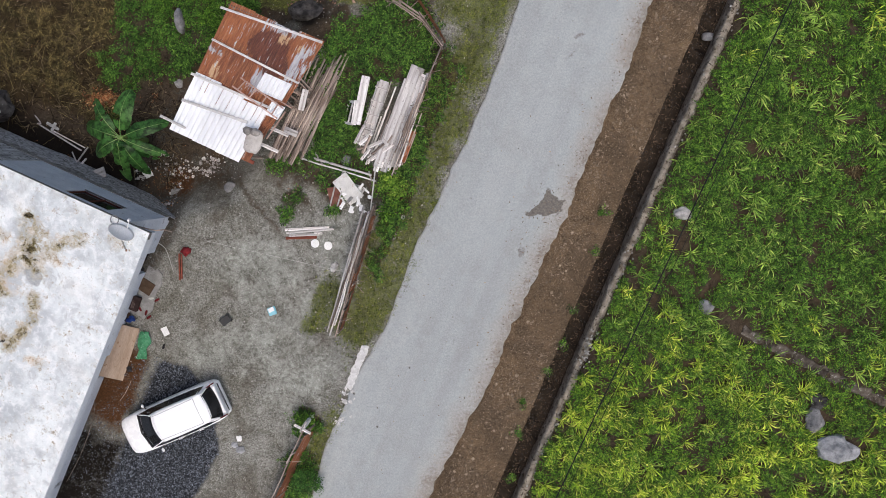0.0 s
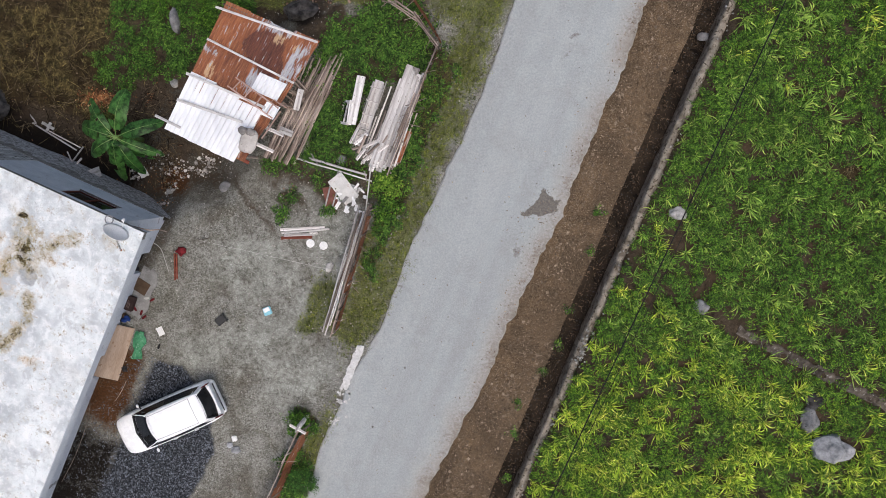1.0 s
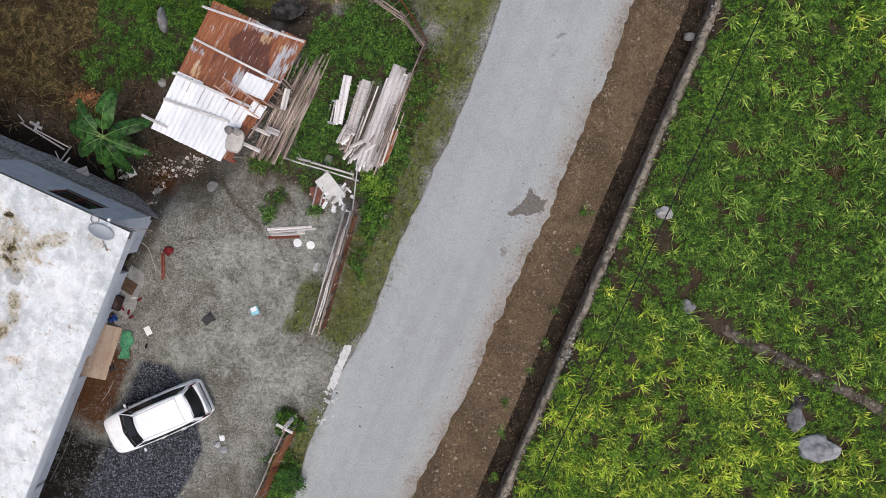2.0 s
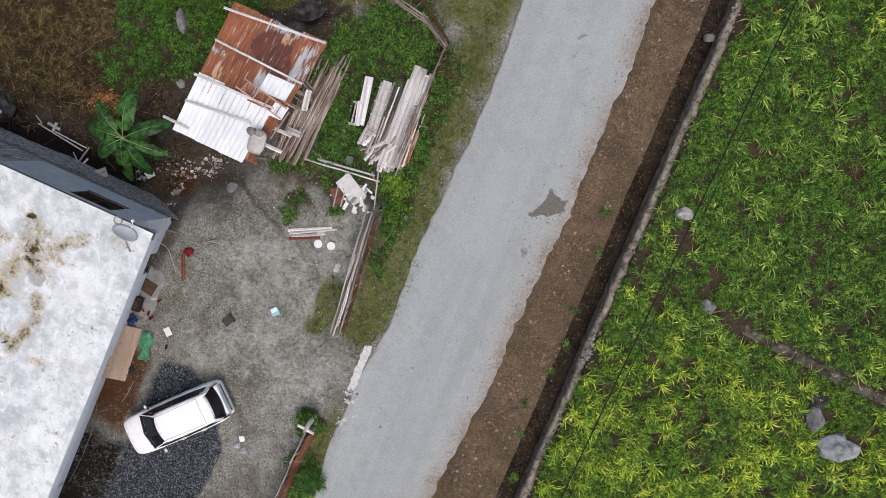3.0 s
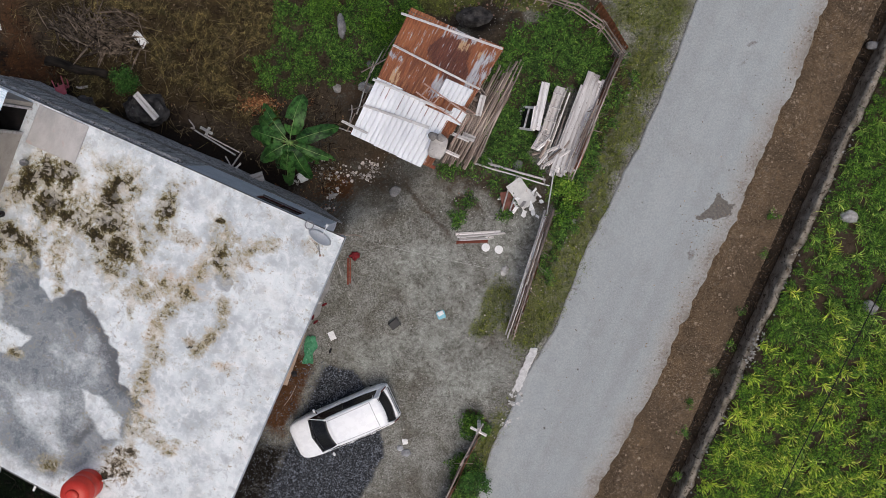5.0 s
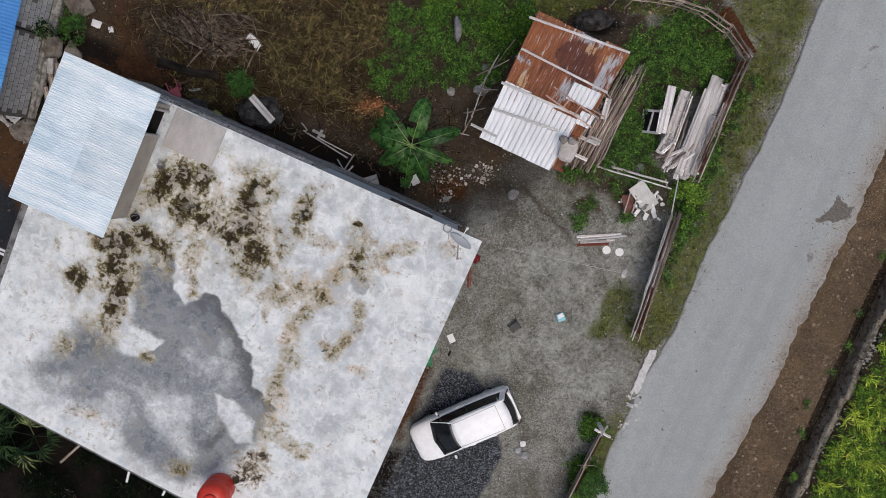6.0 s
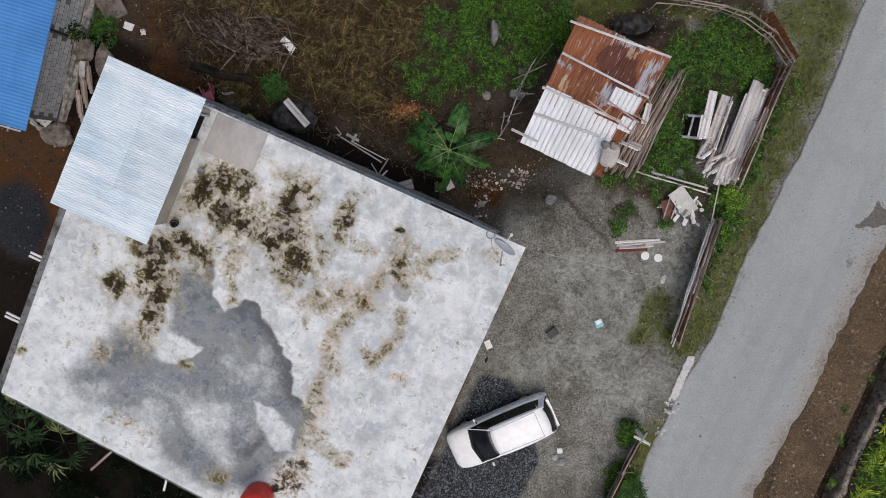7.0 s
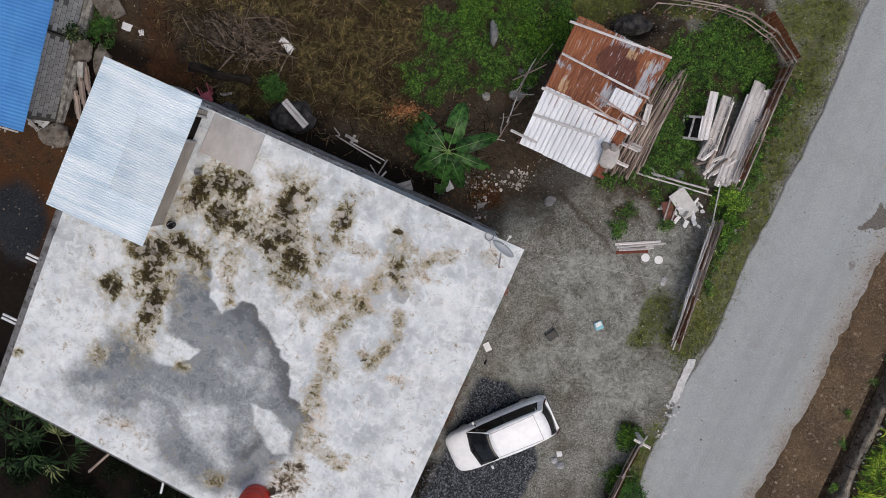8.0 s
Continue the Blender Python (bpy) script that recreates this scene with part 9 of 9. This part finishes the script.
def banana(x, y):
    b = thing("banana_plant", pose(x, y, gz(x, y)), "banana plant with broad torn green leaves", "banana plant")
    part("stem", tube_bm((0, 0, -0.1), (0.03, 0.02, 2.48), 0.12, 0.07, 10, 0.01, 5, 1), BANANARIB, b, "thick pale green stem", soft=True)
    g = random.Random(6)
    for an, ln, w, up, droop in ((72, 1.95, 0.33, 0.75, 0.35), (18, 2.05, 0.25, 0.60, 0.55), (-21, 1.85, 0.17, 0.45, 0.9), (-67, 1.55, 0.24, 0.15, 1.4), (-101, 1.75, 0.25, 0.10, 1.5), (209, 1.5, 0.25, 0.35, 0.9), (176, 1.45, 0.22, 0.05, 1.3),
                                 (163, 1.85, 0.28, 0.35, 1.0), (143, 1.75, 0.27, 0.30, 1.1), (125, 1.85, 0.19, 0.60, 0.6), (-130, 1.3, 0.20, 0.0, 1.5), (-95, 0.50, 0.24, 0.30, 0.3), (-40, 1.2, 0.18, 0.0, 1.5)):
        a = radians(an)
        ca, sa = math.cos(a), math.sin(a)
        w *= 1.12
        n = 16
        L, C, R = [], [], []
        for i in range(n + 1):
            t = i / n
            d = 0.05 + ln * t
            z = 2.36 + up * math.sin(t * 2.2) * 0.9 - droop * t * t
            ww = w * (0.12 + 1.0 * math.sin(min(1, max(0, (t - 0.14) / 0.86)) ** 0.75 * math.pi * 0.98) ** 0.5) if t > 0.14 else 0.02
            if t > 0.97:
                ww = 0.02
            rag = 1 + g.uniform(-0.10, 0.06)
            fold = 0.35 * ww
            L.append(Vector((d * ca - sa * ww * rag, d * sa + ca * ww * rag, z - fold + g.uniform(-0.015, 0.015))))
            R.append(Vector((d * ca + sa * ww * rag, d * sa - ca * ww * rag, z - fold + g.uniform(-0.015, 0.015))))
            C.append(Vector((d * ca, d * sa, z)))
        bm = bmesh.new()
        rows = [[bm.verts.new(p) for p in r] for r in zip(L, C, R)]
        for r0, r1 in zip(rows, rows[1:]):
            for j in (0, 1):
                if g.random() < 0.05:
                    continue
                bm.faces.new((r0[j], r0[j + 1], r1[j + 1], r1[j]))
        leaf = part("leaf", bm, BANANA, b, soft=True)
        bm = bmesh.new()
        rr = []
        for i, c in enumerate(C):
            q = 0.016 * (1 - 0.8 * i / n)
            rr.append([bm.verts.new(c + Vector((-sa * q, ca * q, 0.008))), bm.verts.new(c + Vector((0, 0, 0.008 + q * 0.7))), bm.verts.new(c + Vector((sa * q, -ca * q, 0.008)))])
        for r0, r1 in zip(rr, rr[1:]):
            for j in (0, 1):
                bm.faces.new((r0[j], r0[j + 1], r1[j + 1], r1[j]))
        part("rib", bm, BANANARIB, leaf, "pale leaf rib", soft=True)
    return b


banana(-13.92, 3.95)
x, y = rng.normal(-15.25, 0.16, 26), rng.normal(5.05, 0.25, 26)
stuff("green_tuft", join_kinds("green_tuft", [blades(9, 0.42, 0.010, 0.24, 0.2, 61, 3, False)], x, y, ground_z(x, y), rng.uniform(0, 6.28, 26), rng.uniform(0.7, 1.3, 26), GRASS), "tuft of long green grass beside the banana plant", "grass")


def palm(x, y, h, n, ln, seed, label):
    p = thing("palm", pose(x, y, gz(x, y)), label, "palm")
    g = random.Random(seed)
    part("trunk", tube_bm((0, 0, -0.1), (0.05, 0.05, h - 0.12), 0.09, 0.06, 9, 0.02, 4, seed), TYRE, p, "dark fibrous trunk")
    for k in range(n):
        # a stalk that ends in a fan of long pleated blades
        a = 2 * math.pi * (k + g.random() * 0.6) / n
        l, up = ln * g.uniform(0.35, 0.75), g.uniform(-0.1, 0.55)
        hub = Vector((l * math.cos(a), l * math.sin(a), h + up))
        part("leaf_stalk", tube_bm((0.03 * math.cos(a), 0.03 * math.sin(a), h - 0.15), hub, 0.016, 0.011, 5), PALM, p)
        bm = bmesh.new()
        heart = bm.verts.new(hub)
        blades_ = g.randint(9, 13)
        for i in range(blades_):
            t = (i + 0.5) / blades_ * 2 - 1
            an = a + t * 1.5 + g.uniform(-0.16, 0.16)
            bl, dip = 0.66 * ln * (1 - 0.22 * t * t) * g.uniform(0.6, 1.15), g.uniform(0.08, 0.5)
            d = Vector((math.cos(an), math.sin(an), 0))
            w = Vector((-d.y, d.x, 0)) * 0.030 * ln
            mid, tip = hub + d * bl * 0.55 + Vector((0, 0, 0.03)), hub + d * bl + Vector((0, 0, -dip))
            fold = Vector((0, 0, 0.02))
            q = [heart] + [bm.verts.new(c_) for c_ in (mid - w, tip, mid + w, mid + fold)]
            bm.faces.new((q[0], q[1], q[4])), bm.faces.new((q[1], q[2], q[4])), bm.faces.new((q[2], q[3], q[4])), bm.faces.new((q[3], q[0], q[4]))
        part("frond", bm, PALM, p)
    return p


palm(-32.7, -8.2, 0.9, 8, 1.6, 1, "fan palm with dark pleated leaves below the house")
palm(-31.3, -8.4, 1.1, 8, 1.5, 2, "fan palm with dark pleated leaves below the house")
palm(-30.3, -8.8, 0.8, 7, 1.3, 3, "small fan palm in the shade below the house")
palm(-33.6, -6.6, 0.7, 9, 1.2, 4, "small fan palm in the shade below the house")
shrub(-26.8, -11.3, 1.1, 0.9, 380, SHADE, "low shrubs below the house, dark with painted shade", 0.16, 21)
shrub(-29.0, -11.6, 1.2, 0.9, 380, SHADE, "low shrubs below the house, dark with painted shade", 0.16, 22)
shrub(-31.8, -9.6, 1.0, 1.0, 380, SHADE, "low shrubs below the house, dark with painted shade", 0.16, 23)
shrub(-24.0, -12.0, 1.1, 0.8, 380, SHADE, "low shrubs below the house, dark with painted shade", 0.16, 24)
shrub(-27.6, -9.9, 0.9, 0.7, 240, SHADE, "low shrubs below the house, dark with painted shade", 0.16, 25)
shrub(-25.3, -10.6, 0.9, 0.6, 240, SHADE, "low shrubs below the house, dark with painted shade", 0.16, 26)
shrub(-30.6, -10.6, 0.9, 0.8, 240, SHADE, "low shrubs below the house, dark with painted shade", 0.16, 27)
tagged(part("timber", beam_bm((-29.1, -9.9, -0.9), (-28.1, -9.0, -0.8), 0.10, 0.06), POLE), "grey timber lying below the house", "timber")

# ---- loose stones ----
def pebble_template(seed):
    bm = bmesh.new()
    bmesh.ops.create_cube(bm, size=1.0)
    r = random.Random(seed)
    for v in bm.verts:
        v.co = Vector((v.co.x * r.uniform(0.6, 1.1), v.co.y * r.uniform(0.6, 1.1), v.co.z * r.uniform(0.4, 0.8)))
    tv = np.array([v.co[:] for v in bm.verts])
    tf = np.array([[v.index for v in f.verts] for f in bm.faces])
    bm.free()
    return tv, tf


def shard_template(seed):
    """A broken flat piece: an uneven outline drawn up into a thin block."""
    r = random.Random(seed)
    n_ = 6
    out = [(r.uniform(0.35, 0.75) * math.cos(6.283 * i / n_ + r.uniform(-0.3, 0.3)), r.uniform(0.3, 0.6) * math.sin(6.283 * i / n_ + r.uniform(-0.3, 0.3))) for i in range(n_)]
    tv = [(x, y, -0.2) for x, y in out] + [(x * 0.9, y * 0.9, 0.16 + 0.3 * r.random()) for x, y in out]
    tf = [(i, (i + 1) % n_, n_ + (i + 1) % n_, n_ + i) for i in range(n_)] + [(n_, n_ + 1, n_ + 2, n_ + 3), (n_, n_ + 3, n_ + 4, n_ + 5)]
    return np.array(tv), np.array(tf)


SHARD = [shard_template(s) for s in range(8)]
PEB = [pebble_template(s) for s in range(6)]
CHIP = [(tv * np.array([1.5, 0.7, 0.6]), tf) for tv, tf in PEB]
x, y = strew(46000, -17.5, -9.0, -13, -4.6, lambda x, y: smooth(0.3, 0.8, zone_gravel(x, y)) * (1 - 0.85 * smooth(-1.3, -0.6, house_ab(x, y)[0])))
stuff("gravel_bed", join_kinds("gravel_bed", CHIP, x, y, ground_z(x, y) + 0.012, rng.uniform(0, 6.28, len(x)), 0.012 + 0.044 * rng.random(len(x)) ** 2.2, GRAVEL), "loose dark crushed gravel before the house", "gravel")
x, y = strew(7000, -14, 0, -12, 10, lambda x, y: (1 - zone_green(x, y)) * (1 - zone_gravel(x, y)) * 0.65 * (road_uv(x, y)[1] < -6.9) * (house_ab(x, y)[0] < 1.0))
stuff("yard_pebbles", join_kinds("yard_pebbles", PEB, x, y, ground_z(x, y) + 0.004, rng.uniform(0, 6.28, len(x)), rng.uniform(0.015, 0.055, len(x)), PEBBLE), "pale pebbles scattered over the yard", "pebbles")
u, v = rng.uniform(-16, 16, 42000), rng.uniform(-2.3, 0.12, 42000)
x, y = road_xy(u, v)
k = (v > -1.55 - 0.45 * smooth(-3.5, -11.5, u)) & (rng.random(42000) < 0.25 + 0.75 * smooth(0.4, 0.6, fbm(x, y, 191)))
x, y = x[k], y[k]
sz = np.where(rng.random(len(x)) < 0.012, rng.uniform(0.06, 0.13, len(x)), 0.008 + 0.034 * rng.random(len(x)) ** 2.0)
stuff("shoulder_stones", join_kinds("shoulder_stones", PEB, x, y, ground_z(x, y) + 0.006, rng.uniform(0, 6.28, len(x)), sz, SOILSTONE), "small brown stones on the dirt shoulder", "stones")
u = rng.uniform(-14, 14, 900)
v = np.where(rng.random(900) < 0.8, -1.8 - np.abs(rng.normal(0, 0.45, 900)), rng.uniform(-6.5, -2, 900))
v[:60], u[:60] = rng.normal(-3.0, 0.6, 60), rng.normal(0.0, 0.6, 60)
u, v = u[:480], v[:480]
x, y = road_xy(u, v)
stuff("road_crumbs", join_kinds("road_crumbs", CHIP, x, y, np.full(480, 0.062), rng.uniform(0, 6.28, 480), rng.uniform(0.012, 0.05, 480), SOILSTONE), "crumbs of brown dirt scattered on the road", "dirt")
u, v = rng.uniform(-16, 16, 1300), rng.uniform(0.17, 0.95, 1300)
x, y = road_xy(u, v)
stuff("drain_stones", join_kinds("drain_stones", PEB, x, y, np.full(1300, -0.90), rng.uniform(0, 6.28, 1300), rng.uniform(0.012, 0.05, 1300), DARKROCK), "small stones in the drain bed", "stones")
u, v = rng.uniform(-16, 16, 4200), 0.16 + 0.85 * rng.random(4200)
x, y = road_xy(u, v)
stuff("drain_litter", scatter("drain_litter", STEM * np.array([0.075, 0.9, 0.5]), np.array([[0, 1, 2, 3]]), x, y, np.full(4200, -0.865), rng.uniform(0, 6.28, 4200), rng.uniform(0.3, 1.6, 4200), plain("pale_litter_bits", (0.022, 0.014, 0.009), (0.20, 0.145, 0.10), 6, 0.95, vary=0.8)), "twigs and leaf bits washed into the drain", "litter")
x, y = strew(4200, -33, -11, -2, 12, lambda x, y: 0.4 * smooth(1.0, 5.0, house_ab(x, y)[0]) * ((house_ab(x, y)[1] < -0.6) | (house_ab(x, y)[0] > 15.9)))
stuff("soil_stones", join_kinds("soil_stones", PEB, x, y, ground_z(x, y) + 0.006, rng.uniform(0, 6.28, len(x)), rng.uniform(0.02, 0.06, len(x)), SOILSTONE), "small stones on the bare brown soil", "stones")
x, y = strew(2000, -14.5, -9.5, 0.8, 4.2, lambda x, y: 0.8 * blobs(x, y, [(-11.3, 2.75, 0.95, 0.30, 8), (-12.15, 2.5, 0.5, 0.3, 0), (-12.5, 1.75, 0.35, 0.5, 0), (-10.9, 3.1, 0.55, 0.22, 10), (-13.2, 3.15, 0.5, 0.35, 0), (-14.4, 2.4, 0.4, 0.2, 0), (-12.9, 2.75, 0.45, 0.35, 0), (-12.2, 2.8, 0.4, 0.3, 0), (-11.3, 2.75, 0.5, 0.25, 0)], 0.6))
stuff("rubble", join_kinds("rubble", SHARD, x, y, ground_z(x, y) + 0.03, rng.uniform(0, 6.28, len(x)), 0.025 + 0.145 * rng.random(len(x)) ** 3.0, plain("dull_rubble", (0.26, 0.235, 0.215), (0.70, 0.67, 0.64), 7.0, 0.9, vary=0.5)), "broken white plaster rubble near the house corner", "rubble")
x, y = strew(1100, -8, -2, 0.5, 10, lambda x, y: blobs(x, y, [(-6.75, 1.8, 0.42, 0.36, 0), (-4.9, 1.6, 0.5, 0.5, 0), (-6.5, 9.6, 1.2, 0.4, 0), (-4.5, 9.5, 1.0, 0.3, 0)], 0.5))
stuff("yard_rubble", join_kinds("yard_rubble", SHARD, x, y, ground_z(x, y) + 0.02, rng.uniform(0, 6.28, len(x)), rng.uniform(0.03, 0.12, len(x)), BRICK), "broken brick and stone bits among weeds", "rubble")
x, y = strew(1500, -8, -3.2, -4, 2, lambda x, y: blobs(x, y, [(-5.2, 0.3, 0.8, 1.3, -15), (-4.7, -1.6, 0.5, 1.2, -15), (-6.9, 1.2, 0.6, 0.5, 0)], 0.8, 0.5, 33))
stuff("stone_chips", join_kinds("stone_chips", CHIP, x, y, ground_z(x, y) + 0.006, rng.uniform(0, 6.28, len(x)), rng.uniform(0.015, 0.05, len(x)), RUBBLE), "pale stone chips strewn beside the pole fence", "stone chips")
u, v = np.concatenate([rng.normal(-4.0, 0.45, 70), rng.uniform(-15, 15, 180)]), np.concatenate([rng.normal(1.22, 0.10, 70), rng.normal(1.24, 0.10, 180)])
x, y = road_xy(u, v)
stuff("wall_rubble", join_kinds("wall_rubble", SHARD, x, y, np.full(250, -0.01), rng.uniform(0, 6.28, 250), np.concatenate([rng.uniform(0.04, 0.11, 70), rng.uniform(0.03, 0.10, 180)]), plain("pale_wall_stones", (0.13, 0.12, 0.10), (0.46, 0.45, 0.42), 6.0, 0.9, vary=0.4)), "loose pale stones broken from the drain wall", "rubble")
